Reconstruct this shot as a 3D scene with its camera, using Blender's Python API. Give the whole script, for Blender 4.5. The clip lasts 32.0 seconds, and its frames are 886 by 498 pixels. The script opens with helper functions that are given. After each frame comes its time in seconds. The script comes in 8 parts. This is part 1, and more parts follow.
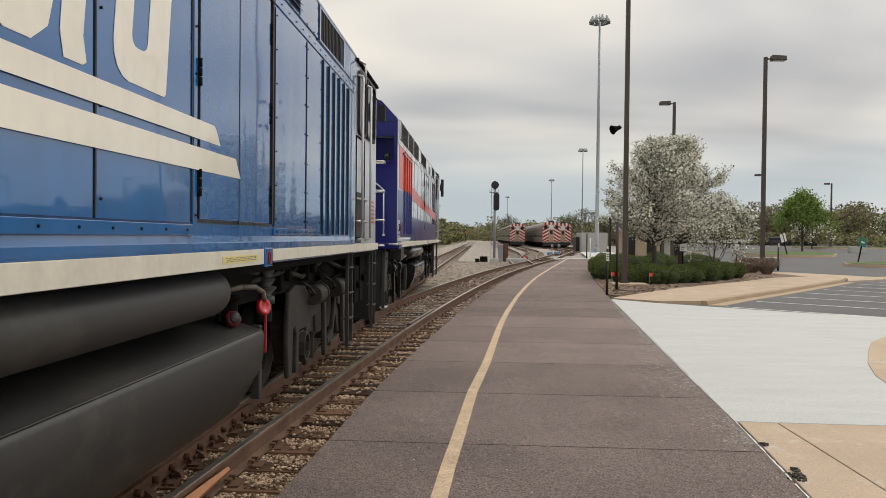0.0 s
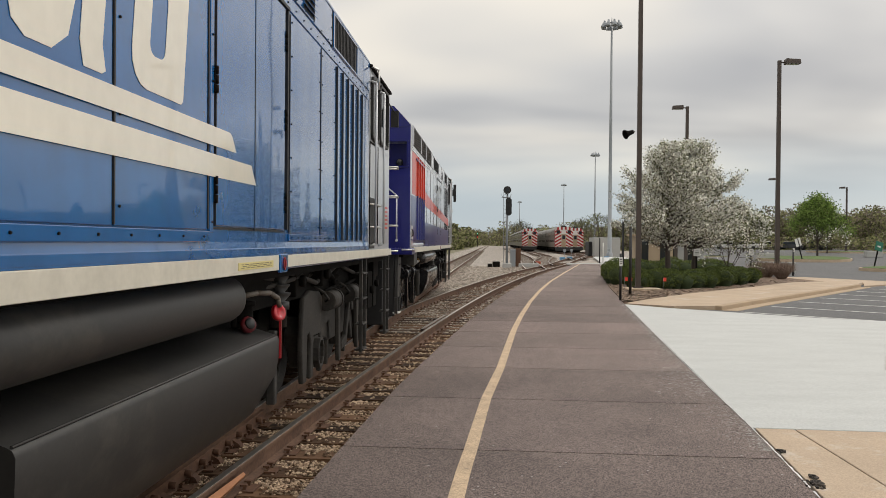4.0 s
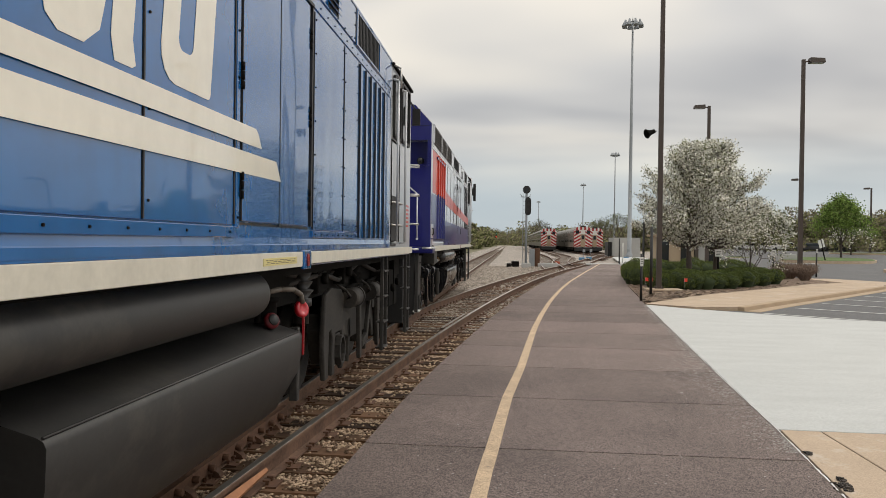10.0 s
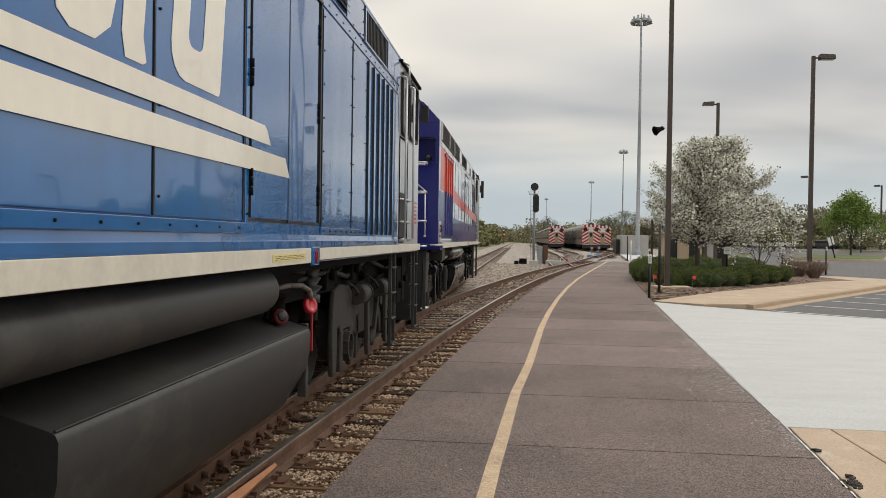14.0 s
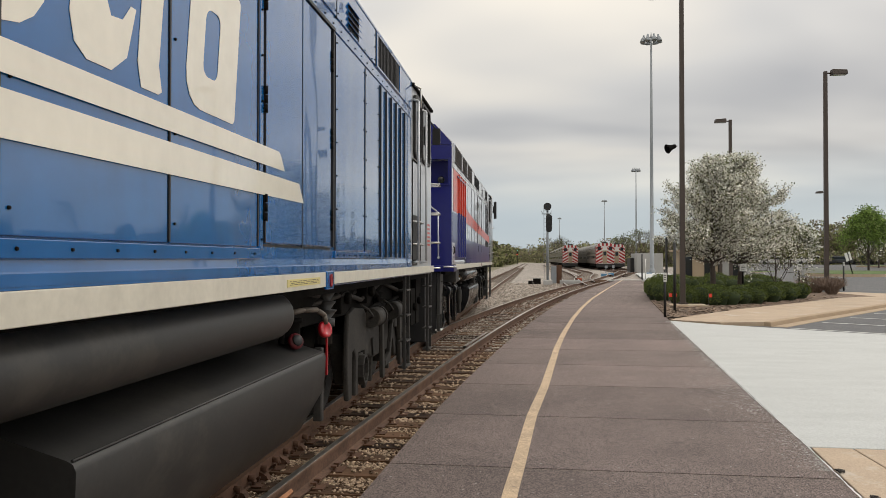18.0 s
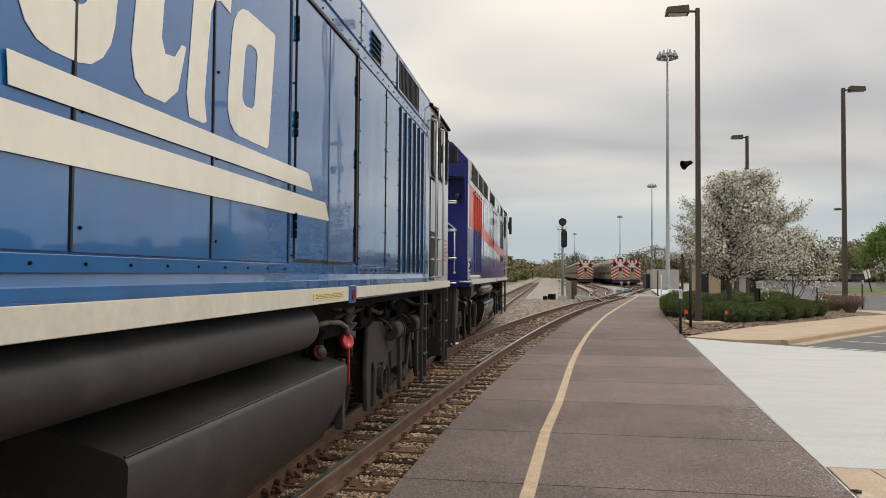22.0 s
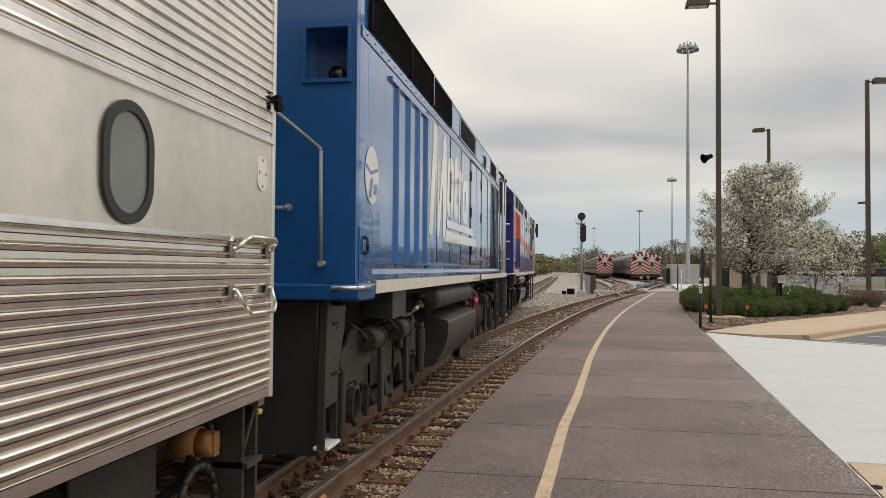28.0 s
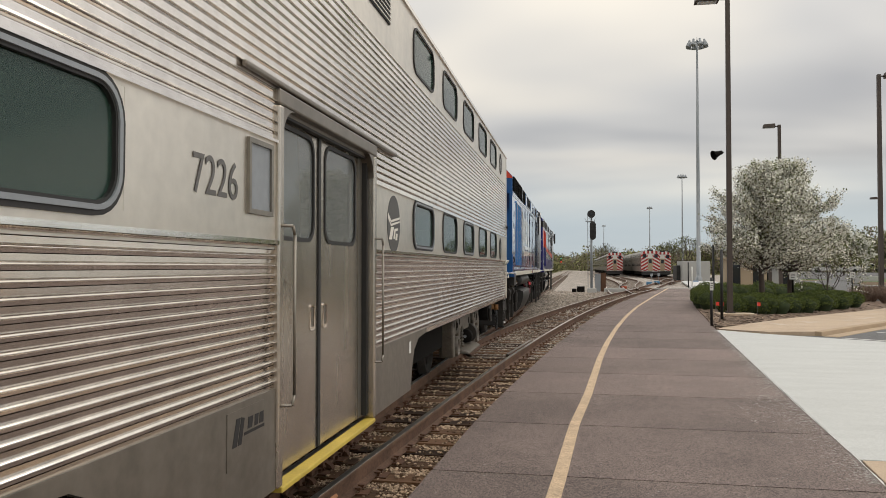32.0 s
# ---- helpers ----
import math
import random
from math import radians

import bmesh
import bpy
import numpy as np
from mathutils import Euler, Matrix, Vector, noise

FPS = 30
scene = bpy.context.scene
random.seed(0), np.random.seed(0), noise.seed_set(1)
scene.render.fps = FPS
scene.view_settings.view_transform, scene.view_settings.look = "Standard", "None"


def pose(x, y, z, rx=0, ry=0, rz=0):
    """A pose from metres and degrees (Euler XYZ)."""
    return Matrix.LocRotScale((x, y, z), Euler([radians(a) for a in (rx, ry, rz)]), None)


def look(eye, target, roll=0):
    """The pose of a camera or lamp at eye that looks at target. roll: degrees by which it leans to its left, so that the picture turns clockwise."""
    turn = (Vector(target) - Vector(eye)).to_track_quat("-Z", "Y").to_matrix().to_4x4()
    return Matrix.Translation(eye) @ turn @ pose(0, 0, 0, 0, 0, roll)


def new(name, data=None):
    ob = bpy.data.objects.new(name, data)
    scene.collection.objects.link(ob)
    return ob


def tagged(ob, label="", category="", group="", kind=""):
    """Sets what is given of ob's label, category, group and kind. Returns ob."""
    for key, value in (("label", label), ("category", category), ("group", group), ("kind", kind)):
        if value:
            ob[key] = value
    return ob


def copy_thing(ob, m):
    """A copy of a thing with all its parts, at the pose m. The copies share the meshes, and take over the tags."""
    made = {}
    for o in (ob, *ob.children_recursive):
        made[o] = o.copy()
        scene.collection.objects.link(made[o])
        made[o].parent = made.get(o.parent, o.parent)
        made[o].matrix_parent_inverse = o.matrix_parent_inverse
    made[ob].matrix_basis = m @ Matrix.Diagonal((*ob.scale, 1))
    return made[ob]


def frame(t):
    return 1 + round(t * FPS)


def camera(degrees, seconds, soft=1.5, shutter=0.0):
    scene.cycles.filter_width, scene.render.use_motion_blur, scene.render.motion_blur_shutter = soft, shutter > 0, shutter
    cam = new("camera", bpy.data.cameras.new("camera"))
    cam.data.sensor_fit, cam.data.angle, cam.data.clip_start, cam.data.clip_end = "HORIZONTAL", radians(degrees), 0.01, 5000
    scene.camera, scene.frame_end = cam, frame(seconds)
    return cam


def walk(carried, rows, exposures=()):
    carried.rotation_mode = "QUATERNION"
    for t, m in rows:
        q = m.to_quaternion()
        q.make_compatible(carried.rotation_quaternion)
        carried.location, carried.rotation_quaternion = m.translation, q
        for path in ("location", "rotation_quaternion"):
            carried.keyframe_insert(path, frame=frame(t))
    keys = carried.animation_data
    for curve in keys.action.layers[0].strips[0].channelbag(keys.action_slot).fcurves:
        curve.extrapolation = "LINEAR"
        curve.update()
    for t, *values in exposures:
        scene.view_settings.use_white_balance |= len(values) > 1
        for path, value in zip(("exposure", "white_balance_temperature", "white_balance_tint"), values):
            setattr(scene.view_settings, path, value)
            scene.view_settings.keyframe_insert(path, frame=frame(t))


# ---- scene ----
# ---------- camera ----------
cam = camera(60.48, 32.0, soft=0.78)
# seconds, eye x y z, then yaw, pitch and roll in degrees
PATH = [
    (0.0, 0.061, -0.023, 1.751, -2.851, -0.905, 0.599),
    (0.5, 0.062, -0.012, 1.748, -2.738, -1.128, 0.133),
    (1.0, 0.060, -0.014, 1.750, -2.915, -1.260, -0.449),
    (1.5, 0.057, -0.015, 1.753, -3.035, -1.107, -0.588),
    (2.0, 0.053, 0.001, 1.751, -3.044, -1.126, -0.403),
    (2.5, 0.048, -0.016, 1.752, -3.177, -1.300, -0.100),
    (3.0, 0.041, -0.026, 1.756, -3.347, -1.111, 0.134),
    (3.5, 0.044, -0.027, 1.757, -3.691, -0.788, 0.332),
    (5.5, 0.033, -0.016, 1.753, -3.745, -0.236, 0.798),
    (6.0, 0.022, -0.029, 1.754, -4.484, -0.253, 0.858),
    (6.5, 0.017, -0.028, 1.751, -4.693, 0.047, 0.844),
    (7.0, 0.017, -0.021, 1.753, -4.843, 0.279, 0.684),
    (7.5, 0.018, -0.028, 1.751, -4.982, 0.089, 0.405),
    (8.0, 0.021, -0.019, 1.746, -5.218, -0.419, -0.021),
    (8.5, 0.020, -0.014, 1.746, -5.253, -0.546, -0.061),
    (9.0, 0.020, -0.027, 1.740, -5.057, -0.591, 0.163),
    (9.5, 0.014, -0.018, 1.738, -5.010, -0.668, 0.460),
    (10.0, 0.006, -0.014, 1.738, -5.160, -0.575, 0.771),
    (10.5, 0.000, -0.016, 1.737, -5.057, -0.325, 0.837),
    (11.0, 0.005, -0.023, 1.737, -5.083, -0.202, 1.007),
    (11.5, 0.007, -0.036, 1.737, -5.343, -0.256, 1.237),
    (12.0, 0.005, -0.020, 1.736, -5.382, -0.230, 1.362),
    (12.5, 0.005, -0.004, 1.732, -5.212, -0.284, 1.282),
    (13.0, -0.000, -0.000, 1.730, -5.300, -0.566, 1.048),
    (13.5, 0.002, -0.011, 1.731, -5.430, -0.739, 0.903),
    (14.0, 0.003, -0.023, 1.732, -5.735, -0.788, 0.817),
    (14.5, -0.003, -0.013, 1.732, -6.051, -1.000, 0.818),
    (16.5, -0.012, -0.026, 1.739, -6.239, 0.010, 0.157),
    (17.0, -0.007, -0.034, 1.743, -6.545, 0.452, 0.139),
    (17.5, -0.005, -0.029, 1.742, -6.675, 0.633, 0.105),
    (18.0, -0.001, -0.022, 1.743, -6.759, 0.787, 0.005),
    (18.5, -0.005, -0.039, 1.745, -6.798, 0.853, 0.145),
    (19.0, -0.005, -0.040, 1.746, -6.778, 0.965, 0.301),
    (19.5, -0.000, -0.058, 1.751, -6.796, 1.069, 0.298),
    (20.0, 0.004, -0.045, 1.746, -6.951, 1.186, 0.188),
    (20.5, 0.002, -0.048, 1.750, -7.285, 1.422, -0.099),
    (21.0, 0.005, -0.057, 1.750, -7.500, 1.659, -0.064),
    (21.5, 0.002, -0.050, 1.748, -7.601, 1.797, 0.386),
    (22.0, 0.007, -0.067, 1.752, -7.881, 1.877, 0.430),
    (22.5, 0.009, -0.063, 1.752, -8.082, 1.809, 0.374),
    (23.0, 0.003, -0.073, 1.753, -8.246, 1.865, 0.290),
    (23.5, -0.000, -0.064, 1.749, -8.439, 1.898, 0.493),
    (24.0, -0.005, -0.065, 1.748, -8.369, 1.830, 0.703),
    (24.5, -0.015, -0.065, 1.746, -8.168, 1.791, 0.939),
    (25.0, -0.025, -0.071, 1.744, -8.067, 1.548, 1.119),
    (25.5, -0.026, -0.066, 1.749, -7.954, 1.203, 1.062),
    (27.5, 0.010, -0.090, 1.751, -8.828, 1.418, 0.446),
    (28.0, 0.018, -0.098, 1.750, -9.280, 1.468, 0.389),
    (28.5, 0.022, -0.088, 1.753, -9.593, 1.563, 0.286),
    (29.0, 0.033, -0.073, 1.752, -9.754, 1.750, 0.314),
    (29.5, 0.036, -0.087, 1.751, -9.776, 1.884, 0.164),
    (30.0, 0.034, -0.097, 1.757, -9.801, 1.999, 0.083),
    (30.5, 0.039, -0.095, 1.754, -10.039, 2.014, 0.391),
    (31.0, 0.034, -0.088, 1.754, -9.957, 1.774, 0.398),
    (31.5, 0.025, -0.082, 1.754, -9.940, 1.611, 0.042),
    (32.0, 0.016, -0.098, 1.754, -9.996, 1.362, 0.020)
]
walk(cam, [(r[0], pose(r[1], r[2], r[3], 90 + r[5], 0, -r[4]) @ pose(0, 0, 0, 0, 0, r[6])) for r in PATH],
     exposures=((0.0, 0.22), (32.0, 0.22)))

# metres the train has gone, by seconds
RUN = [(0, 0), (10, 0), (19.3, 0), (20, 0.03), (20.5, 0.055), (21, 0.09), (21.5, 0.14), (22, 0.225), (22.5, 0.36), (23, 0.58),
       (23.5, 0.88), (24, 1.27), (24.5, 1.75), (25, 2.35), (25.5, 3.05), (26.1, 4.03), (26.8, 5.42), (27.5, 6.98), (28, 8.2), (28.5, 9.55),
       (29, 11.0), (29.5, 12.58), (30, 14.28), (30.5, 16.04), (31, 17.85), (31.5, 19.75), (32, 21.70)]

# ---------- world and sun ----------
def build_world():
    w = bpy.data.worlds.new("overcast_sky")
    scene.world = w
    w.use_nodes = True
    nt = w.node_tree
    nt.nodes.clear()
    N, L = nt.nodes.new, nt.links.new
    out, bg = N("ShaderNodeOutputWorld"), N("ShaderNodeBackground")
    L(bg.outputs[0], out.inputs[0])
    sky = N("ShaderNodeTexSky")
    sky.sky_type, sky.sun_disc = "NISHITA", False
    sky.sun_elevation, sky.sun_rotation = radians(28), radians(35)
    tc, sep = N("ShaderNodeTexCoord"), N("ShaderNodeSeparateXYZ")
    L(tc.outputs["Generated"], sep.inputs[0])

    def math_node(op, a, b=None, c=None):
        n = N("ShaderNodeMath")
        n.operation = op
        for i, v in enumerate((a, b, c)):
            if v is None:
                continue
            if isinstance(v, (int, float)):
                n.inputs[i].default_value = v
            else:
                L(v, n.inputs[i])
        return n.outputs[0]

    z = math_node("MAXIMUM", sep.outputs[2], 0.0)
    zz = math_node("ADD", z, 0.20)
    u = math_node("DIVIDE", sep.outputs[0], zz)
    v = math_node("DIVIDE", sep.outputs[1], zz)
    comb = N("ShaderNodeCombineXYZ")
    L(math_node("MULTIPLY", u, 0.7), comb.inputs[0])
    L(math_node("MULTIPLY", v, 1.0), comb.inputs[1])
    noise_a = N("ShaderNodeTexNoise")
    noise_a.inputs["Scale"].default_value = 0.85
    noise_a.inputs["Detail"].default_value = 3.5
    noise_a.inputs["Roughness"].default_value = 0.45
    noise_a.inputs["Distortion"].default_value = 0.25
    L(comb.outputs[0], noise_a.inputs["Vector"])
    ramp = N("ShaderNodeValToRGB")
    e = ramp.color_ramp.elements
    e[0].position, e[0].color = 0.37, (0.365, 0.368, 0.382, 1)
    e[1].position, e[1].color = 0.62, (0.87, 0.80, 0.685, 1)
    mid = ramp.color_ramp.elements.new(0.48)
    mid.color = (0.565, 0.552, 0.532, 1)
    L(noise_a.outputs["Fac"], ramp.inputs[0])
    # pale blue haze under the cloud deck, by height over the horizon
    low = N("ShaderNodeValToRGB")
    e = low.color_ramp.elements
    e[0].position, e[0].color = 0.0, (1, 1, 1, 1)
    e[1].position, e[1].color = 0.135, (0, 0, 0, 1)
    k = low.color_ramp.elements.new(0.06)
    k.color = (0.8, 0.8, 0.8, 1)
    L(z, low.inputs[0])
    haze = N("ShaderNodeMix")
    haze.data_type = "RGBA"
    L(low.outputs[0], haze.inputs[0])
    L(ramp.outputs[0], haze.inputs[6])
    haze.inputs[7].default_value = (0.42, 0.505, 0.57, 1)
    # an overcast sky is brighter overhead
    up = math_node("ADD", math_node("MULTIPLY", math_node("MULTIPLY", z, z), 1.7), 0.92)
    # sky brightened over the car-park side, added to lighten the train's side
    side = math_node("ADD", math_node("MULTIPLY", sep.outputs[0], 0.85), math_node("MULTIPLY", sep.outputs[1], -0.1))
    thin = N("ShaderNodeMapRange")
    thin.interpolation_type = "SMOOTHSTEP"
    thin.inputs[1].default_value, thin.inputs[2].default_value = 0.22, 0.75
    thin.inputs[3].default_value, thin.inputs[4].default_value = 1.0, 1.75
    L(side, thin.inputs[0])
    scaled = N("ShaderNodeVectorMath")
    scaled.operation = "SCALE"
    L(haze.outputs[2], scaled.inputs[0])
    L(math_node("MULTIPLY", up, thin.outputs[0]), scaled.inputs[3])
    dim = N("ShaderNodeVectorMath")
    dim.operation = "SCALE"
    L(sky.outputs[0], dim.inputs[0])
    dim.inputs[3].default_value = 0.06
    both = N("ShaderNodeMix")
    both.data_type = "RGBA"
    both.inputs[0].default_value = 0.9
    L(dim.outputs[0], both.inputs[6])
    L(scaled.outputs[0], both.inputs[7])
    L(both.outputs[2], bg.inputs[0])
    bg.inputs[1].default_value = 1.0


build_world()
sun_data = bpy.data.lights.new("sun", "SUN")
sun_data.energy, sun_data.angle, sun_data.color = 0.45, radians(25), (1.0, 0.93, 0.83)
sun = new("sun", sun_data)
sun.matrix_world = look((0, 0, 50), (0 - 0.5, -0.7, 50 - 0.75))

# ---------- materials ----------
def material(name, color, rough=0.6, metal=0.0, vary=0.18, scale=1.5, fine=40.0, bump=0.0, tint=None, coat=0.0,
             spec=0.5, island=0.0, rnd=0.0, streak=False, rough_vary=0.12, speck=0.0, fleck=None, grain=95.0, wave=0.0, thin=0.0):
    m = bpy.data.materials.new(name)
    m.use_nodes = True
    nt = m.node_tree
    N, L = nt.nodes.new, nt.links.new
    b = nt.nodes["Principled BSDF"]
    b.inputs["Roughness"].default_value = rough
    b.inputs["Metallic"].default_value = metal
    b.inputs["Specular IOR Level"].default_value = spec
    if coat:
        b.inputs["Coat Weight"].default_value = coat
        b.inputs["Coat Roughness"].default_value = 0.03
        b.inputs["Coat IOR"].default_value = 1.5
    tc = N("ShaderNodeTexCoord")
    vec = tc.outputs["Object"]
    if streak:
        mp = N("ShaderNodeMapping")
        mp.inputs["Scale"].default_value = (1.0, 3.0, 0.35)
        L(vec, mp.inputs[0])
        vec = mp.outputs[0]
    big, small = N("ShaderNodeTexNoise"), N("ShaderNodeTexNoise")
    for n, s, d in ((big, scale, 4.0), (small, fine, 3.0)):
        n.inputs["Scale"].default_value = s
        n.inputs["Detail"].default_value = d
        L(vec if n is big else tc.outputs["Object"], n.inputs["Vector"])
    mixed = N("ShaderNodeMath")
    mixed.operation = "MULTIPLY_ADD"
    L(big.outputs["Fac"], mixed.inputs[0])
    mixed.inputs[1].default_value = 0.6
    sc = N("ShaderNodeMath")
    sc.operation = "MULTIPLY"
    L(small.outputs["Fac"], sc.inputs[0])
    sc.inputs[1].default_value = 0.4
    L(sc.outputs[0], mixed.inputs[2])
    val = mixed.outputs[0]
    if island or rnd:
        src = N("ShaderNodeNewGeometry").outputs["Random Per Island"] if island else N("ShaderNodeObjectInfo").outputs["Random"]
        ad = N("ShaderNodeMath")
        ad.operation = "MULTIPLY_ADD"
        L(src, ad.inputs[0])
        ad.inputs[1].default_value = island or rnd
        L(val, ad.inputs[2])
        sb = N("ShaderNodeMath")
        sb.operation = "SUBTRACT"
        L(ad.outputs[0], sb.inputs[0])
        sb.inputs[1].default_value = (island or rnd) / 2
        val = sb.outputs[0]
    ramp = N("ShaderNodeValToRGB")
    e = ramp.color_ramp.elements
    c2 = tint or color
    e[0].position = 0.3
    e[1].position = 0.7
    e[0].color = (*[max(0.0, c * (1 - vary)) for c in color], 1)
    e[1].color = (*[min(1.0, c * (1 + vary)) for c in c2], 1)
    L(val, ramp.inputs[0])
    shade = ramp.outputs[0]
    if speck:                                    # aggregate grains
        vo = N("ShaderNodeTexVoronoi")
        vo.inputs["Scale"].default_value = grain
        L(tc.outputs["Object"], vo.inputs["Vector"])
        gr = N("ShaderNodeSeparateColor")
        L(vo.outputs["Color"], gr.inputs[0])
        g2 = N("ShaderNodeMath")
        g2.operation = "MULTIPLY_ADD"
        L(gr.outputs[0], g2.inputs[0])
        g2.inputs[1].default_value = 2 * speck
        g2.inputs[2].default_value = 1 - speck
        vm = N("ShaderNodeVectorMath")
        vm.operation = "SCALE"
        L(shade, vm.inputs[0])
        L(g2.outputs[0], vm.inputs[3])
        shade = vm.outputs[0]
    if fleck:                                    # scattered worn flecks: colour, noise scale, threshold
        nf = N("ShaderNodeTexNoise")
        nf.inputs["Scale"].default_value = fleck[1]
        nf.inputs["Detail"].default_value = 6.0
        nf.inputs["Roughness"].default_value = 0.75
        L(tc.outputs["Object"], nf.inputs["Vector"])
        th = N("ShaderNodeMapRange")
        th.inputs[1].default_value, th.inputs[2].default_value = fleck[2], fleck[2] + 0.09
        th.inputs[4].default_value = fleck[3]
        L(nf.outputs["Fac"], th.inputs[0])
        fm = N("ShaderNodeMix")
        fm.data_type = "RGBA"
        L(th.outputs[0], fm.inputs[0])
        L(shade, fm.inputs[6])
        fm.inputs[7].default_value = (*fleck[0], 1)
        shade = fm.outputs[2]
    L(shade, b.inputs["Base Color"])
    if rough_vary:
        rv = N("ShaderNodeMath")
        rv.operation = "MULTIPLY_ADD"
        L(big.outputs["Fac"], rv.inputs[0])
        rv.inputs[1].default_value = rough_vary
        rv.inputs[2].default_value = max(0.02, rough - rough_vary / 2)
        L(rv.outputs[0], b.inputs["Roughness"])
    if bump:
        bp = N("ShaderNodeBump")
        bp.inputs["Strength"].default_value = min(1.0, bump * 60)
        bp.inputs["Distance"].default_value = bump
        L(small.outputs["Fac"], bp.inputs["Height"])
        L(bp.outputs[0], b.inputs["Normal"])
    if wave:                                     # slow ripples of beaten sheet metal
        rp, wb, mp2 = N("ShaderNodeTexNoise"), N("ShaderNodeBump"), N("ShaderNodeMapping")
        mp2.inputs["Scale"].default_value = (1.0, 2.6, 1.0)
        L(tc.outputs["Object"], mp2.inputs[0])
        L(mp2.outputs[0], rp.inputs["Vector"])
        rp.inputs["Scale"].default_value, rp.inputs["Detail"].default_value = 0.85, 1.0
        wb.inputs["Strength"].default_value, wb.inputs["Distance"].default_value = 1.0, wave
        L(rp.outputs["Fac"], wb.inputs["Height"])
        L(wb.outputs[0], b.inputs["Coat Normal"])
        L(wb.outputs[0], b.inputs["Normal"])
    if thin:                                     # light that passes through leaf or petal
        tr, mx = N("ShaderNodeBsdfTranslucent"), N("ShaderNodeMixShader")
        L(shade, tr.inputs[0])
        mx.inputs[0].default_value = thin
        L(b.outputs[0], mx.inputs[1])
        L(tr.outputs[0], mx.inputs[2])
        L(mx.outputs[0], nt.nodes["Material Output"].inputs[0])
    return m


def glow(name, color, strength):
    m = bpy.data.materials.new(name)
    m.use_nodes = True
    b = m.node_tree.nodes["Principled BSDF"]
    b.inputs["Base Color"].default_value = (*color, 1)
    b.inputs["Emission Color"].default_value = (*color, 1)
    b.inputs["Emission Strength"].default_value = strength
    return m


def tinted_glass(name, color, clear):
    """Dark tinted glazing: mirror gloss over a partly see-through body."""
    m = bpy.data.materials.new(name)
    m.use_nodes = True
    nt = m.node_tree
    b = nt.nodes["Principled BSDF"]
    b.inputs["Base Color"].default_value = (*color, 1)
    b.inputs["Roughness"].default_value = 0.03
    b.inputs["IOR"].default_value = 1.5
    b.inputs["Alpha"].default_value = 1 - clear
    return m


M = {}
M["blue"] = material("blue_paint", (0.0030, 0.100, 0.315), 0.22, vary=0.2, scale=0.8, fine=6, coat=1.0, streak=True, wave=0.005)
M["blue_dark"] = material("end_blue_paint", (0.006, 0.075, 0.25), 0.35, vary=0.14, scale=1.2, fine=8, coat=0.6)
M["navy"] = material("navy_paint", (0.009, 0.011, 0.130), 0.3, vary=0.1, scale=1.0, fine=8, coat=0.35, spec=0.3)
M["cream"] = material("cream_paint", (0.74, 0.70, 0.60), 0.38, vary=0.08, scale=1.6, fine=12, coat=1.0, streak=True)
M["sill"] = material("weathered_cream_sill", (0.56, 0.53, 0.45), 0.5, vary=0.13, scale=2.5, fine=25, streak=True)
M["silver"] = material("silver_grey_paint", (0.46, 0.48, 0.51), 0.33, metal=0.25, vary=0.1, scale=1.1, fine=10, coat=0.4)
M["white_metal"] = material("white_silver_paint", (0.55, 0.57, 0.62), 0.28, vary=0.08, scale=1.1, fine=10, coat=0.6)
M["red"] = material("red_orange_paint", (0.52, 0.045, 0.02), 0.4, vary=0.1, scale=2, fine=10, coat=0.3)
M["maroon"] = material("dark_red_paint", (0.30, 0.018, 0.018), 0.5, vary=0.12, scale=2, fine=10)
M["roof"] = material("roof_grey_paint", (0.30, 0.32, 0.35), 0.45, vary=0.15, scale=1.4, fine=20)
M["black"] = material("black_paint", (0.012, 0.012, 0.013), 0.55, vary=0.3, scale=3, fine=30)
M["gloss_black"] = material("glossy_black_paint", (0.008, 0.008, 0.009), 0.25, vary=0.3, scale=3, fine=30, coat=0.4)
# near-black: grime, with the deep shade under the train put into the colour
M["under"] = material("grimy_shaded_underframe", (0.0055, 0.005, 0.0046), 0.8, vary=0.4, scale=2.5, fine=30, bump=0.002, tint=(0.010, 0.009, 0.008), spec=0.06)
M["tank"] = material("dark_grey_tank_paint", (0.0215, 0.0205, 0.0195), 0.5, vary=0.3, scale=1.6, fine=35, bump=0.0006, streak=True, fleck=((0.075, 0.068, 0.057), 1.1, 0.53, 0.35))
M["truck"] = material("dusty_truck_casting", (0.020, 0.0185, 0.0165), 0.68, vary=0.35, scale=3, fine=30, bump=0.002, tint=(0.034, 0.030, 0.026), fleck=((0.085, 0.072, 0.058), 2.0, 0.6, 0.55), spec=0.35)
M["cartruck"] = material("dusty_grey_casting", (0.125, 0.107, 0.085), 0.5, vary=0.35, scale=4, fine=30, bump=0.002, fleck=((0.04, 0.034, 0.029), 5.0, 0.54, 0.8))
M["screen"] = material("dark_screen", (0.010, 0.010, 0.011), 0.7, vary=0.3, scale=5, fine=60)
M["screen_grey"] = material("weathered_grey_screen", (0.10, 0.095, 0.09), 0.7, vary=0.3, scale=5, fine=60)
M["steel"] = material("bright_steel", (0.55, 0.54, 0.52), 0.3, metal=0.9, vary=0.15, scale=4, fine=40)
M["stainless"] = material("stainless_steel", (0.83, 0.785, 0.735), 0.13, metal=1.0, vary=0.12, scale=0.9, fine=14, streak=True)
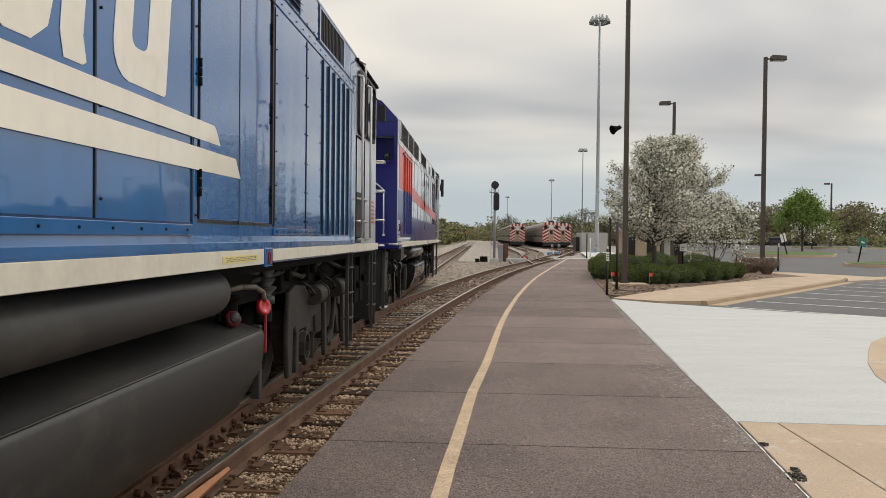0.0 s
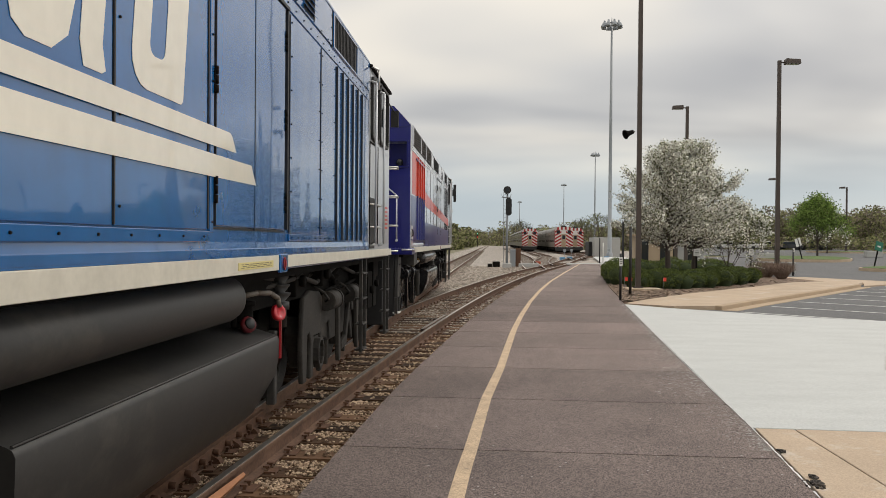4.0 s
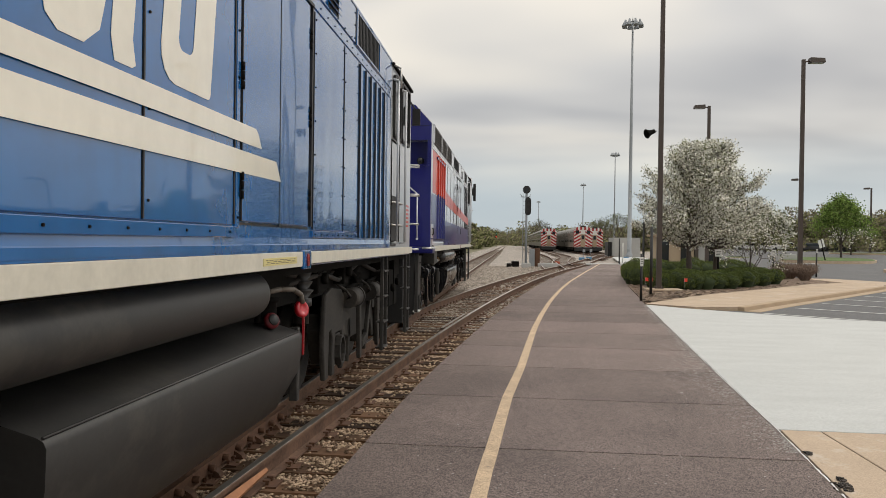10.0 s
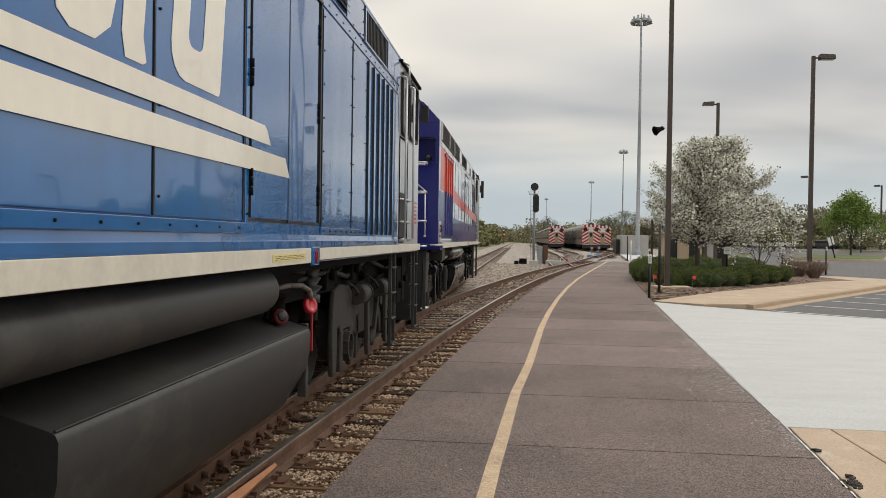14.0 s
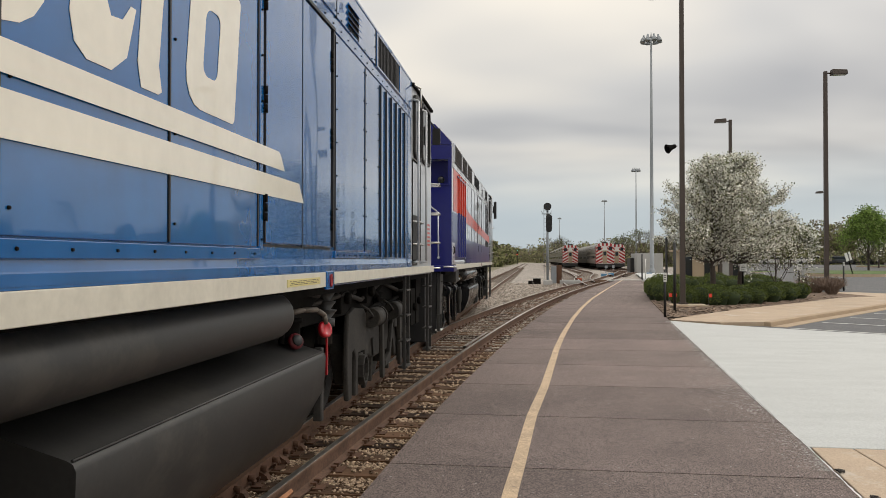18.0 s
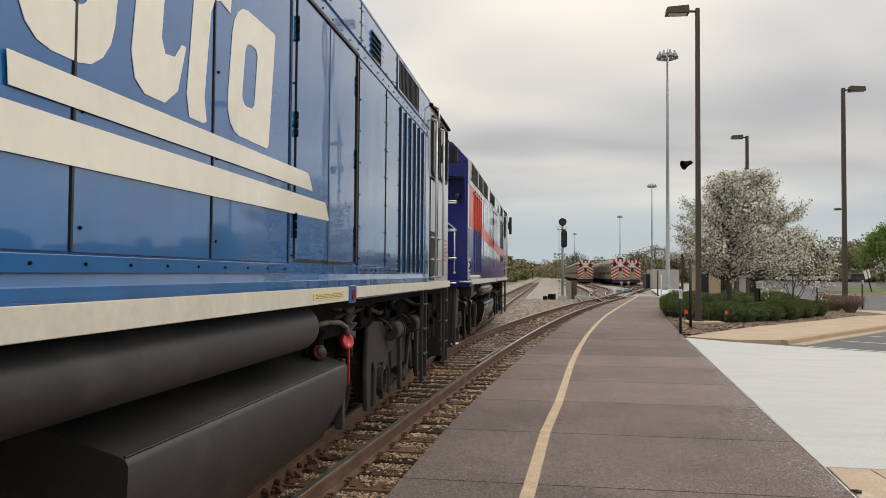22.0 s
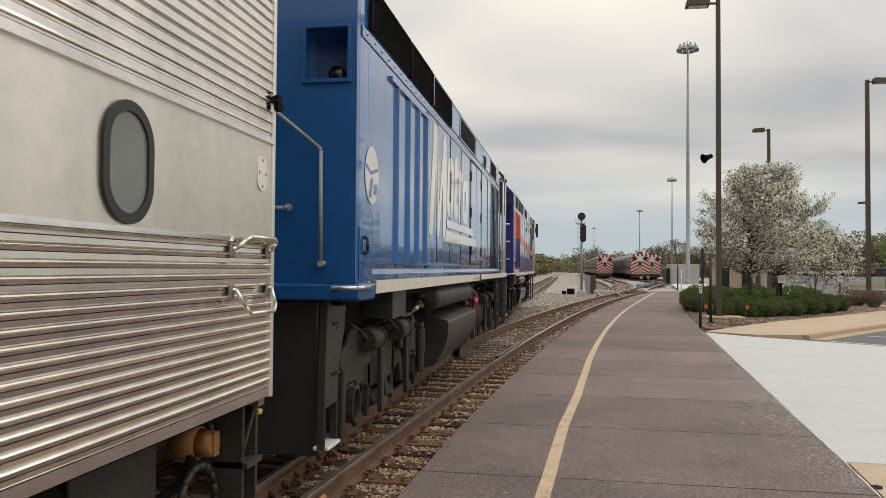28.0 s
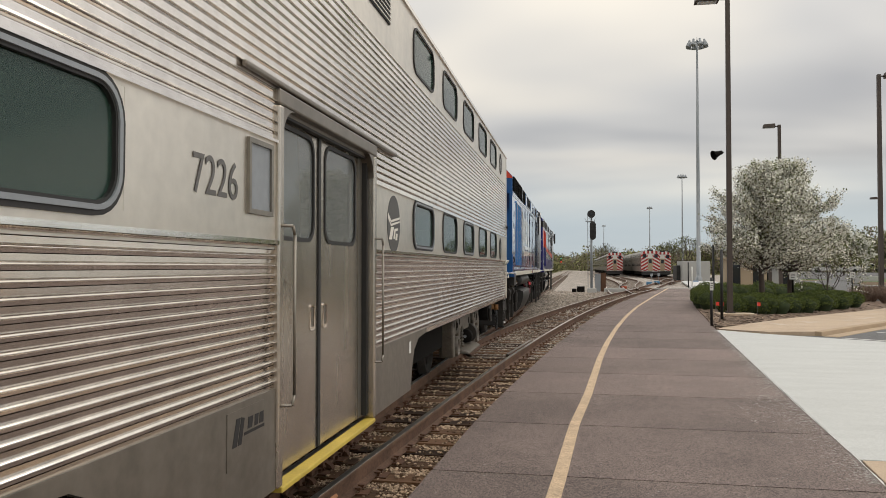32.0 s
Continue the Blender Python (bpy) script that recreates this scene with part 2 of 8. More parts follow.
# darker copy of the stainless steel for the lower side sheets
M["stainless_low"] = material("low_side_stainless_steel", (0.71, 0.665, 0.61), 0.14, metal=1.0, vary=0.16, scale=0.9, fine=14, streak=True)
M["belt"] = material("dull_stainless_sheet", (0.67, 0.63, 0.565), 0.36, metal=0.92, vary=0.13, scale=1.0, fine=12, streak=True)
M["skirt"] = material("grimy_stainless_skirt", (0.25, 0.23, 0.20), 0.42, metal=0.85, vary=0.22, scale=1.3, fine=16, streak=True)
M["door_frame"] = material("dark_door_frame_steel", (0.20, 0.178, 0.152), 0.38, metal=0.85, vary=0.2, scale=1.5, fine=14, streak=True)
M["door_steel"] = material("brown_grey_door_steel", (0.47, 0.43, 0.375), 0.26, metal=0.92, vary=0.16, scale=1.2, fine=12, streak=True)
M["rubber"] = material("black_rubber", (0.014, 0.014, 0.014), 0.6, vary=0.2, scale=4, fine=40)
M["glass"] = tinted_glass("green_tinted_glass", (0.030, 0.060, 0.048), 0.3)
M["glass_dark"] = tinted_glass("dark_glass", (0.012, 0.014, 0.016), 0.0)
# pale grey body stands in for sky reflected in the panes
M["glass_door"] = tinted_glass("reflection_grey_door_glass", (0.19, 0.205, 0.20), 0.25)
M["tube"] = glow("interior_light_tube", (0.55, 0.85, 0.12), 1.3)
M["yellow"] = material("yellow_paint", (0.50, 0.37, 0.06), 0.55, vary=0.2, scale=4, fine=40)
M["label_yellow"] = material("pale_yellow_label", (0.60, 0.52, 0.22), 0.5, vary=0.1, scale=4, fine=40)
M["handle_red"] = material("red_handle_paint", (0.30, 0.008, 0.014), 0.35, vary=0.15, scale=6, fine=40)
M["cap_dark"] = material("dull_dark_red_enamel", (0.11, 0.006, 0.010), 0.45, vary=0.3, scale=9, fine=40)
M["handle_bright"] = material("bright_red_enamel", (0.42, 0.008, 0.018), 0.32, vary=0.12, scale=8, fine=40, coat=0.3)
M["brass"] = material("tarnished_brass", (0.22, 0.12, 0.04), 0.45, metal=0.7, vary=0.3, scale=8, fine=40)
M["hose_olive"] = material("dark_olive_rubber", (0.032, 0.026, 0.012), 0.45, vary=0.3, scale=6, fine=40)
M["hose"] = material("tan_hose", (0.11, 0.09, 0.07), 0.6, vary=0.2, scale=6, fine=40)
M["amber"] = material("ochre_enamel", (0.26, 0.12, 0.035), 0.5, vary=0.3, scale=8, fine=40)
M["hose_blue"] = material("blue_hose", (0.02, 0.10, 0.3), 0.5)
M["dark_mark"] = material("dark_grey_decal", (0.055, 0.053, 0.05), 0.5, vary=0.1)
M["grey_mark"] = material("faded_grey_decal", (0.10, 0.095, 0.09), 0.5, vary=0.15)
M["light_mark"] = material("pale_decal", (0.66, 0.64, 0.58), 0.5, vary=0.1)
# ground
M["ground"] = material("dry_grass_and_soil", (0.12, 0.125, 0.06), 0.95, vary=0.4, scale=0.12, fine=3, tint=(0.19, 0.165, 0.10))
M["gravel"] = material("crushed_stone_gravel", (0.205, 0.178, 0.152), 0.92, vary=0.35, scale=0.5, fine=9, bump=0.02, tint=(0.32, 0.285, 0.25), speck=0.65, grain=13.0, fleck=((0.10, 0.08, 0.064), 0.9, 0.55, 0.6))
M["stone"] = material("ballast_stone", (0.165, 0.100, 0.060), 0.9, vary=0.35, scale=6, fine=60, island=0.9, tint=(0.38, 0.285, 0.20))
# paler, more even stone colour for the ballast beyond 16 m
M["stone_far"] = material("far_ballast_stone", (0.255, 0.215, 0.178), 0.9, vary=0.25, scale=6, fine=60, island=0.6, tint=(0.40, 0.35, 0.30))
M["panel"] = material("brown_grey_rubber_panel", (0.168, 0.132, 0.120), 0.88, vary=0.26, scale=0.9, fine=70, bump=0.005, rnd=0.28, speck=0.8, grain=135.0, fleck=((0.44, 0.40, 0.36), 44.0, 0.62, 0.6), spec=0.3)
M["line"] = material("worn_yellow_line_paint", (0.50, 0.375, 0.25), 0.85, vary=0.28, scale=4, fine=90, bump=0.003, speck=0.3, grain=120.0, fleck=((0.19, 0.15, 0.125), 18.0, 0.57, 0.75))
M["slab"] = material("fresh_white_concrete", (0.455, 0.465, 0.455), 0.85, vary=0.10, scale=0.8, fine=50, bump=0.001, speck=0.12, streak=True)
M["walk"] = material("tan_concrete", (0.42, 0.325, 0.235), 0.88, vary=0.16, scale=0.9, fine=60, bump=0.0015, speck=0.14, grain=120.0, fleck=((0.52, 0.47, 0.41), 1.1, 0.56, 0.55))
M["kerb"] = material("tan_kerb_concrete", (0.36, 0.27, 0.18), 0.88, vary=0.14, scale=1.4, fine=60, bump=0.0015)
M["asphalt"] = material("grey_asphalt", (0.10, 0.10, 0.102), 0.9, vary=0.25, scale=0.3, fine=60, bump=0.003, speck=0.4)
M["stall"] = material("white_road_paint", (0.62, 0.62, 0.6), 0.8, vary=0.2, scale=3, fine=40)
M["mulch"] = material("brown_wood_mulch", (0.14, 0.095, 0.068), 0.95, vary=0.35, scale=3, fine=30, bump=0.02, tint=(0.2, 0.14, 0.10))
M["chip"] = material("mulch_chip", (0.13, 0.09, 0.065), 0.9, vary=0.4, scale=3, fine=30, island=0.9, tint=(0.24, 0.175, 0.125))
M["grass"] = material("mown_grass", (0.075, 0.12, 0.025), 0.95, vary=0.3, scale=0.7, fine=12, bump=0.02)
M["rail_side"] = material("rusty_rail_steel", (0.088, 0.048, 0.031), 0.8, vary=0.35, scale=4, fine=40, bump=0.001, tint=(0.135, 0.078, 0.052), spec=0.3)
M["rail_head"] = material("worn_rail_head", (0.47, 0.43, 0.39), 0.30, metal=0.85, vary=0.22, scale=2, fine=30)
M["tie"] = material("creosoted_timber", (0.048, 0.027, 0.017), 0.88, vary=0.40, scale=3, fine=40, bump=0.006, rnd=0.5, tint=(0.115, 0.066, 0.039), fleck=((0.18, 0.115, 0.07), 9.0, 0.58, 0.5), spec=0.2)
M["tie_far"] = material("dusty_half_buried_timber", (0.125, 0.098, 0.078), 0.92, vary=0.3, scale=3, fine=30, island=0.5, tint=(0.20, 0.165, 0.135), spec=0.2)
M["plate"] = material("rusty_tie_plate", (0.10, 0.048, 0.026), 0.85, vary=0.35, scale=6, fine=40, bump=0.002)
M["plank"] = material("fresh_orange_timber", (0.34, 0.15, 0.07), 0.8, vary=0.2, scale=5, fine=40)
M["pole"] = material("bronze_pole_paint", (0.052, 0.038, 0.031), 0.55, vary=0.2, scale=2, fine=20)
M["galv"] = material("galvanised_steel", (0.25, 0.27, 0.29), 0.6, metal=0.3, vary=0.12, scale=1.0, fine=20)
M["lamp_glass"] = material("lamp_lens", (0.5, 0.52, 0.52), 0.25, vary=0.1)
M["bark"] = material("grey_brown_bark", (0.055, 0.042, 0.035), 0.9, vary=0.3, scale=5, fine=40, bump=0.006)
M["blossom"] = material("white_blossom", (0.66, 0.65, 0.57), 0.8, vary=0.12, scale=3, fine=20, island=1.0, tint=(0.82, 0.81, 0.75), thin=0.3)
M["young_leaf"] = material("young_green_leaf", (0.085, 0.10, 0.032), 0.7, vary=0.25, scale=3, fine=20, island=0.8, tint=(0.16, 0.175, 0.07), thin=0.3)
M["leaf"] = material("bright_green_leaf", (0.10, 0.17, 0.03), 0.7, vary=0.25, scale=1.5, fine=20, island=0.9, tint=(0.22, 0.32, 0.07), thin=0.4)
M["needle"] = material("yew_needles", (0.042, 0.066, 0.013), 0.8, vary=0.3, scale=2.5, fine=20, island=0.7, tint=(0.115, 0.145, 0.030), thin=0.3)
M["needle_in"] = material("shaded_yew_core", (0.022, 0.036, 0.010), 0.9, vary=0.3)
M["twig"] = material("reddish_twig", (0.19, 0.135, 0.105), 0.9, vary=0.3, island=0.5)
M["wood_far"] = material("spring_woodland", (0.12, 0.135, 0.055), 0.9, vary=0.3, scale=0.05, fine=1, island=0.9, tint=(0.25, 0.25, 0.12), thin=0.45)
M["wood_bare"] = material("bare_woodland", (0.20, 0.17, 0.13), 0.9, vary=0.25, scale=0.05, fine=1, island=0.6, thin=0.4)
M["stucco"] = material("tan_masonry", (0.33, 0.26, 0.18), 0.9, vary=0.08, scale=0.5, fine=12)
M["grey_block"] = material("grey_concrete", (0.36, 0.36, 0.35), 0.9, vary=0.1, scale=0.6, fine=12)
M["sign_white"] = material("white_sign_face", (0.6, 0.6, 0.58), 0.5, vary=0.06)
M["sign_green"] = material("green_sign_face", (0.008, 0.13, 0.085), 0.5, vary=0.06)
M["flag"] = material("orange_red_marker", (0.75, 0.06, 0.03), 0.6, vary=0.1)
M["red_lens"] = glow("red_signal_lens", (1.0, 0.06, 0.03), 4.0)
M["green_lens"] = glow("green_signal_lens", (0.25, 1.0, 0.7), 3.0)
M["car_white"] = material("white_car_paint", (0.6, 0.6, 0.6), 0.3, vary=0.05, coat=0.5)
M["car_dark"] = material("dark_car_paint", (0.03, 0.03, 0.035), 0.3, vary=0.1, coat=0.5)
M["lime"] = material("white_cement_crust", (0.56, 0.555, 0.54), 0.9, vary=0.25, scale=14, fine=80, fleck=((0.24, 0.22, 0.20), 22.0, 0.6, 0.7))
M["soil"] = material("dark_crumbled_soil", (0.030, 0.025, 0.021), 0.95, vary=0.4, scale=20, fine=80, island=0.6, tint=(0.06, 0.05, 0.042))
M["smear"] = material("dried_concrete_smear", (0.40, 0.385, 0.365), 0.9, vary=0.25, scale=5, fine=60)
M["dull_orange"] = material("faded_orange_enamel", (0.34, 0.07, 0.03), 0.6, vary=0.2)
M["switch_blue"] = material("blue_enamel", (0.08, 0.20, 0.34), 0.5, vary=0.1)

# ---------- mesh helpers ----------
class Mesh:
    """Collects faces; smooth faces are marked."""

    def __init__(self):
        self.v, self.f, self.s = [], [], []

    def add(self, verts, faces, smooth=False):
        k = len(self.v)
        self.v += [tuple(p) for p in verts]
        for f in faces:
            self.f.append(tuple(i + k for i in f))
            self.s.append(smooth)
        return self

    def box(self, x0, x1, y0, y1, z0, z1):
        return self.hexa([(x, y, z) for z in (z0, z1) for y in (y0, y1) for x in (x0, x1)])

    def hexa(self, p):
        return self.add(p, [(0, 2, 3, 1), (4, 5, 7, 6), (0, 1, 5, 4), (2, 6, 7, 3), (0, 4, 6, 2), (1, 3, 7, 5)])

    def prism(self, poly, axis, a0, a1):
        def at(p, a):
            return (a, p[0], p[1]) if axis == "x" else (p[0], a, p[1]) if axis == "y" else (p[0], p[1], a)
        n = len(poly)
        v = [at(p, a0) for p in poly] + [at(p, a1) for p in poly]
        f = [tuple(range(n)), tuple(range(2 * n - 1, n - 1, -1))] + [(i, (i + 1) % n, (i + 1) % n + n, i + n) for i in range(n)]
        return self.add(v, f)

    def ring(self, outer, inner, axis, a0, a1):
        """A frame between two closed outlines with the same number of corners."""
        def at(p, a):
            return (a, p[0], p[1]) if axis == "x" else (p[0], a, p[1]) if axis == "y" else (p[0], p[1], a)
        n = len(outer)
        v = [at(p, a0) for p in outer] + [at(p, a0) for p in inner] + [at(p, a1) for p in outer] + [at(p, a1) for p in inner]
        f = []
        for i in range(n):
            j = (i + 1) % n
            f += [(i, j, n + j, n + i), (2 * n + i, 3 * n + i, 3 * n + j, 2 * n + j), (i, 2 * n + i, 2 * n + j, j), (n + i, n + j, 3 * n + j, 3 * n + i)]
        return self.add(v, f)

    def cyl(self, p0, p1, r0, r1=None, n=12, caps=True):
        r1 = r0 if r1 is None else r1
        a, b = Vector(p0), Vector(p1)
        d = (b - a).normalized()
        u = d.orthogonal().normalized()
        w = d.cross(u)
        ring = [(math.cos(2 * math.pi * i / n), math.sin(2 * math.pi * i / n)) for i in range(n)]
        v = [a + (u * c + w * s) * r0 for c, s in ring] + [b + (u * c + w * s) * r1 for c, s in ring]
        self.add(v, [(i, (i + 1) % n, (i + 1) % n + n, i + n) for i in range(n)], True)
        if caps:
            k = len(self.v) - 2 * n
            self.f += [tuple(range(k + n - 1, k - 1, -1)), tuple(range(k + n, k + 2 * n))]
            self.s += [False, False]
        return self

    def tube(self, pts, r, n=6):
        for a, b in zip(pts, pts[1:]):
            self.cyl(a, b, r, n=n)
        return self

    def hull(self, poly, y0, y1):
        """A prism along y with a smooth skin and flat ends."""
        n = len(poly)
        v = [(p[0], y0, p[1]) for p in poly] + [(p[0], y1, p[1]) for p in poly]
        self.add(v, [(i, (i + 1) % n, (i + 1) % n + n, i + n) for i in range(n)], True)
        self.add(v, [tuple(range(n)), tuple(range(2 * n - 1, n - 1, -1))])
        return self

    def lathe(self, p0, axis, prof, n=16):
        """prof: (distance along the axis, radius)."""
        a, d = Vector(p0), Vector(axis).normalized()
        u = d.orthogonal().normalized()
        w = d.cross(u)
        v = []
        for t, r in prof:
            v += [a + d * t + (u * math.cos(2 * math.pi * i / n) + w * math.sin(2 * math.pi * i / n)) * r for i in range(n)]
        f = []
        for k in range(len(prof) - 1):
            f += [(k * n + i, k * n + (i + 1) % n, (k + 1) * n + (i + 1) % n, (k + 1) * n + i) for i in range(n)]
        return self.add(v, f, True)

    def sheet(self, pts, z=None):
        p = [(q[0], q[1], z) for q in pts] if z is not None else list(pts)
        return self.add(p, [tuple(range(len(p)))])

    def data(self, name, mat, tidy=True):
        me = bpy.data.meshes.new(name)
        me.from_pydata(self.v, [], self.f)
        if tidy and len(self.f) < 30000:
            bm = bmesh.new()
            bm.from_mesh(me)
            bmesh.ops.recalc_face_normals(bm, faces=bm.faces)
            bm.to_mesh(me)
            bm.free()
        me.polygons.foreach_set("use_smooth", self.s)
        me.materials.append(mat)
        me.update()
        return me


def part(name, mb, mat, parent, label="", bev=0.0, kind="", tidy=True):
    ob = new(name, mb.data(name, mat, tidy))
    ob.parent = parent
    if label or kind:
        tagged(ob, label=label, kind=kind)
    if bev:
        b = ob.modifiers.new("bevel", "BEVEL")
        b.width, b.segments, b.limit_method, b.angle_limit = bev, 2, "ANGLE", radians(40)
    return ob


def solo(name, mb, mat, label, category, group="", kind="", bev=0.0, m=None, tidy=True):
    ob = part(name, mb, mat, None, bev=bev, tidy=tidy)
    if m is not None:
        ob.matrix_world = m
    return tagged(ob, label, category, group, kind)


def thing(name, m, label, category, group="", kind=""):
    ob = new(name)
    ob.empty_display_size = 0.3
    ob.matrix_world = m
    return tagged(ob, label, category, group, kind)


def round_rect(c, w, h, r, n=4):
    """Outline of a rounded rectangle round c."""
    out = []
    r = min(r, w / 2, h / 2)
    for k, (sx, sy) in enumerate(((1, 1), (-1, 1), (-1, -1), (1, -1))):
        cx, cy = c[0] + sx * (w / 2 - r), c[1] + sy * (h / 2 - r)
        for i in range(n + 1):
            a = math.pi / 2 * (k + i / n)
            out.append((cx + r * math.cos(a), cy + r * math.sin(a)))
    return out


rng = random.Random(7)

# ---------- the plan ----------
XC = -3.19            # centre line of the straight track
GAUGE = 1.435
RAIL_B = XC + GAUGE / 2 + 0.03


def rail_a(y):
    """x of the platform-side rail, which curves off to the yard."""
    if y < -6.6:
        return RAIL_B
    t = min(y, 60.0)
    return -2.2326 + 0.04206 * t + 0.00144 * t * t + 0.16 * max(0.0, y - 60.0)


def edge_left(y):
    return rail_a(y) + 0.63 + 0.018 * max(0.0, 9.0 - max(y, 3.0)) - 0.012 * max(0, y - 30) / 10


def edge_right(y):
    pts = [(-8, 0.95), (5.2, 2.3), (7.42, 2.53), (10.3, 2.77), (22.2, 3.86), (33.2, 4.95), (41.9, 6.0), (66, 9.2)]
    return float(np.interp(y, [p[0] for p in pts], [p[1] for p in pts]))


def line_x(y):
    """x of the yellow line."""
    pts = [(-8, -0.42), (0, -0.33), (5.4, -0.19), (6.4, -0.13), (8.5, -0.02), (10.6, 0.16), (15.1, 0.46), (18.2, 0.72), (22.6, 1.15), (28.1, 1.78),
           (34.5, 2.62), (45.5, 4.3), (65, 7.4)]
    return float(np.interp(y, [p[0] for p in pts], [p[1] for p in pts]))


def lift(x, y):
    """The car park rises gently away from the tracks."""
    r = math.hypot(x, y)
    k = min(1.0, max(0.0, (x - 0.16 * y - 6) / 8))
    return 0.009 * max(0.0, min(r, 190) - 48) * k


# ---------- ground ----------
def build_ground():
    g = Mesh()
    xs = [-2500, -900, -400, -180, -90, -45, -22, -14, -9.5] + [-9.5 + 3.5 * i for i in range(1, 46)] + [160, 200, 300, 500, 1000, 2500]
    ys = [-2500, -600, -150, -60, -30, -10] + [4 * i for i in range(0, 56)] + [240, 280, 340, 420, 550, 800, 1300, 2500]
    nx = len(xs)
    for y in ys:
        for x in xs:
            far = -0.30 - 0.04 * (x < -8)
            g.v.append((x, y, far + lift(x, y)))
    for j in range(len(ys) - 1):
        for i in range(nx - 1):
            a = j * nx + i
            g.f.append((a, a + 1, a + nx + 1, a + nx))
            g.s.append(True)
    solo("ground", g, M["ground"], "dry grass and soil of flat railway land", "ground", kind="structure")

    b = Mesh()                                   # ballast bed under the running lines, and the wide gravel beyond the junction
    b.sheet([(-7.6, -40), (14, -40), (14, 30), (16, 75), (34, 190), (30, 420), (-5.2, 420), (-6.2, 60)], -0.235)
    solo("gravel_bed", b, M["gravel"], "pale crushed stone bed under the tracks", "gravel", kind="structure")
    s = Mesh()
    s.prism([(-7.2, -0.24), (-5.6, -0.225), (-1.0, -0.225), (1.0, -0.232)], "y", -40, 420)
    solo("track_shoulder", s, M["gravel"], "raised shoulder of ballast under the main line", "gravel", kind="structure")

    # car park
    def lifted(pts, z, name, mat, label, cat, n=14):
        m = Mesh()
        (x0, y0), (x1, y1), (x2, y2), (x3, y3) = pts
        for j in range(n + 1):
            for i in range(n + 1):
                u, v = i / n, j / n
                x = (x0 * (1 - u) + x1 * u) * (1 - v) + (x3 * (1 - u) + x2 * u) * v
                y = (y0 * (1 - u) + y1 * u) * (1 - v) + (y3 * (1 - u) + y2 * u) * v
                m.v.append((x, y, z + lift(x, y)))
        for j in range(n):
            for i in range(n):
                a = j * (n + 1) + i
                m.f.append((a, a + 1, a + n + 2, a + n + 1))
                m.s.append(True)
        return solo(name, m, mat, label, cat, kind="structure")

    lifted([(2.0, -12), (90, -12), (90, 44), (6.4, 44)], -0.012, "parking_lot", M["asphalt"], "grey asphalt car park with worn white stall lines", "parking lot", 22)
    lifted([(12.6, 43.9), (90, 43.9), (150, 150), (32, 150)], -0.011, "access_road", M["asphalt"], "grey asphalt access road beyond the planting", "road", 24)

    # stall lines square to the kerb
    kd, kn = Vector((0.606, 0.795, 0)), Vector((0.795, -0.606, 0))
    lines = tagged(new("stall_lines"), "faded white parking stall lines on asphalt", "road marking", kind="structure")
    for i in range(12):
        a = Vector((7.35, 21.75, 0)) + kd * (2.45 * i - 4.2) + kn * 0.25
        b2 = a + kn * 5.4
        w = kd * 0.06
        m = Mesh()
        m.sheet([a - w, b2 - w, b2 + w, a + w], 0.0)
        part("stall_line", m, M["stall"], lines)

    sl = Mesh()
    sl.prism([(2.53, 7.42), (12.5, 7.12), (13.0, 15.6), (9.4, 17.95), (7.7, 18.95), (6.0, 20.2), (4.75, 21.2), (3.86, 22.2)], "z", -0.1, 0.004)
    solo("concrete_apron", sl, M["slab"], "fresh pale concrete apron beside the platform", "pavement", kind="structure", bev=0.006)
    w = Mesh()
    w.prism([(2.93, -8), (12.5, -8), (12.5, 7.1), (2.93, 7.39)], "z", -0.1, 0.003)
    solo("near_walk", w, M["walk"], "tan concrete walk with a tooled joint", "pavement", kind="structure", bev=0.008)
    w = Mesh()
    w.prism([(0.99, -8), (2.915, -8), (2.915, 7.39), (2.56, 7.4), (2.33, 5.2)], "z", -0.1, 0.003)
    solo("near_walk_strip", w, M["walk"], "narrow tan concrete strip along the platform", "pavement", kind="structure", bev=0.008)
    # flared kerb ramp at the corner of the apron
    k = Mesh()
    outer = [(9.5, 16.4), (8.3, 15.3), (7.5, 14.3), (6.8, 13.4), (6.25, 12.4), (5.6, 11.1), (5.2, 10.1), (5.0, 9.3), (4.95, 8.3), (12.3, 8.0), (12.3, 15.0)]
    k.prism(outer, "z", -0.05, 0.016)
    solo("kerb_flare", k, M["walk"], "tan concrete flare at the apron corner", "kerb", kind="structure", bev=0.01)
    k = Mesh()
    k.prism([(12.2, 14.2), (9.4, 14.8), (8.2, 13.9), (7.2, 12.6), (6.7, 11.4), (6.6, 9.6), (12.2, 9.4)], "z", 0.0, 0.12)
    solo("kerb_island", k, M["kerb"], "raised tan kerb round the corner planting", "kerb", kind="structure", bev=0.05)

    # walk and kerb along the planted island
    front = [(5.1, 20.9), (6.15, 20.75), (7.6, 22.75), (11.2, 27.45), (15.6, 33.3)]
    back = [(16.6, 35.2), (14.8, 35.7), (13.0, 34.3), (10.0, 30.2), (6.8, 26.2), (4.25, 23.1), (3.93, 22.5)]
    m = Mesh()
    walk_pts = [(4.6, 21.55)] + [(x - 0.12, y + 0.1) for x, y in front] + back
    m.prism(walk_pts, "z", -0.1, 0.10)
    # the corner next to the platform dips to its level
    m.v = [(x, y, min(z, 0.10 * min(1.0, max(0.0, (x - 3.9) / 1.9)) + 0.006) if z > 0 else z) for x, y, z in m.v]
    solo("island_walk", m, M["walk"], "tan concrete walk beside the planted island", "pavement", kind="structure")
    kerb = Mesh()
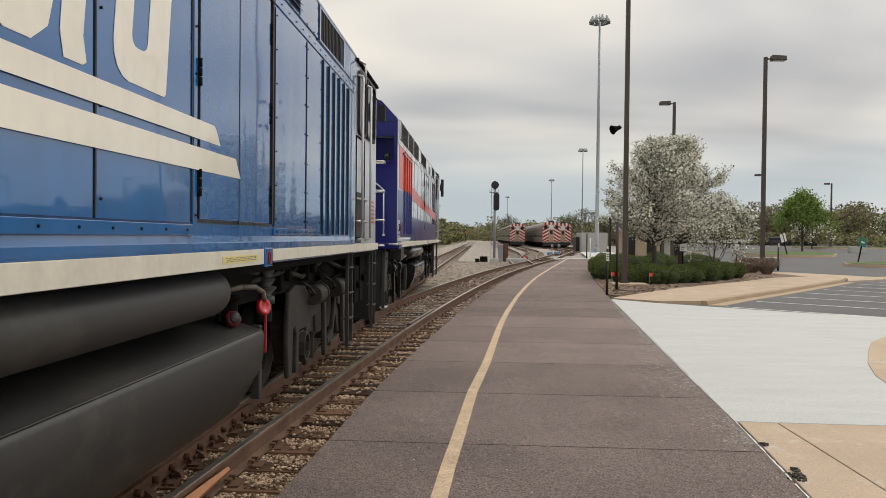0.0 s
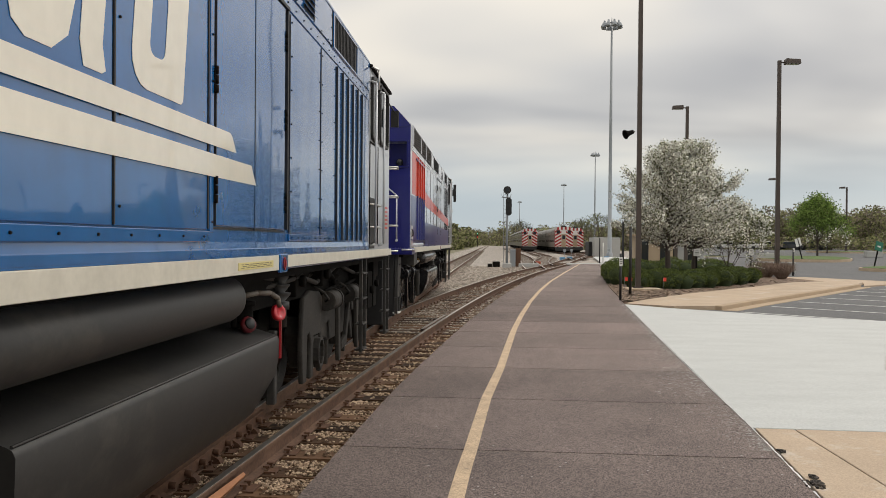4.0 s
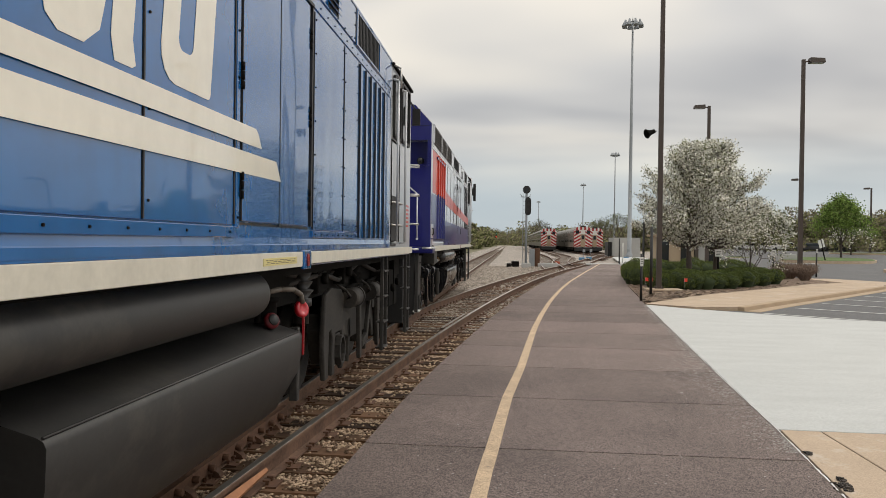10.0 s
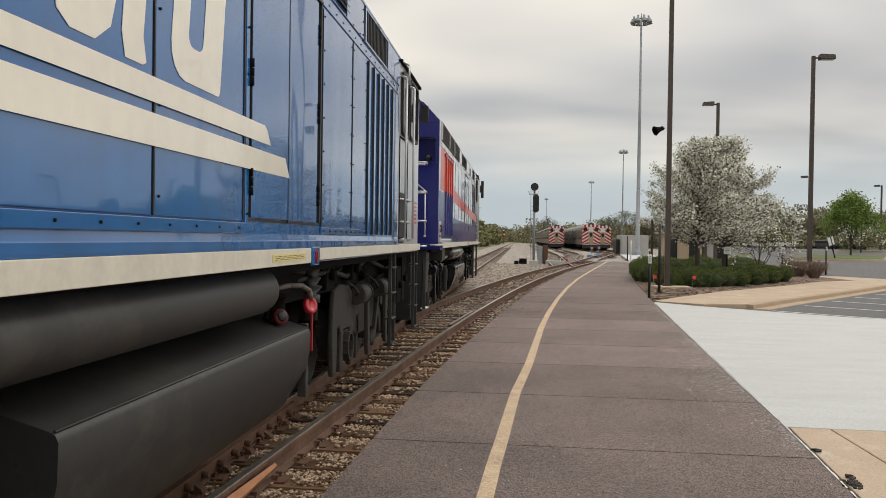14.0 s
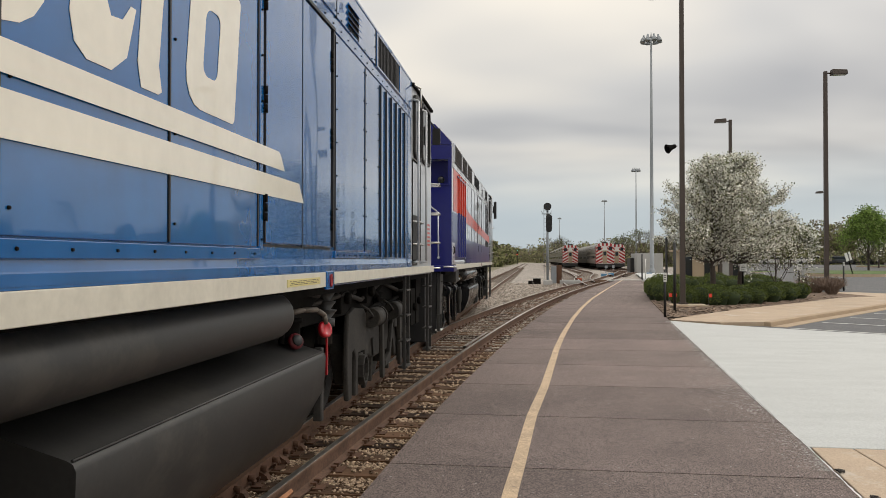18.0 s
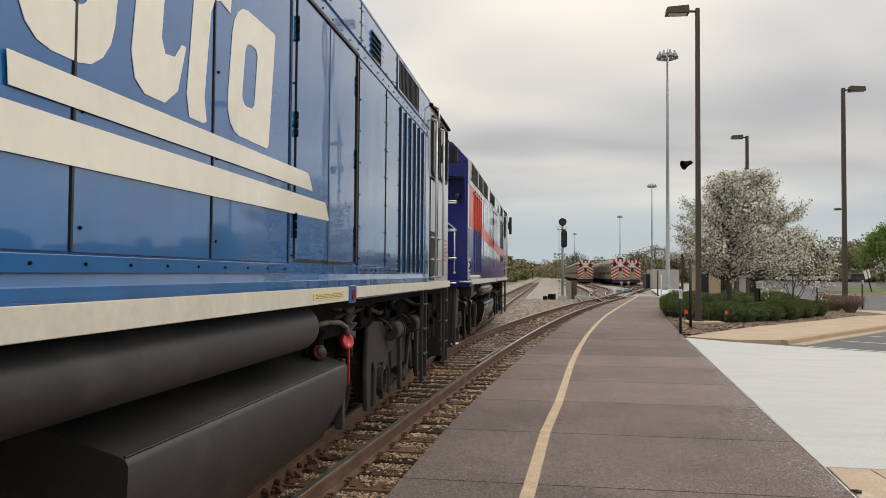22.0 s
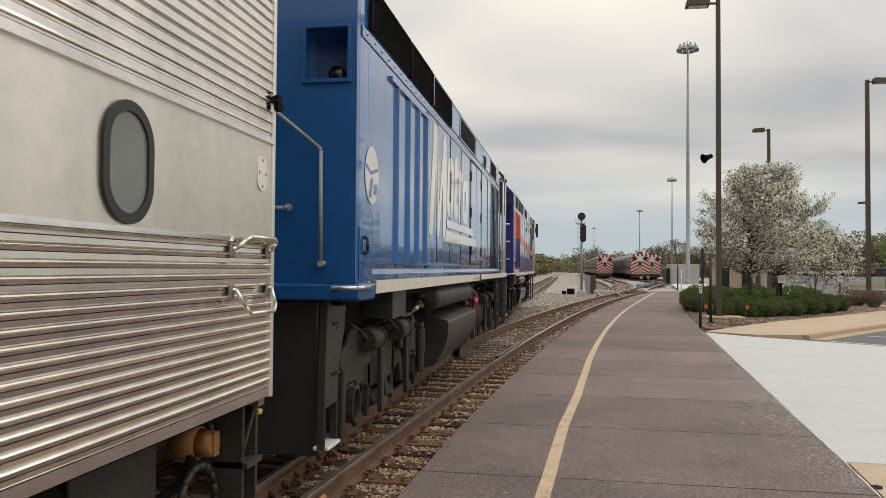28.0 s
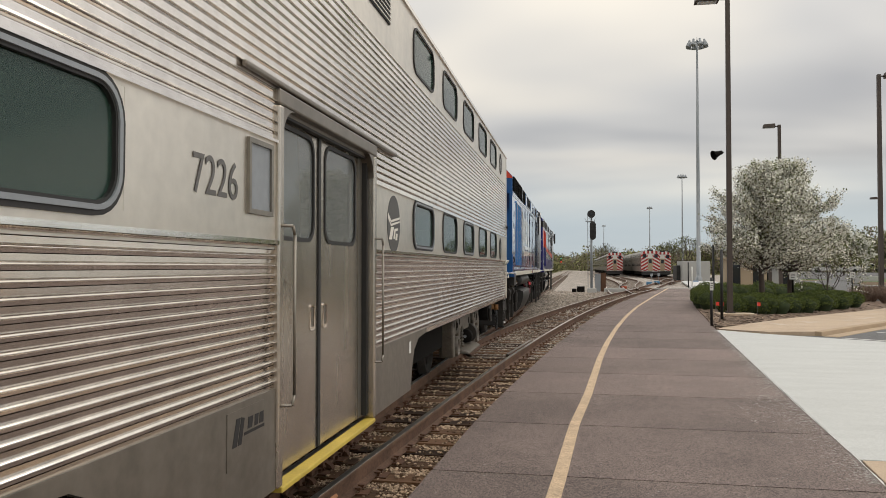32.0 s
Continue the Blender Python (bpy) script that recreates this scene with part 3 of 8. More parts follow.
    for (x0, y0), (x1, y1) in zip(front[1:], front[2:]):
        d = Vector((x1 - x0, y1 - y0, 0)).normalized()
        n = Vector((d.y, -d.x, 0))
        p, q = Vector((x0, y0, 0)), Vector((x1, y1, 0))
        kerb.hexa([p - n * 0.16 + Vector((0, 0, -0.1)), p + n * 0.05 + Vector((0, 0, -0.1)), q - n * 0.16 + Vector((0, 0, -0.1)), q + n * 0.05 + Vector((0, 0, -0.1)),
                   p - n * 0.16 + Vector((0, 0, 0.112)), p + n * 0.02 + Vector((0, 0, 0.105)), q - n * 0.16 + Vector((0, 0, 0.112)), q + n * 0.02 + Vector((0, 0, 0.105))])
        kerb.hexa([p + n * 0.05 + Vector((0, 0, -0.1)), p + n * 0.42 + Vector((0, 0, -0.1)), q + n * 0.05 + Vector((0, 0, -0.1)), q + n * 0.42 + Vector((0, 0, -0.1)),
                   p + n * 0.05 + Vector((0, 0, 0.0)), p + n * 0.42 + Vector((0, 0, 0.006)), q + n * 0.05 + Vector((0, 0, 0.0)), q + n * 0.42 + Vector((0, 0, 0.006))])
    solo("island_kerb", kerb, M["kerb"], "tan concrete kerb and gutter along the car park", "kerb", kind="structure", bev=0.02)
    m = Mesh()
    m.prism([(15.75, 33.3), (16.8, 34.2), (19.4, 36.3), (30, 40), (30, 41), (19.0, 37.6), (16.6, 41.5), (15.2, 41.5), (15.6, 36.5), (16.7, 35.3)], "z", -0.1, 0.05)
    solo("far_gutter", m, M["walk"], "pale concrete gutter where the walk meets the road", "kerb", kind="structure", bev=0.02)
    mu = Mesh()
    mu.prism([(3.935, 22.75), (4.25, 23.15), (6.8, 26.25), (10.0, 30.25), (13.0, 34.35), (14.8, 35.75), (15.5, 37), (15.1, 44), (13, 52), (9.5, 60), (8.41, 60), (6.01, 41.9), (4.96, 33.2), (4.145, 25.0)], "z", -0.1, 0.022)
    solo("mulch_bed", mu, M["mulch"], "brown bark mulch bed of the planted island", "mulch", kind="structure", bev=0.006)
    # pale strip at the far end of the platform
    e = Mesh()
    e.prism([(6.3, 65.2), (13.5, 66.8), (17, 100), (13, 100), (9.6, 67.2), (6.5, 66.3)], "z", -0.1, 0.01)
    solo("platform_end_walk", e, M["slab"], "pale concrete strip at the platform's far end", "pavement", kind="structure")

    for name, cx, cy, rx, ry, rot, lab in (("grass_island", 31.5, 80, 4.4, 11.3, -22, "mown grass island with a pale kerb in the car park"),
                                           ("grass_island", 31.0, 55.0, 7.4, 2.9, 38, "mown grass strip with a pale kerb by the road"),
                                           ("grass_island", 56, 116, 10.0, 5.0, 20, "shrub-covered island far across the car park"),
                                           ("grass_island", 24.5, 93, 6.0, 3.0, 10, "narrow shrub island behind the blossom trees")):
        th = thing(name, pose(cx, cy, lift(cx, cy), rz=rot), lab, "lawn", "car park islands", "structure")
        pts = [(rx * math.copysign(abs(math.cos(a)) ** 0.7, math.cos(a)), ry * math.copysign(abs(math.sin(a)) ** 0.7, math.sin(a)))
               for a in [2 * math.pi * i / 36 for i in range(36)]]
        m = Mesh()
        m.ring([(x * 1.0 + math.copysign(0.15, x), y + math.copysign(0.15, y)) for x, y in pts], pts, "z", -0.6, 0.14)
        part("kerb_ring", m, M["walk"], th, "pale concrete kerb")
        m = Mesh()
        m.prism(pts, "z", -0.6, 0.16)
        part("turf", m, M["grass"], th)


build_ground()

# ---------- tracks ----------
PROFILE = [(-0.075, -0.175), (0.075, -0.175), (0.075, -0.162), (0.012, -0.145), (0.012, -0.045), (0.036, -0.036), (0.036, -0.006), (0.030, 0.0),
           (-0.030, 0.0), (-0.036, -0.006), (-0.036, -0.036), (-0.012, -0.045), (-0.012, -0.145), (-0.075, -0.162)]


def rail(name, fx, ys, label, z=0.0, group="rails", parent=None):
    """A rail along x = fx(y), with a polished head."""
    ob = thing(name, pose(0, 0, 0), label, "rail", group, "structure") if parent is None else parent
    body, head = Mesh(), Mesh()
    n = len(PROFILE)
    pts = []
    for y in ys:
        d = (fx(y + 0.05) - fx(y - 0.05)) / 0.1
        k = math.sqrt(1 + d * d)
        pts.append((fx(y), y, 1 / k, -d / k))
    for x, y, nx, ny in pts:
        body.v += [(x + nx * px, y + ny * px, z + pz) for px, pz in PROFILE]
        head.v += [(x + nx * px, y + ny * px, z + pz) for px, pz in ((-0.031, -0.004), (-0.028, 0.0025), (0.028, 0.0025), (0.031, -0.004))]
    for k in range(len(pts) - 1):
        for i in range(n):
            body.f.append((k * n + i, k * n + (i + 1) % n, (k + 1) * n + (i + 1) % n, (k + 1) * n + i))
            body.s.append(False)
        for i in range(3):
            head.f.append((k * 4 + i, k * 4 + i + 1, (k + 1) * 4 + i + 1, (k + 1) * 4 + i))
            head.s.append(False)
    part("rail_body", body, M["rail_side"], ob)
    part("running_surface", head, M["rail_head"], ob, "polished steel rail head")
    return ob


def steps(a, b, d):
    n = max(1, int(round((b - a) / d)))
    return [a + (b - a) * i / n for i in range(n + 1)]


rail("rail_main_near", lambda y: RAIL_B, steps(-40, 420, 20), "straight steel main line rail, worn bright on top")
rail("rail_main_far", lambda y: RAIL_B - GAUGE, steps(-40, 420, 20), "straight steel main line rail, far side")
rail("rail_yard_near", rail_a, steps(-6.6, 112, 1.2), "curving rusty rail beside the platform, leading to the yard")
rail("rail_yard_far", lambda y: rail_a(y) - GAUGE, steps(17.0, 112, 1.2), "curving rail that crosses the main line at the frog")


def branch(x0, y0, x1, y1):
    def fx(y):
        t = min(1.0, max(0.0, (y - y0) / (y1 - y0)))
        return x0 + (x1 - x0) * (t * t * (3 - 2 * t))
    return fx


for k, (x0, y0, x1, y1, y2) in enumerate(((4.2, 62, 7.4, 110, 300), (9.5, 86, 13.2, 118, 300), (10.5, 92, 17.2, 128, 300), (3.0, 52, 4.0, 100, 260))):
    f = branch(x0, y0, x1, y1)
    for s in (-GAUGE / 2, GAUGE / 2):
        rail("rail_ladder", lambda y, f=f, s=s: f(y) + s, steps(y0, y1, 4) + [y2], "yard ladder rail among gravel", group="yard rails", z=-0.02)

# wing and guard rails of the frog
rail("guard_rail", lambda y: rail_a(y) - 0.11, steps(15.2, 18.2, 1.0), "short guard rail inside the curved rail")
rail("wing_rail", lambda y: RAIL_B + 0.09 + 0.05 * abs(y - 17.6), steps(16.2, 20.4, 0.8), "short wing rail at the frog")

# ---------- locomotives ----------
HALF = 1.60
SHELL = [(HALF, 1.53), (HALF, 4.075), (1.29, 4.40), (0.55, 4.60), (-0.55, 4.60), (-1.29, 4.40), (-HALF, 4.075), (-HALF, 1.53)]


def upper_box(mb, y0, y1, u0, u1, off0, off1, side=1):
    """A box on the upper wall under the roof edge; u runs up it from 0 to 1."""
    p = []
    for off in (off0, off1):
        for y in (y0, y1):
            for u in (u0, u1):
                p.append((side * (1.6 + off), y, 3.70 + 0.36 * u))
    return mb.hexa(p)


def wheel(parent, x, y, r=0.508):
    """One wheel, spun later; its own space has the axle along x."""
    m = Mesh()
    s = 1 if x > 0 else -1
    m.lathe((0, 0, 0), (1, 0, 0), [(-0.07, 0.0), (-0.07, r * 0.80), (-0.07, r), (-0.065, r + 0.028), (-0.035, r + 0.028), (-0.02, r), (0.06, r - 0.008), (0.065, r * 0.86),
                                   (0.03, r * 0.78), (0.02, r * 0.35), (0.09, r * 0.30), (0.09, 0.0)] if s > 0 else
            [(0.07, 0.0), (0.07, r), (0.065, r + 0.028), (0.035, r + 0.028), (0.02, r), (-0.06, r - 0.008), (-0.065, r * 0.86), (-0.03, r * 0.78), (-0.02, r * 0.35), (-0.09, 0.0)], n=28)
    for i in range(6):
        a = 2 * math.pi * i / 6
        m.cyl((s * 0.02, r * 0.58 * math.cos(a), r * 0.58 * math.sin(a)), (s * 0.034, r * 0.58 * math.cos(a), r * 0.58 * math.sin(a)), 0.045, n=8)
    ob = part("wheel", m, M["truck"], parent, "dusty steel wheel")
    ob.location = (x, y, r)
    return ob


WHEELS = []


def coil(mb, x, y, z0, z1, r, turns=5, wire=0.018):
    pts = [(x + r * math.cos(a), y + r * math.sin(a), z0 + (z1 - z0) * i / (turns * 8)) for i, a in ((i, i * math.pi / 4) for i in range(turns * 8 + 1))]
    mb.tube(pts, wire, 5)


def loco_truck(parent, yc, dusty):
    mt = M["truck"] if dusty else M["gloss_black"]
    for s in (1, -1):
        m = Mesh()
        prof = [(-1.95, 0.78), (-1.85, 0.95), (-0.75, 1.0), (-0.45, 1.12), (0.45, 1.12), (0.75, 1.0), (1.85, 0.95), (1.95, 0.78), (1.86, 0.62), (1.72, 0.38), (1.60, 0.36), (1.58, 0.66),
                (1.16, 0.66), (1.14, 0.36), (1.02, 0.36), (0.9, 0.62), (0.5, 0.52), (-0.5, 0.52), (-0.9, 0.62), (-1.02, 0.36), (-1.14, 0.36), (-1.16, 0.66), (-1.58, 0.66), (-1.60, 0.36), (-1.72, 0.38), (-1.86, 0.62)]
        m.prism([(yc + a, b) for a, b in prof], "x", s * 1.03, s * 1.20)
        part("side_frame", m, mt, parent, "cast steel side frame, dusty", bev=0.02)
        for dy in (-1.37, 1.37):
            j = Mesh()
            j.box(min(s * 1.04, s * 1.24), max(s * 1.04, s * 1.24), yc + dy - 0.17, yc + dy + 0.17, 0.33, 0.68)
            jb = part("journal_box", j, mt, parent, bev=0.015)
            j = Mesh()
            eight = [(math.cos(i * math.pi / 4 + math.pi / 8), math.sin(i * math.pi / 4 + math.pi / 8)) for i in range(8)]
            j.ring([(yc + dy + 0.15 * c, 0.5 + 0.18 * q) for c, q in eight], [(yc + dy + 0.118 * c, 0.5 + 0.145 * q) for c, q in eight], "x", s * 1.24, s * 1.315)
            part("cover_rim", j, mt, jb, "eight-sided cast rim", bev=0.008)
            j = Mesh()
            j.prism([(yc + dy + 0.117 * c, 0.5 + 0.143 * q) for c, q in eight], "x", s * 1.24, s * 1.275)
            j.cyl((s * 1.275, yc + dy, 0.5), (s * 1.295, yc + dy, 0.5), 0.055, n=12)
            part("axle_cover", j, M["under"], jb)
            pd = Mesh()
            g = 1 if dy < 0 else -1
            pd.prism([(yc + dy + g * a, b) for a, b in (((-0.66, 0.90), (-0.60, 1.16), (-0.34, 1.22), (0.12, 1.18)) if yc > 5 else ((-0.25, 0.81), (-0.36, 0.87), (-0.35, 1.00), (-0.16, 1.06), (-0.06, 1.17), (0.12, 1.20))) + ((0.40, 1.02), (0.72, 0.95), (0.72, 0.80), (0.40, 0.78), (0.28, 0.64), (0.27, 0.27), (0.18, 0.25),
                                                        (0.165, 0.70), (-0.165, 0.70), (-0.18, 0.25), (-0.30, 0.25), (-0.28, 0.66)) + (((-0.36, 0.76), (-0.44, 0.74), (-0.47, 0.25), (-0.62, 0.25), (-0.68, 0.60)) if yc > 5 else ())], "x", s * 1.205, s * 1.262)
            part("pedestal", pd, mt, parent, "broad cast pedestal plate, dusty", bev=0.018)
            for k in (-0.24, 0.24):
                c = Mesh()
                coil(c, s * 1.13, yc + dy + k, 0.68, 0.92, 0.075)
                part("coil_spring", c, M["under"], parent)
            for k in (0.80 if dy < 0 else -0.80,):
                h = Mesh()
                h.prism([(yc + dy + k - 0.045, 0.98), (yc + dy + k + 0.045, 0.98), (yc + dy + k * 1.06 + 0.05, 0.6), (yc + dy + k * 1.02 + 0.035, 0.24), (yc + dy + k * 1.02 - 0.035, 0.24), (yc + dy + k * 1.06 - 0.04, 0.6)], "x", s * 1.15, s * 1.20)
                h.box(min(s * 0.85, s * 1.16), max(s * 0.85, s * 1.16), yc + dy + k - 0.055, yc + dy + k + 0.055, 0.34, 0.58)
                part("brake_hanger", h, mt, parent, bev=0.01)
            WHEELS.append((wheel(parent, s * 0.735, yc + dy), s * 0.735, yc + dy, 0.508))
        for dy in (-0.98, 0.26):
            b = Mesh()
            b.cyl((s * 1.31, yc + dy - 0.16, 1.06), (s * 1.31, yc + dy + 0.22, 1.06), 0.115, n=20)
            b.cyl((s * 1.31, yc + dy + 0.22, 1.06), (s * 1.31, yc + dy + 0.26, 1.06), 0.128, n=20)
            b.cyl((s * 1.31, yc + dy + 0.26, 1.06), (s * 1.31, yc + dy + 0.45, 1.02), 0.028, n=8)
            b.tube([(s * 1.31, yc + dy - 0.17, 1.06), (s * 1.36, yc + dy - 0.24, 1.09), (s * 1.34, yc + dy - 0.42, 1.18), (s * 1.25, yc + dy - 0.5, 1.25)], 0.014, 6)
            part("brake_cylinder", b, mt, parent, "drum-shaped brake cylinder")
            li = Mesh()
            li.prism([(yc + dy + 0.36, 1.08), (yc + dy + 0.46, 1.08), (yc + dy + 0.52, 0.36), (yc + dy + 0.50, 0.28), (yc + dy + 0.42, 0.28), (yc + dy + 0.40, 0.36)], "x", s * 1.30, s * 1.35)
            part("brake_lever", li, mt, parent, bev=0.01)
        sg = 1 if yc < 5 else -1
        br = Mesh()
        br.prism([(yc + sg * a, b) for a, b in ((-0.42, 0.94), (-0.34, 0.94), (-0.12, 0.52), (0.16, 0.44), (0.16, 0.36), (-0.18, 0.40))], "x", s * 1.25, s * 1.30)
        part("brake_lever", br, mt, parent, bev=0.01)
        p = Mesh()
        p.tube([(s * 1.26, yc - 1.2, 1.15), (s * 1.28, yc - 0.5, 1.2), (s * 1.25, yc, 1.16), (s * 1.3, yc + 0.7, 1.22), (s * 1.24, yc + 1.4, 1.1)], 0.022, 6)
        p.tube([(s * 1.2, yc + 0.9, 1.45), (s * 1.26, yc + 0.8, 1.25), (s * 1.22, yc + 0.5, 1.1)], 0.03, 6)
        p.tube([(s * 1.2, yc - 0.9, 1.48), (s * 1.3, yc - 0.7, 1.3), (s * 1.25, yc - 0.3, 1.12)], 0.025, 6)
        part("brake_pipe", p, M["under"], parent)
        bl = Mesh()
        bl.lathe((s * 1.22, yc + 0.48 * (1 if yc < 5 else -1), 1.06), (0, 0, 1), [(0, 0.0), (0, 0.10), (0.09, 0.10), (0.095, 0.13), (0.115, 0.13), (0.12, 0.07), (0.19, 0.12), (0.20, 0.12), (0.205, 0.065), (0.27, 0.115), (0.28, 0.115), (0.285, 0.06), (0.35, 0.105), (0.36, 0.105), (0.365, 0.06), (0.47, 0.06), (0.47, 0)], 20)
        part("spring_bellows", bl, M["under"], parent, "ribbed grey rubber bellows")
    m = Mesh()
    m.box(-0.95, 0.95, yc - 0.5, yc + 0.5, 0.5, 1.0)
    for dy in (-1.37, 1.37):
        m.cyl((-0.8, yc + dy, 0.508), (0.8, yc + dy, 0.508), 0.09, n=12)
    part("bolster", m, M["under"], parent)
    # motor-sized boxes added to block light passing between the wheels
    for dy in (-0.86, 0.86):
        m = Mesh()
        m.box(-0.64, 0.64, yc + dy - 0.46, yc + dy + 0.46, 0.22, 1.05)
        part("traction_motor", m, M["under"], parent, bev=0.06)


def locomotive(y_shift, label, livery):
    first = livery == "blue"
    P = M["blue"] if first else M["white_metal"]
    PE = M["blue_dark"] if first else M["navy"]
    lo = thing("locomotive", pose(XC, y_shift, 0), label, "locomotive", "locomotives")
    R0, R1, CAB, NOSE = -2.58, 9.82, 11.95, 13.45
    # car body
    b = Mesh()
    b.prism(SHELL, "y", R0 + 0.28, R1)
    part("car_body", b, P, lo, "painted steel car body", bev=0.012)
    c = Mesh()
    c.prism([(1.6, 1.53), (1.6, 4.06), (1.27, 4.39), (0.6, 4.58), (-0.6, 4.58), (-1.27, 4.39), (-1.6, 4.06), (-1.6, 1.53)], "y", R1 + 0.004, CAB - 0.15)
    part("cab", c, M["silver"] if first else P, lo, "silver-grey cab shell", bev=0.015)
    n = Mesh()
    n.hexa([(-1.6, CAB - 0.15, 3.1), (1.6, CAB - 0.15, 3.1), (-1.5, CAB + 0.12, 3.1), (1.5, CAB + 0.12, 3.1), (-1.27, CAB - 0.15, 4.38), (1.27, CAB - 0.15, 4.38), (-1.22, CAB - 0.10, 4.34), (1.22, CAB - 0.10, 4.34)])
    n.hexa([(-1.6, CAB - 0.15, 1.53), (1.6, CAB - 0.15, 1.53), (-1.38, NOSE, 1.53), (1.38, NOSE, 1.53), (-1.6, CAB - 0.15, 3.12), (1.6, CAB - 0.15, 3.12), (-1.15, NOSE - 0.12, 2.92), (1.15, NOSE - 0.12, 2.92)])
    part("nose", n, M["silver"] if first else P, lo, "sloped nose", bev=0.02)
    w = Mesh()
    for s in (-1, 1):
        w.hexa([(s * 0.12, CAB + 0.10, 3.3), (s * 1.2, CAB + 0.08, 3.3), (s * 0.12, CAB + 0.12, 3.3), (s * 1.2, CAB + 0.1, 3.3), (s * 0.12, CAB - 0.08, 4.1), (s * 1.1, CAB - 0.09, 4.1), (s * 0.12, CAB - 0.05, 4.1), (s * 1.1, CAB - 0.06, 4.1)])
    part("windshield", w, M["glass_dark"], lo)
    # rear wall, with lamp recess
    e = Mesh()
    rec = (1.19, 1.53, 3.22, 3.62) if first else (1.0, 1.53, 3.24, 3.72)
    b = Mesh()
    b.box(-1.6, 1.6, R0 + 0.03, R0 + 0.279, 1.53, rec[2])
    b.box(-1.6, rec[0], R0 + 0.03, R0 + 0.279, rec[2], rec[3])
    b.box(rec[1], 1.6, R0 + 0.03, R0 + 0.279, rec[2], rec[3])
    b.prism([(1.6, rec[3]), (1.6, 4.075), (1.29, 4.40), (0.55, 4.60), (-0.55, 4.60), (-1.29, 4.40), (-1.6, 4.075), (-1.6, rec[3])], "y", R0 + 0.03, R0 + 0.279)
    part("end_frame", b, P, lo)
    e.box(rec[1], 1.6, R0 - 0.06, R0 + 0.028, 1.63, 4.005)
    e.box(-1.6, rec[0], R0 - 0.06, R0 + 0.028, 1.63, 4.005)
    e.box(rec[0], rec[1], R0 - 0.06, R0 + 0.028, 1.63, rec[2])
    e.box(rec[0], rec[1], R0 - 0.06, R0 + 0.028, rec[3], 4.005)
    part("end_wall", e, PE, lo, "blue end wall" if first else "navy blue end wall")
    e = Mesh()
    e.ring([(rec[0] - 0.03, rec[2] - 0.03), (rec[1] + 0.03, rec[2] - 0.03), (rec[1] + 0.03, rec[3] + 0.03), (rec[0] - 0.03, rec[3] + 0.03)],
           [(rec[0], rec[2]), (rec[1], rec[2]), (rec[1], rec[3]), (rec[0], rec[3])], "y", R0 - 0.085, R0 - 0.058)
    part("recess_trim", e, PE, lo)
    e = Mesh()
    e.box(rec[0] + 0.002, rec[1] - 0.002, R0 + 0.24, R0 + 0.27, rec[2] + 0.002, rec[3] - 0.002)
    part("recess_back", e, PE, lo)
    e = Mesh()
    e.lathe((1.36, R0 + 0.235, rec[2] + 0.10), (0, -1, 0), [(0, 0.07), (0.05, 0.07), (0.06, 0.055), (0.07, 0.0)], 16)
    part("marker_lamp", e, M["glass_dark"], lo)
    e = Mesh()
    e.prism([(1.6, 4.007), (1.6, 4.05), (1.28, 4.405), (0.55, 4.62), (-0.55, 4.62), (-1.28, 4.405), (-1.6, 4.05), (-1.6, 4.007)], "y", R0 - 0.07, R0 + 0.03)
    part("end_roof_panel", e, M["red"] if first else M["navy"], lo, "red roof end panel" if first else "")
    e = Mesh()
    e.box(-1.6, 1.66, R0 - 0.14, R0 + 0.35, 1.50, 1.628)
    part("end_ledge", e, PE, lo, bev=0.02)
    g = Mesh()
    g.tube([(1.35, R0 - 0.14, 1.78), (1.35, R0 - 0.16, 2.645), (1.337, R0 - 0.16, 2.668), (0.93, R0 - 0.16, 3.0), (0.92, R0 - 0.06, 3.005)], 0.015, 8)
    g.cyl((0.92, R0 - 0.085, 3.005), (0.92, R0 - 0.06, 3.005), 0.03, n=10)
    g.cyl((1.35, R0 - 0.05, 1.78), (1.35, R0 - 0.16, 1.78), 0.024, n=8)
    part("end_handrail", g, M["galv"] if first else M["white_metal"], lo)
    for z in (2.21,):
        g = Mesh()
        g.tube([(1.06, R0 - 0.06, z + 0.01), (1.055, R0 - 0.17, z), (0.70, R0 - 0.17, z), (0.69, R0 - 0.06, z)], 0.014, 6)
        g.cyl((1.06, R0 - 0.06, z + 0.01), (1.06, R0 - 0.085, z + 0.01), 0.03, n=10)
        part("end_grab_iron", g, M["galv"], lo)
    g = Mesh()
    g.tube([(1.48, R0 - 0.13, 1.60), (1.48, R0 - 0.26, 1.60), (1.66, R0 - 0.22, 1.60), (1.70, R0 - 0.02, 1.60), (1.66, R0 + 0.12, 1.60)], 0.017, 6)
    part("corner_grab_iron", g, M["steel"], lo)
    # roof gear
    for y in (-1.2, 0.5, 2.2):
        r = Mesh()
        r.cyl((0, y, 4.59), (0, y, 4.72), 0.62, n=24)
        part("roof_fan", r, M["roof"], lo)
    r = Mesh()
    r.box(-0.5, 0.5, 4.0, 8.6, 4.58, 4.72)
    part("roof_hatch", r, M["roof"], lo, bev=0.02)
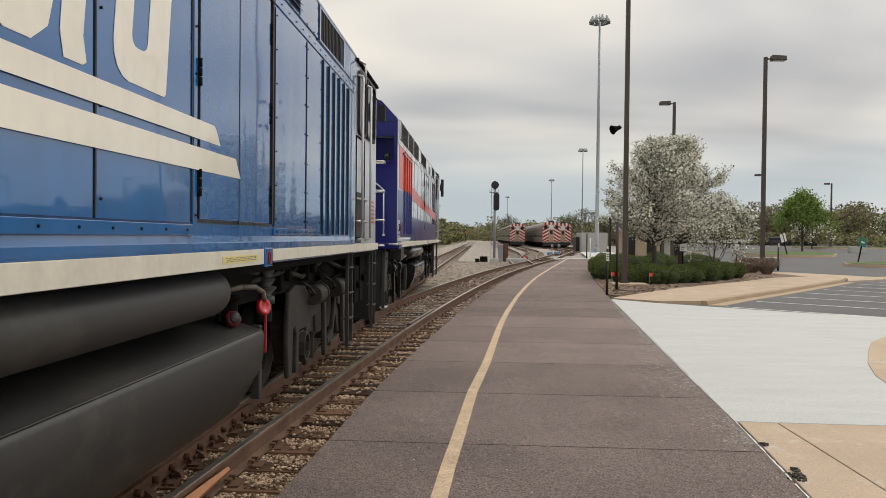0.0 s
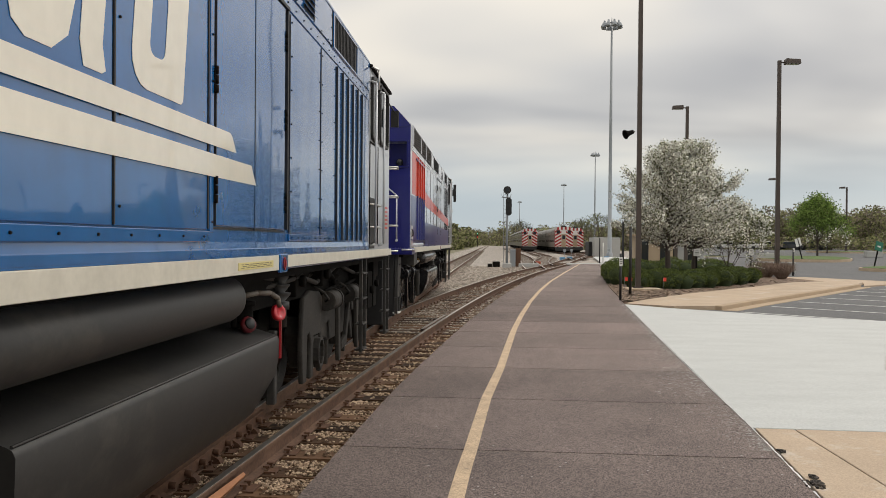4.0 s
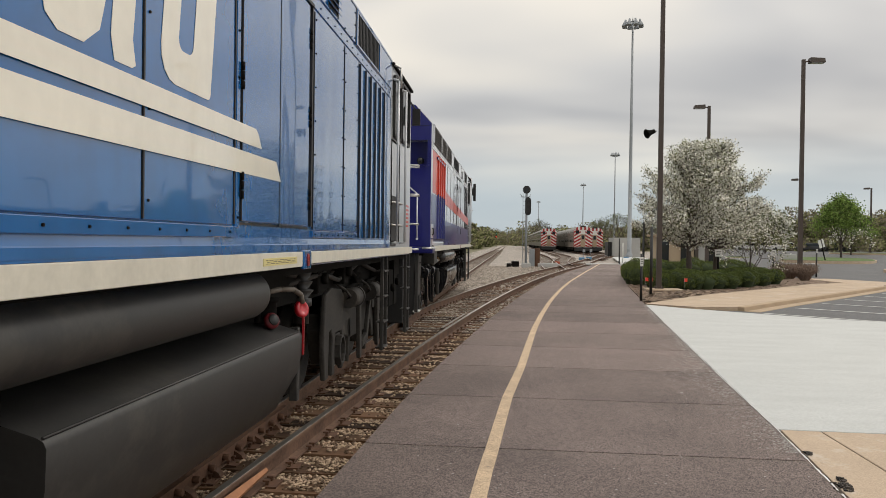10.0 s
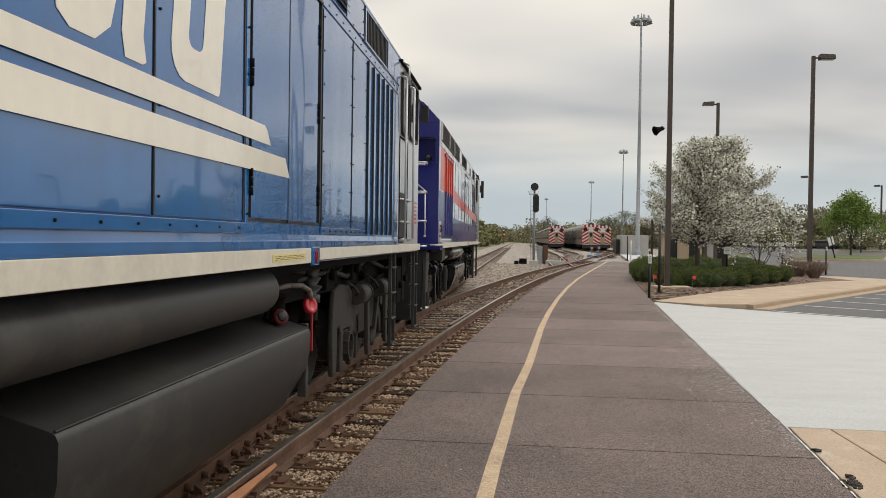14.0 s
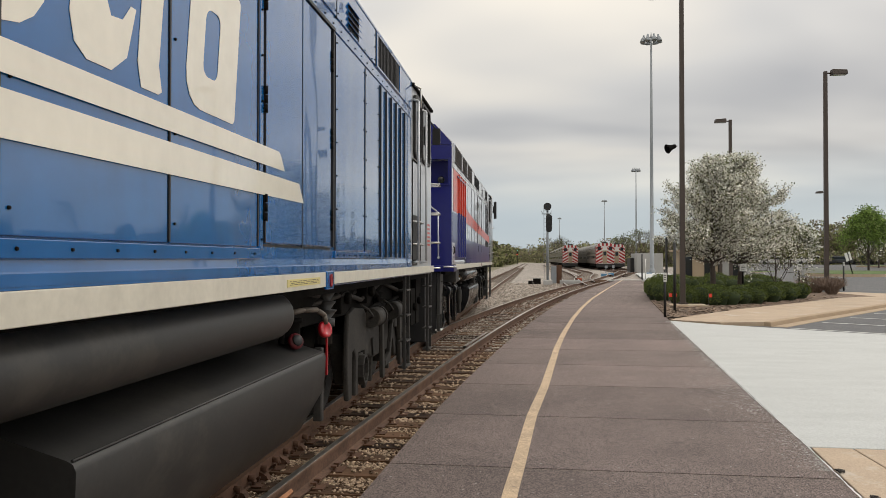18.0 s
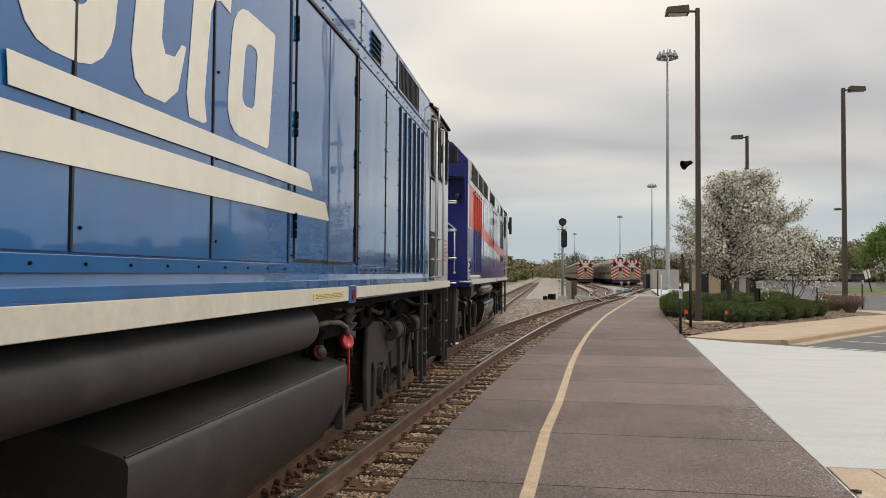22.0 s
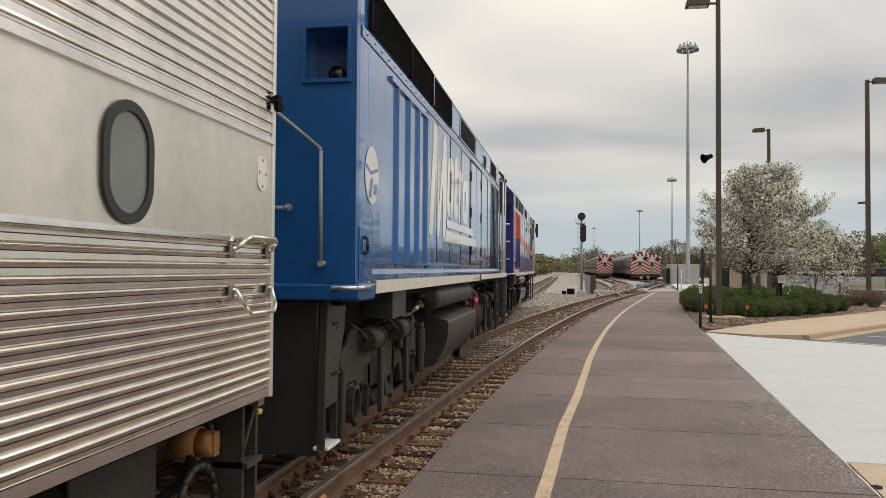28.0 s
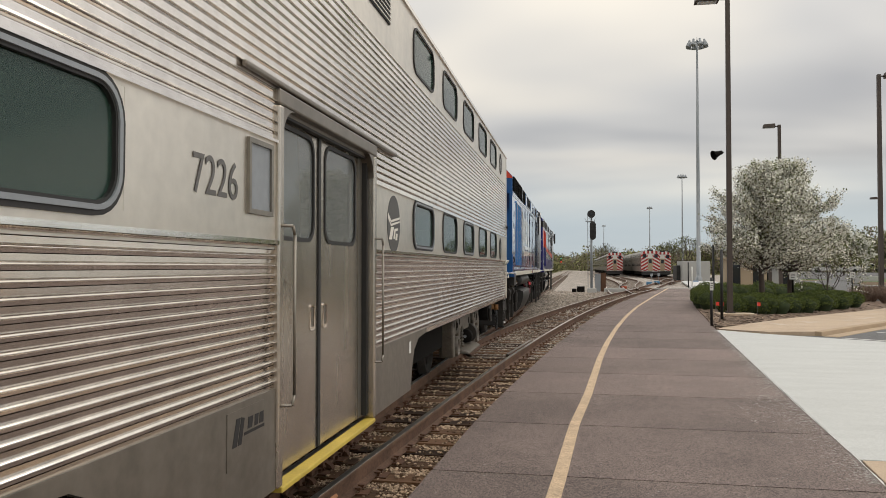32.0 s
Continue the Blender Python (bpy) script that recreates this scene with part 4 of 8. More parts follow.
    for s in (1, -1):
        # roof-edge screens
        for k, (y0, y1) in enumerate(((-2.28, -0.72), (-0.66, 0.56), (0.62, 2.06))):
            m = Mesh()
            upper_box(m, y0, y1, 0.04, 1.0, 0.0, 0.012, s)
            part("screen", m, M["screen"] if first else M["screen_grey"], lo)
            for i in range(9):
                m = Mesh()
                upper_box(m, y0, y1, 0.06 + i * 0.105, 0.085 + i * 0.105, 0.012, 0.03, s)
                part("screen_bar", m, M["under"] if first else M["screen_grey"], lo)
            m = Mesh()
            for ya, yb in ((y0 - 0.035, y0), (y1, y1 + 0.03)):
                upper_box(m, ya, yb, 0.0, 1.02, 0.0, 0.035, s)
            upper_box(m, y0, y1, 1.0, 1.06, 0.0, 0.03, s)
            part("screen_frame", m, P if k == 2 or not first else M["under"], lo)
        for y0, y1 in ((3.0, 4.9), (7.6, 8.87)):
            m = Mesh()
            upper_box(m, y0, y1, 0.07, 0.94, 0.0, 0.008, s)
            part("intake_screen", m, M["screen"], lo, "black mesh intake")
            m = Mesh()
            for i in range(int((y1 - y0) / 0.08)):
                upper_box(m, y0 + i * 0.08, y0 + i * 0.08 + 0.012, 0.07, 0.94, 0.008, 0.016, s)
            part("intake_mesh", m, M["black"], lo, kind="stuff")
            m = Mesh()
            upper_box(m, y0 - 0.05, y0, 0.02, 0.985, 0.0, 0.018, s)
            upper_box(m, y1, y1 + 0.05, 0.02, 0.985, 0.0, 0.018, s)
            upper_box(m, y0, y1, 0.94, 0.985, 0.0, 0.018, s)
            upper_box(m, y0, y1, 0.02, 0.07, 0.0, 0.018, s)
            part("intake_frame", m, P, lo)
        for i in range(4):
            m = Mesh()
            upper_box(m, 6.36, 6.74, 0.10 + i * 0.15, 0.19 + i * 0.15, 0.012, 0.016, s)
            part("louvre_slot", m, M["black"], lo)
            m = Mesh()
            zl = 3.70 + 0.36 * (0.19 + i * 0.15)
            m.prism([(s * 1.612, zl + 0.028), (s * 1.64, zl - 0.012), (s * 1.636, zl - 0.016), (s * 1.612, zl + 0.012)], "y", 6.35, 6.75)
            part("louvre", m, P, lo)
        for y0, y1 in ((2.13, 2.94), (4.97, 5.955), (5.985, 7.485), (8.94, 9.80)):
            m = Mesh()
            upper_box(m, y0, y1, 0.03, 1.0, 0.0, 0.012, s)
            part("upper_panel", m, P, lo, bev=0.003)
        for y in (2.10, 5.97, 7.515):
            m = Mesh()
            upper_box(m, y - 0.007, y + 0.007, 0.0, 1.0, 0.0, 0.0145, s)
            part("panel_seam", m, M["black"], lo)
        m = Mesh()
        m.box(min(s * 1.58, s * 1.618), max(s * 1.58, s * 1.618), R0 + 0.3, R1 - 0.02, 4.062, 4.09)
        part("roof_gutter", m, P, lo, bev=0.004)
        m = Mesh()
        m.box(min(s * 1.58, s * 1.64), max(s * 1.58, s * 1.64), R1 + 0.02, CAB - 0.2, 4.04, 4.075)
        part("cab_gutter", m, M["under"], lo, bev=0.006)
        # bolted strip along the eaves and panels
        X = s * 1.6

        def sbox(mb, d0, d1, y0, y1, z0, z1):
            mb.box(min(s * (1.6 + d0), s * (1.6 + d1)), max(s * (1.6 + d0), s * (1.6 + d1)), y0, y1, z0, z1)
        bolts = Mesh()

        def bolt(y, z, d=0.0):
            bolts.cyl((s * (1.598 + d), y, z), (s * (1.607 + d), y, z), 0.0075, 0.006, n=6)
        m = Mesh()
        sbox(m, 0, 0.010, R0 + 0.06, 9.75, 3.585, 3.675)
        part("eaves_strip", m, P, lo, bev=0.003)
        for i in range(50):
            bolt(R0 + 0.2 + i * 0.25, 3.63, 0.01)
        for y in (5.05, 5.93, 6.01, 7.46):
            for z in (3.75, 3.88, 4.0):
                bolt(y, z, 0.012)
        for i in range(5):
            bolt(6.12 + i * 0.3, 3.725, 0.012)
        seams = (0.32, 0.985, 2.055, 3.125, 4.2)
        for y0, y1 in zip(seams, seams[1:]):
            m = Mesh()
            sbox(m, 0, 0.012, y0 + 0.011, y1 - 0.011, 1.815, 3.56)
            part("side_panel", m, P, lo, bev=0.004)
            for z in (1.9, 2.3, 2.72, 3.15, 3.48):
                bolt(y0 + 0.05, z, 0.012)
        for y in seams + (5.03, 7.01):
            m = Mesh()
            sbox(m, 0.010, 0.0225 if y == 5.03 else 0.0178, y - 0.006, y + 0.006, 1.82, 3.56)
            part("panel_seam", m, M["black"], lo, "dark panel joint")
        m = Mesh()
        sbox(m, 0, 0.02, 0.3, 4.22, 1.745, 1.808)
        part("bolted_strip", m, P, lo, bev=0.004)
        for i in range(14):
            bolt(0.42 + i * 0.285, 1.776, 0.02)
        for y0, y1 in ((4.235, 4.288),):
            m = Mesh()
            sbox(m, 0, 0.014, y0, y1, 1.80, 3.57)
            part("door_post", m, P, lo, bev=0.003)
            for i in range(7):
                bolt(4.262, 1.86 + i * 0.27, 0.014)
        for y0, y1 in ((4.315, 5.03), (5.035, 5.765)):
            m = Mesh()
            sbox(m, 0, 0.02, y0, y1, 1.84, 3.55)
            part("engine_door", m, P, lo, bev=0.006)
        # black strips stand for shaded panel edges and the drip rail's dark underside
        for d, y0, y1, z0, z1 in ((0.021, 4.306, 4.3135, 1.84, 3.55), (0.0125, 5.939, 5.949, 1.82, 3.555), (0.032, 4.27, 5.86, 3.556, 3.580), (0.024, 5.83, 5.862, 1.84, 3.556), (0.011, 7.648, 7.66, 1.82, 3.555)):
            m = Mesh()
            sbox(m, 0, d, y0, y1, z0, z1)
            part("door_seal", m, M["black"], lo, "black strip painted for shaded door edges")
        m = Mesh()
        sbox(m, 0, 0.006, 4.3, 5.8, 1.82, 1.834)
        part("door_gap", m, M["black"], lo)
        for y in (4.305, 5.79):
            for z in (2.05, 2.69, 3.3):
                m = Mesh()
                for q in (-0.055, 0.0, 0.055):
                    m.cyl((s * 1.623, y, z + q - 0.024), (s * 1.623, y, z + q + 0.024), 0.012, n=8)
                sbox(m, 0.0, 0.02, y - 0.016, y + 0.016, z - 0.075, z + 0.075)
                part("hinge", m, M["under"], lo)
        for y0, y1 in ((5.93, 7.0), (7.02, 7.66)):
            m = Mesh()
            sbox(m, 0, 0.012, y0 + 0.02, y1 - 0.015, 1.815, 3.56)
            part("side_panel", m, P, lo, bev=0.004)
            for i in range(7):
                bolt(y0 + 0.05, 1.88 + i * 0.27, 0.012)
                bolt(y1 - 0.04, 1.88 + i * 0.27, 0.012)
        m = Mesh()
        sbox(m, 0, 0.016, 5.93, 7.66, 1.755, 1.81)
        part("bolted_strip", m, P, lo, bev=0.004)
        for i in range(9):
            bolt(6.0 + i * 0.2, 1.78, 0.016)
        for y in (7.78, 8.08, 8.38, 8.68, 8.98, 9.28):
            m = Mesh()
            sbox(m, 0, 0.020, y - 0.012, y + 0.024, 1.765, 3.56)
            part("rib", m, P, lo, bev=0.003)
            # black strip put over the rib's near side for its dark look
            m = Mesh()
            sbox(m, 0, 0.0195, y - 0.026, y - 0.0125, 1.765, 3.56)
            part("panel_seam", m, M["black"], lo)
        ribm = P if first else M["red"]
        for y in (-1.25, -0.72, -0.22, 0.26):
            m = Mesh()
            m.prism([(s * 1.6, y - 0.026), (s * 1.63, y - 0.016), (s * 1.63, y + 0.016), (s * 1.6, y + 0.026)], "z", 1.8, 3.47)
            part("rib", m, P if first else M["navy"], lo)
        for d, ya, za, zb in ((0.028, -1.55, 3.47, 3.51), (0.035, R0 + 0.05, 1.785, 1.80)):
            m = Mesh()
            sbox(m, 0, d, ya, 0.3, za, zb)
            part("rib_header", m, P if first else M["navy"], lo)
        m = Mesh()
        m.prism([(s * 1.6, 1.657), (s * 1.611, 1.658), (s * 1.611, 1.698), (s * 1.609, 1.704), (s * 1.602, 1.744), (s * 1.6, 1.744)], "y", R0 + 0.06, R1)
        part("side_bead", m, P, lo, "sloped step along the sill")
        m = Mesh()
        sbox(m, 0, 0.012, R0 + 0.03, R0 + 0.42, 1.66, 2.08)
        part("access_panel", m, P, lo, bev=0.005)
        m = Mesh()
        m.tube([(s * 1.61, R0 + 0.16, 1.86), (s * 1.64, R0 + 0.16, 1.88), (s * 1.64, R0 + 0.16, 1.98), (s * 1.61, R0 + 0.16, 2.0)], 0.015, 6)
        part("panel_handle", m, M["black"], lo)
        part("bolts", bolts, M["under"], lo, kind="stuff")
        # sill
        m = Mesh()
        sbox(m, 0, 0.022, R0 + 0.3, 5.62, 1.533, 1.646)
        part("sill_band", m, M["sill"], lo, "weathered cream sill band", bev=0.004)
        m = Mesh()
        sbox(m, 0, 0.022, 5.88, CAB, 1.548, 1.644)
        part("sill_band", m, M["sill"], lo, "weathered cream sill band", bev=0.004)
        m = Mesh()
        sbox(m, 0, 0.026, 5.65, 5.85, 1.51, 1.655)
        part("jacking_pad", m, P, lo, bev=0.008)
        m = Mesh()
        m.ring([(5.75 + 0.03 * math.cos(a), 1.58 + 0.05 * math.sin(a)) for a in [i * math.pi / 6 for i in range(12)]],
               [(5.75 + 0.017 * math.cos(a), 1.58 + 0.035 * math.sin(a)) for a in [i * math.pi / 6 for i in range(12)]], "x", s * 1.628, s * 1.636)
        part("jacking_ring", m, M["maroon"], lo, "red ring round the jacking hole")
        m = Mesh()
        m.prism([(5.75 + 0.016 * math.cos(a), 1.58 + 0.034 * math.sin(a)) for a in [i * math.pi / 6 for i in range(12)]], "x", s * 1.626, s * 1.6285)
        part("jacking_hole", m, M["black"], lo)
        if first:
            m = Mesh()
            sbox(m, 0.022, 0.026, 4.70, 5.46, 1.562, 1.612)
            part("warning_label", m, M["label_yellow"], lo, "pale yellow warning label")
            m = Mesh()
            for z in (1.574, 1.585, 1.596):
                for i in range(30):
                    if (i * 7 + int(z * 1000)) % 5:
                        sbox(m, 0.026, 0.0275, 4.75 + i * 0.022, 4.75 + i * 0.022 + 0.017, z, z + 0.004)
            part("label_print", m, M["hose"], lo, kind="stuff")
        m = Mesh()
        sbox(m, 0, 0.014, R0 + 0.32, R1, 1.648, 1.656)
        part("drip_edge", m, P, lo)
        m = Mesh()
        sbox(m, 0.0, 0.027, R0 + 0.31, R0 + 0.50, 1.535, 1.66)
        pl = part("data_plate", m, M["door_frame"], lo, "tan-grey data plate")
        m = Mesh()
        for i in range(4):
            sbox(m, 0.027, 0.0285, R0 + 0.34, R0 + 0.47 - 0.03 * (i % 2), 1.565 + 0.022 * i, 1.575 + 0.022 * i)
        part("plate_print", m, M["black"], pl, kind="stuff")
        # cab side
        for y0, y1, z0, z1 in ((10.02, 10.55, 3.15, 3.92), (10.72, 11.45, 3.18, 3.95)):
            m = Mesh()
            oc = ((y0 + y1) / 2, (z0 + z1) / 2)
            m.ring(round_rect(oc, y1 - y0 + 0.08, z1 - z0 + 0.08, 0.1), round_rect(oc, y1 - y0, z1 - z0, 0.08), "x", s * 1.598, s * 1.635)
            wf = part("cab_window", m, M["rubber"], lo)
            m = Mesh()
            m.prism(round_rect(oc, y1 - y0, z1 - z0, 0.08), "x", s * 1.602, s * 1.612)
            part("pane", m, M["glass_dark"], wf)
        m = Mesh()
        m.ring([(9.9, 1.72), (10.62, 1.72), (10.62, 3.08), (9.9, 3.08)], [(9.92, 1.74), (10.6, 1.74), (10.6, 3.06), (9.92, 3.06)], "x", s * 1.598, s * 1.61)
        part("cab_door", m, M["under"], lo)
        m = Mesh()
        sbox(m, 0, 0.004, 9.9, 10.35, 1.66, 2.34)
        part("step_recess", m, M["screen"], lo)
        for y in (9.96, 10.68):
            m = Mesh()
            m.tube([(s * 1.6, y, 1.7), (s * 1.68, y, 1.72), (s * 1.68, y, 3.85), (s * 1.6, y, 3.88)], 0.017, 8)
            part("cab_handrail", m, M["silver"], lo, "long vertical grab rail")
        for z in (1.95, 2.25):
            m = Mesh()
            m.tube([(s * 1.6, 9.96, z), (s * 1.66, 10.1, z), (s * 1.66, 10.55, z), (s * 1.6, 10.68, z)], 0.013, 6)
            part("cab_step_rung", m, M["steel"], lo)
        m = Mesh()
        m.tube([(s * 1.55, R1 + 0.05, 4.1), (s * 1.72, R1 + 0.08, 4.0), (s * 1.72, R1 + 0.1, 3.75)], 0.014, 6)
        part("gutter_rail", m, M["steel"], lo)
        m = Mesh()
        m.box(min(s * 1.66, s * 1.78), max(s * 1.66, s * 1.78), 11.5, 11.53, 3.5, 3.75)
        m.tube([(s * 1.6, 11.5, 3.9), (s * 1.72, 11.51, 3.72)], 0.012, 6)
        part("mirror", m, M["black"], lo)
        for z in (1.60, 2.02, 2.5, 2.98):
            m = Mesh()
            xo = 1.6 - 0.24 * (12.9 - CAB) / 1.5
            m.tube([(s * 1.52, 12.35, z), (s * 1.66, 12.4, z), (s * 1.62, 12.75, z), (s * 1.46, 12.7, z)], 0.014, 6)
            part("nose_grab_iron", m, M["steel"], lo)
        m = Mesh()
        for i in range(6):
            sbox(m, 0.001, 0.004, 11.2, 11.62, 1.95 + i * 0.06, 1.98 + i * 0.06)
        part("flag_decal", m, M["red"], lo, "small red striped decal") if first else None
        # steps under the cab and under the nose
        for yl, z0 in ((9.85, 0.32), (12.0, 0.30)):
            m = Mesh()
            for dy in (-0.15, 0.15):
                sbox(m, -0.09, -0.045, yl + dy - 0.014, yl + dy + 0.014, z0, 1.54)
            for i in range(4):
                sbox(m, -0.15, -0.03, yl - 0.15, yl + 0.15, z0 + 0.02 + i * 0.33, z0 + 0.042 + i * 0.33)
            part("step_ladder", m, M["tank"], lo, "dark grey step ladder", bev=0.006)
        # rear steps and pilot bracket
        m = Mesh()
        m.prism([(R0 - 0.0, 1.5), (R0 + 0.50, 1.5), (R0 + 0.44, 1.22), (R0 + 0.30, 0.95), (R0 + 0.28, 0.66), (R0 - 0.06, 0.66), (R0 - 0.05, 0.95)], "x", s * 1.305, s * 1.37)
        for yy in (R0 - 0.06, R0 + 0.255):
            m.prism([(yy, 0.66), (yy + 0.025, 0.66), (yy + 0.025, 0.34), (yy, 0.34)], "x", s * 1.305, s * 1.37)
        part("rear_step", m, M["tank"], lo, "dark rear step bracket", bev=0.008)
        for z in (1.3, 0.9):
            m = Mesh()
            m.tube([(s * 1.37, R0 + 0.24, z), (s * 1.395, R0 + 0.24, z + 0.01), (s * 1.395, R0 + 0.12, z + 0.01), (s * 1.37, R0 + 0.12, z)], 0.008, 6)
            part("step_grab", m, M["truck"], lo)
        m = Mesh()
        m.box(min(s * 1.27, s * 1.40), max(s * 1.27, s * 1.40), R0 - 0.05, R0 + 0.27, 0.335, 0.365)
        part("step_tread", m, M["sign_white"], lo, "worn white step tread", bev=0.012)
        for z in (1.28, 1.02, 0.80):
            m = Mesh()
            m.prism(round_rect((R0 + 0.14 + (z - 0.8) * 0.2, z), 0.06, 0.05, 0.015), "x", s * 1.37, s * 1.373)
            part("bracket_hole", m, M["black"], lo)
        # air reservoir, fuel tank
        m = Mesh()
        m.lathe((s * 1.375, 1.45, 1.352), (0, 1, 0), [(0.22, 0.0), (0.225, 0.10), (0.24, 0.14), (0.27, 0.158), (0.30, 0.166), (3.62, 0.166), (3.68, 0.158), (3.72, 0.13), (3.735, 0.09), (3.74, 0.0)], 32)
        part("air_reservoir", m, M["tank"] if first else M["gloss_black"], lo, "long dark air reservoir")
        for y in (1.8, 4.4):
            m = Mesh()
            m.box(min(s * 1.2, s * 1.38), max(s * 1.2, s * 1.38), y, y + 0.06, 1.3, 1.54)
            part("reservoir_hanger", m, M["under"], lo)
        m = Mesh()
        m.tube([(s * 1.36, 5.2, 1.33), (s * 1.36, 5.4, 1.36), (s * 1.3, 5.6, 1.3), (s * 1.28, 5.6, 1.1)], 0.022, 6)
        part("reservoir_pipe", m, M["under"], lo)
        m = Mesh()
        m.lathe((s * 1.24, 6.95, 0.95), (0, 0, 1), [(0, 0.0), (0, 0.075), (0.16, 0.075), (0.165, 0.10), (0.235, 0.10), (0.24, 0.055), (0.31, 0.115), (0.32, 0.115), (0.325, 0.055), (0.39, 0.105), (0.40, 0.105), (0.405, 0.05), (0.47, 0.095), (0.48, 0.095), (0.485, 0.05), (0.56, 0.05), (0.58, 0.0)], 18)
        part("spring_bellows", m, M["tank"], lo, "ribbed grey rubber bellows")
        # battery box and frame clutter between truck and sill
        m = Mesh()
        sbox(m, -0.45, -0.08, -1.0, -0.38, 1.25, 1.53)
        part("equipment_box", m, M["tank"], lo, "grey equipment box", bev=0.01)
        m = Mesh()
        m.tube([(s * 1.34, 0.20, 1.19), (s * 1.39, 0.42, 1.22), (s * 1.42, 0.63, 1.268), (s * 1.43, 0.80, 1.295), (s * 1.43, 0.92, 1.30), (s * 1.42, 1.01, 1.285)], 0.023, 8)
        part("air_hose", m, M["hose_olive"], lo, "dark olive air hose with a pale tag")
        m = Mesh()
        m.cyl((s * 1.418, 0.61, 1.264), (s * 1.424, 0.69, 1.278), 0.027, n=8)
        part("hose_tag", m, M["sign_white"], lo, "white paper tag")
        m = Mesh()
        m.cyl((s * 1.43, 0.90, 1.30), (s * 1.42, 1.03, 1.283), 0.031, n=10)
        m.cyl((s * 1.36, 0.93, 1.33), (s * 1.43, 0.93, 1.33), 0.028, n=6)
        part("hose_fitting", m, M["brass"], lo, "tarnished brass hose fitting", bev=0.003)
        m = Mesh()
        m.lathe((s * 1.33, 1.68, 1.405), (0, -1, 0), [(-0.03, 0.0), (-0.03, 0.115), (0.012, 0.115), (0.014, 0.06), (0.06, 0.06), (0.062, 0.034), (0.36, 0.034), (0.362, 0.046), (0.42, 0.046), (0.424, 0.0)], 16)
        part("reservoir_stub", m, M["truck"], lo, "grimy flanged pipe stub")
        m = Mesh()
        sbox(m, -0.32, -0.25, 1.98, 2.04, 1.12, 1.22)
        part("reservoir_lug", m, M["tank"], lo, bev=0.006)
        m = Mesh()
        m.cyl((s * 1.38, 1.15, 0.70), (s * 1.38, 1.15, 0.99), 0.062, n=16)
        m.cyl((s * 1.38, 1.15, 0.46), (s * 1.38, 1.15, 0.70), 0.05, n=14)
        m.cyl((s * 1.38, 1.15, 0.99), (s * 1.38, 1.15, 1.03), 0.04, n=12)
        m.box(min(s * 1.2, s * 1.42), max(s * 1.2, s * 1.42), 1.11, 1.19, 0.44, 0.49)
        dm = part("damper", m, M["truck"], lo, "dusty upright damper", bev=0.004)
        m = Mesh()
        m.prism([(0.98, 1.17), (1.03, 1.17), (1.20, 1.07), (1.20, 1.0), (1.12, 1.0), (0.98, 0.93)], "x", s * 1.26, s * 1.31)
        m.cyl((s * 1.26, 1.15, 1.035), (s * 1.42, 1.15, 1.035), 0.035, n=12)
        part("damper_bracket", m, M["tank"], dm, bev=0.006)
        for a, b2 in (((1.2, 5.9, 1.5), (1.28, 6.6, 1.42)), ((1.15, 6.2, 1.3), (1.3, 7.6, 1.4)), ((1.25, 7.0, 1.48), (1.3, 8.2, 1.3)), ((1.1, 7.4, 1.2), (1.25, 8.6, 1.45)), ((1.3, 8.2, 1.3), (1.28, 9.3, 1.44)),
                      ((1.2, 9.4, 1.5), (1.3, 10.6, 1.3)), ((1.3, 10.6, 1.3), (1.2, 11.6, 1.45))):
            m = Mesh()
            m.cyl((s * a[0], a[1], a[2]), (s * b2[0], b2[1], b2[2]), 0.026, n=7)
            part("air_pipe", m, M["truck"], lo)
        for xa, ya, yb, za, zb in ((1.3, 7.35, 7.65, 1.2, 1.5), (1.35, 8.3, 8.5, 1.25, 1.53), (1.4, 10.5, 10.9, 1.1, 1.5), (1.38, 11.2, 11.6, 0.75, 1.3), (1.3, 12.2, 12.5, 0.7, 1.45)):
            m = Mesh()
            m.box(min(s * 1.0, s * xa), max(s * 1.0, s * xa), ya, yb, za, zb)
            m.cyl((s * xa, (ya + yb) / 2, (za + zb) / 2), (s * (xa + 0.06), (ya + yb) / 2, (za + zb) / 2), 0.06, n=10)
            part("valve_box", m, M["under"], lo, bev=0.015)
    m = Mesh()
    half = [(1.10, 0.31), (1.27, 0.325), (1.345, 0.39), (1.42, 0.52), (1.475, 0.66), (1.505, 0.80), (1.51, 0.955), (1.497, 0.982), (1.47, 0.996), (1.06, 1.115), (0.6, 1.15)]
    prof = half + [(-x, z) for x, z in reversed(half)]
    m.hull(prof, 2.62, 6.03)
    m.v = [(x, y - (0.16 if y > 5 and z < 0.6 else 0), z) for x, y, z in m.v]
    part("fuel_tank", m, M["tank"] if first else M["gloss_black"], lo, "dark fuel tank with a rounded top edge")
    for sd in (1, -1):
        w = Mesh()
        w.tube([(sd * 1.487, 2.63, 0.993), (sd * 1.487, 6.02, 0.993)], 0.007, 6)
        part("weld_seam", w, M["tank"], lo)
        w = Mesh()
        w.box(min(sd * 1.40, sd * 1.475), max(sd * 1.40, sd * 1.475), 6.03, 6.10, 0.42, 1.02)
        part("tank_bracket", w, M["tank"], lo, bev=0.01)
    if first:
        m = Mesh()
        m.lathe((1.33, 5.74, 1.095), (0.75, -0.55, 0.35), [(0, 0), (0, 0.062), (0.03, 0.066), (0.05, 0.060), (0.055, 0.0)], 18)
        cap = part("fuel_cap", m, M["cap_dark"], lo, "dark red fuel filler cap")
        m = Mesh()
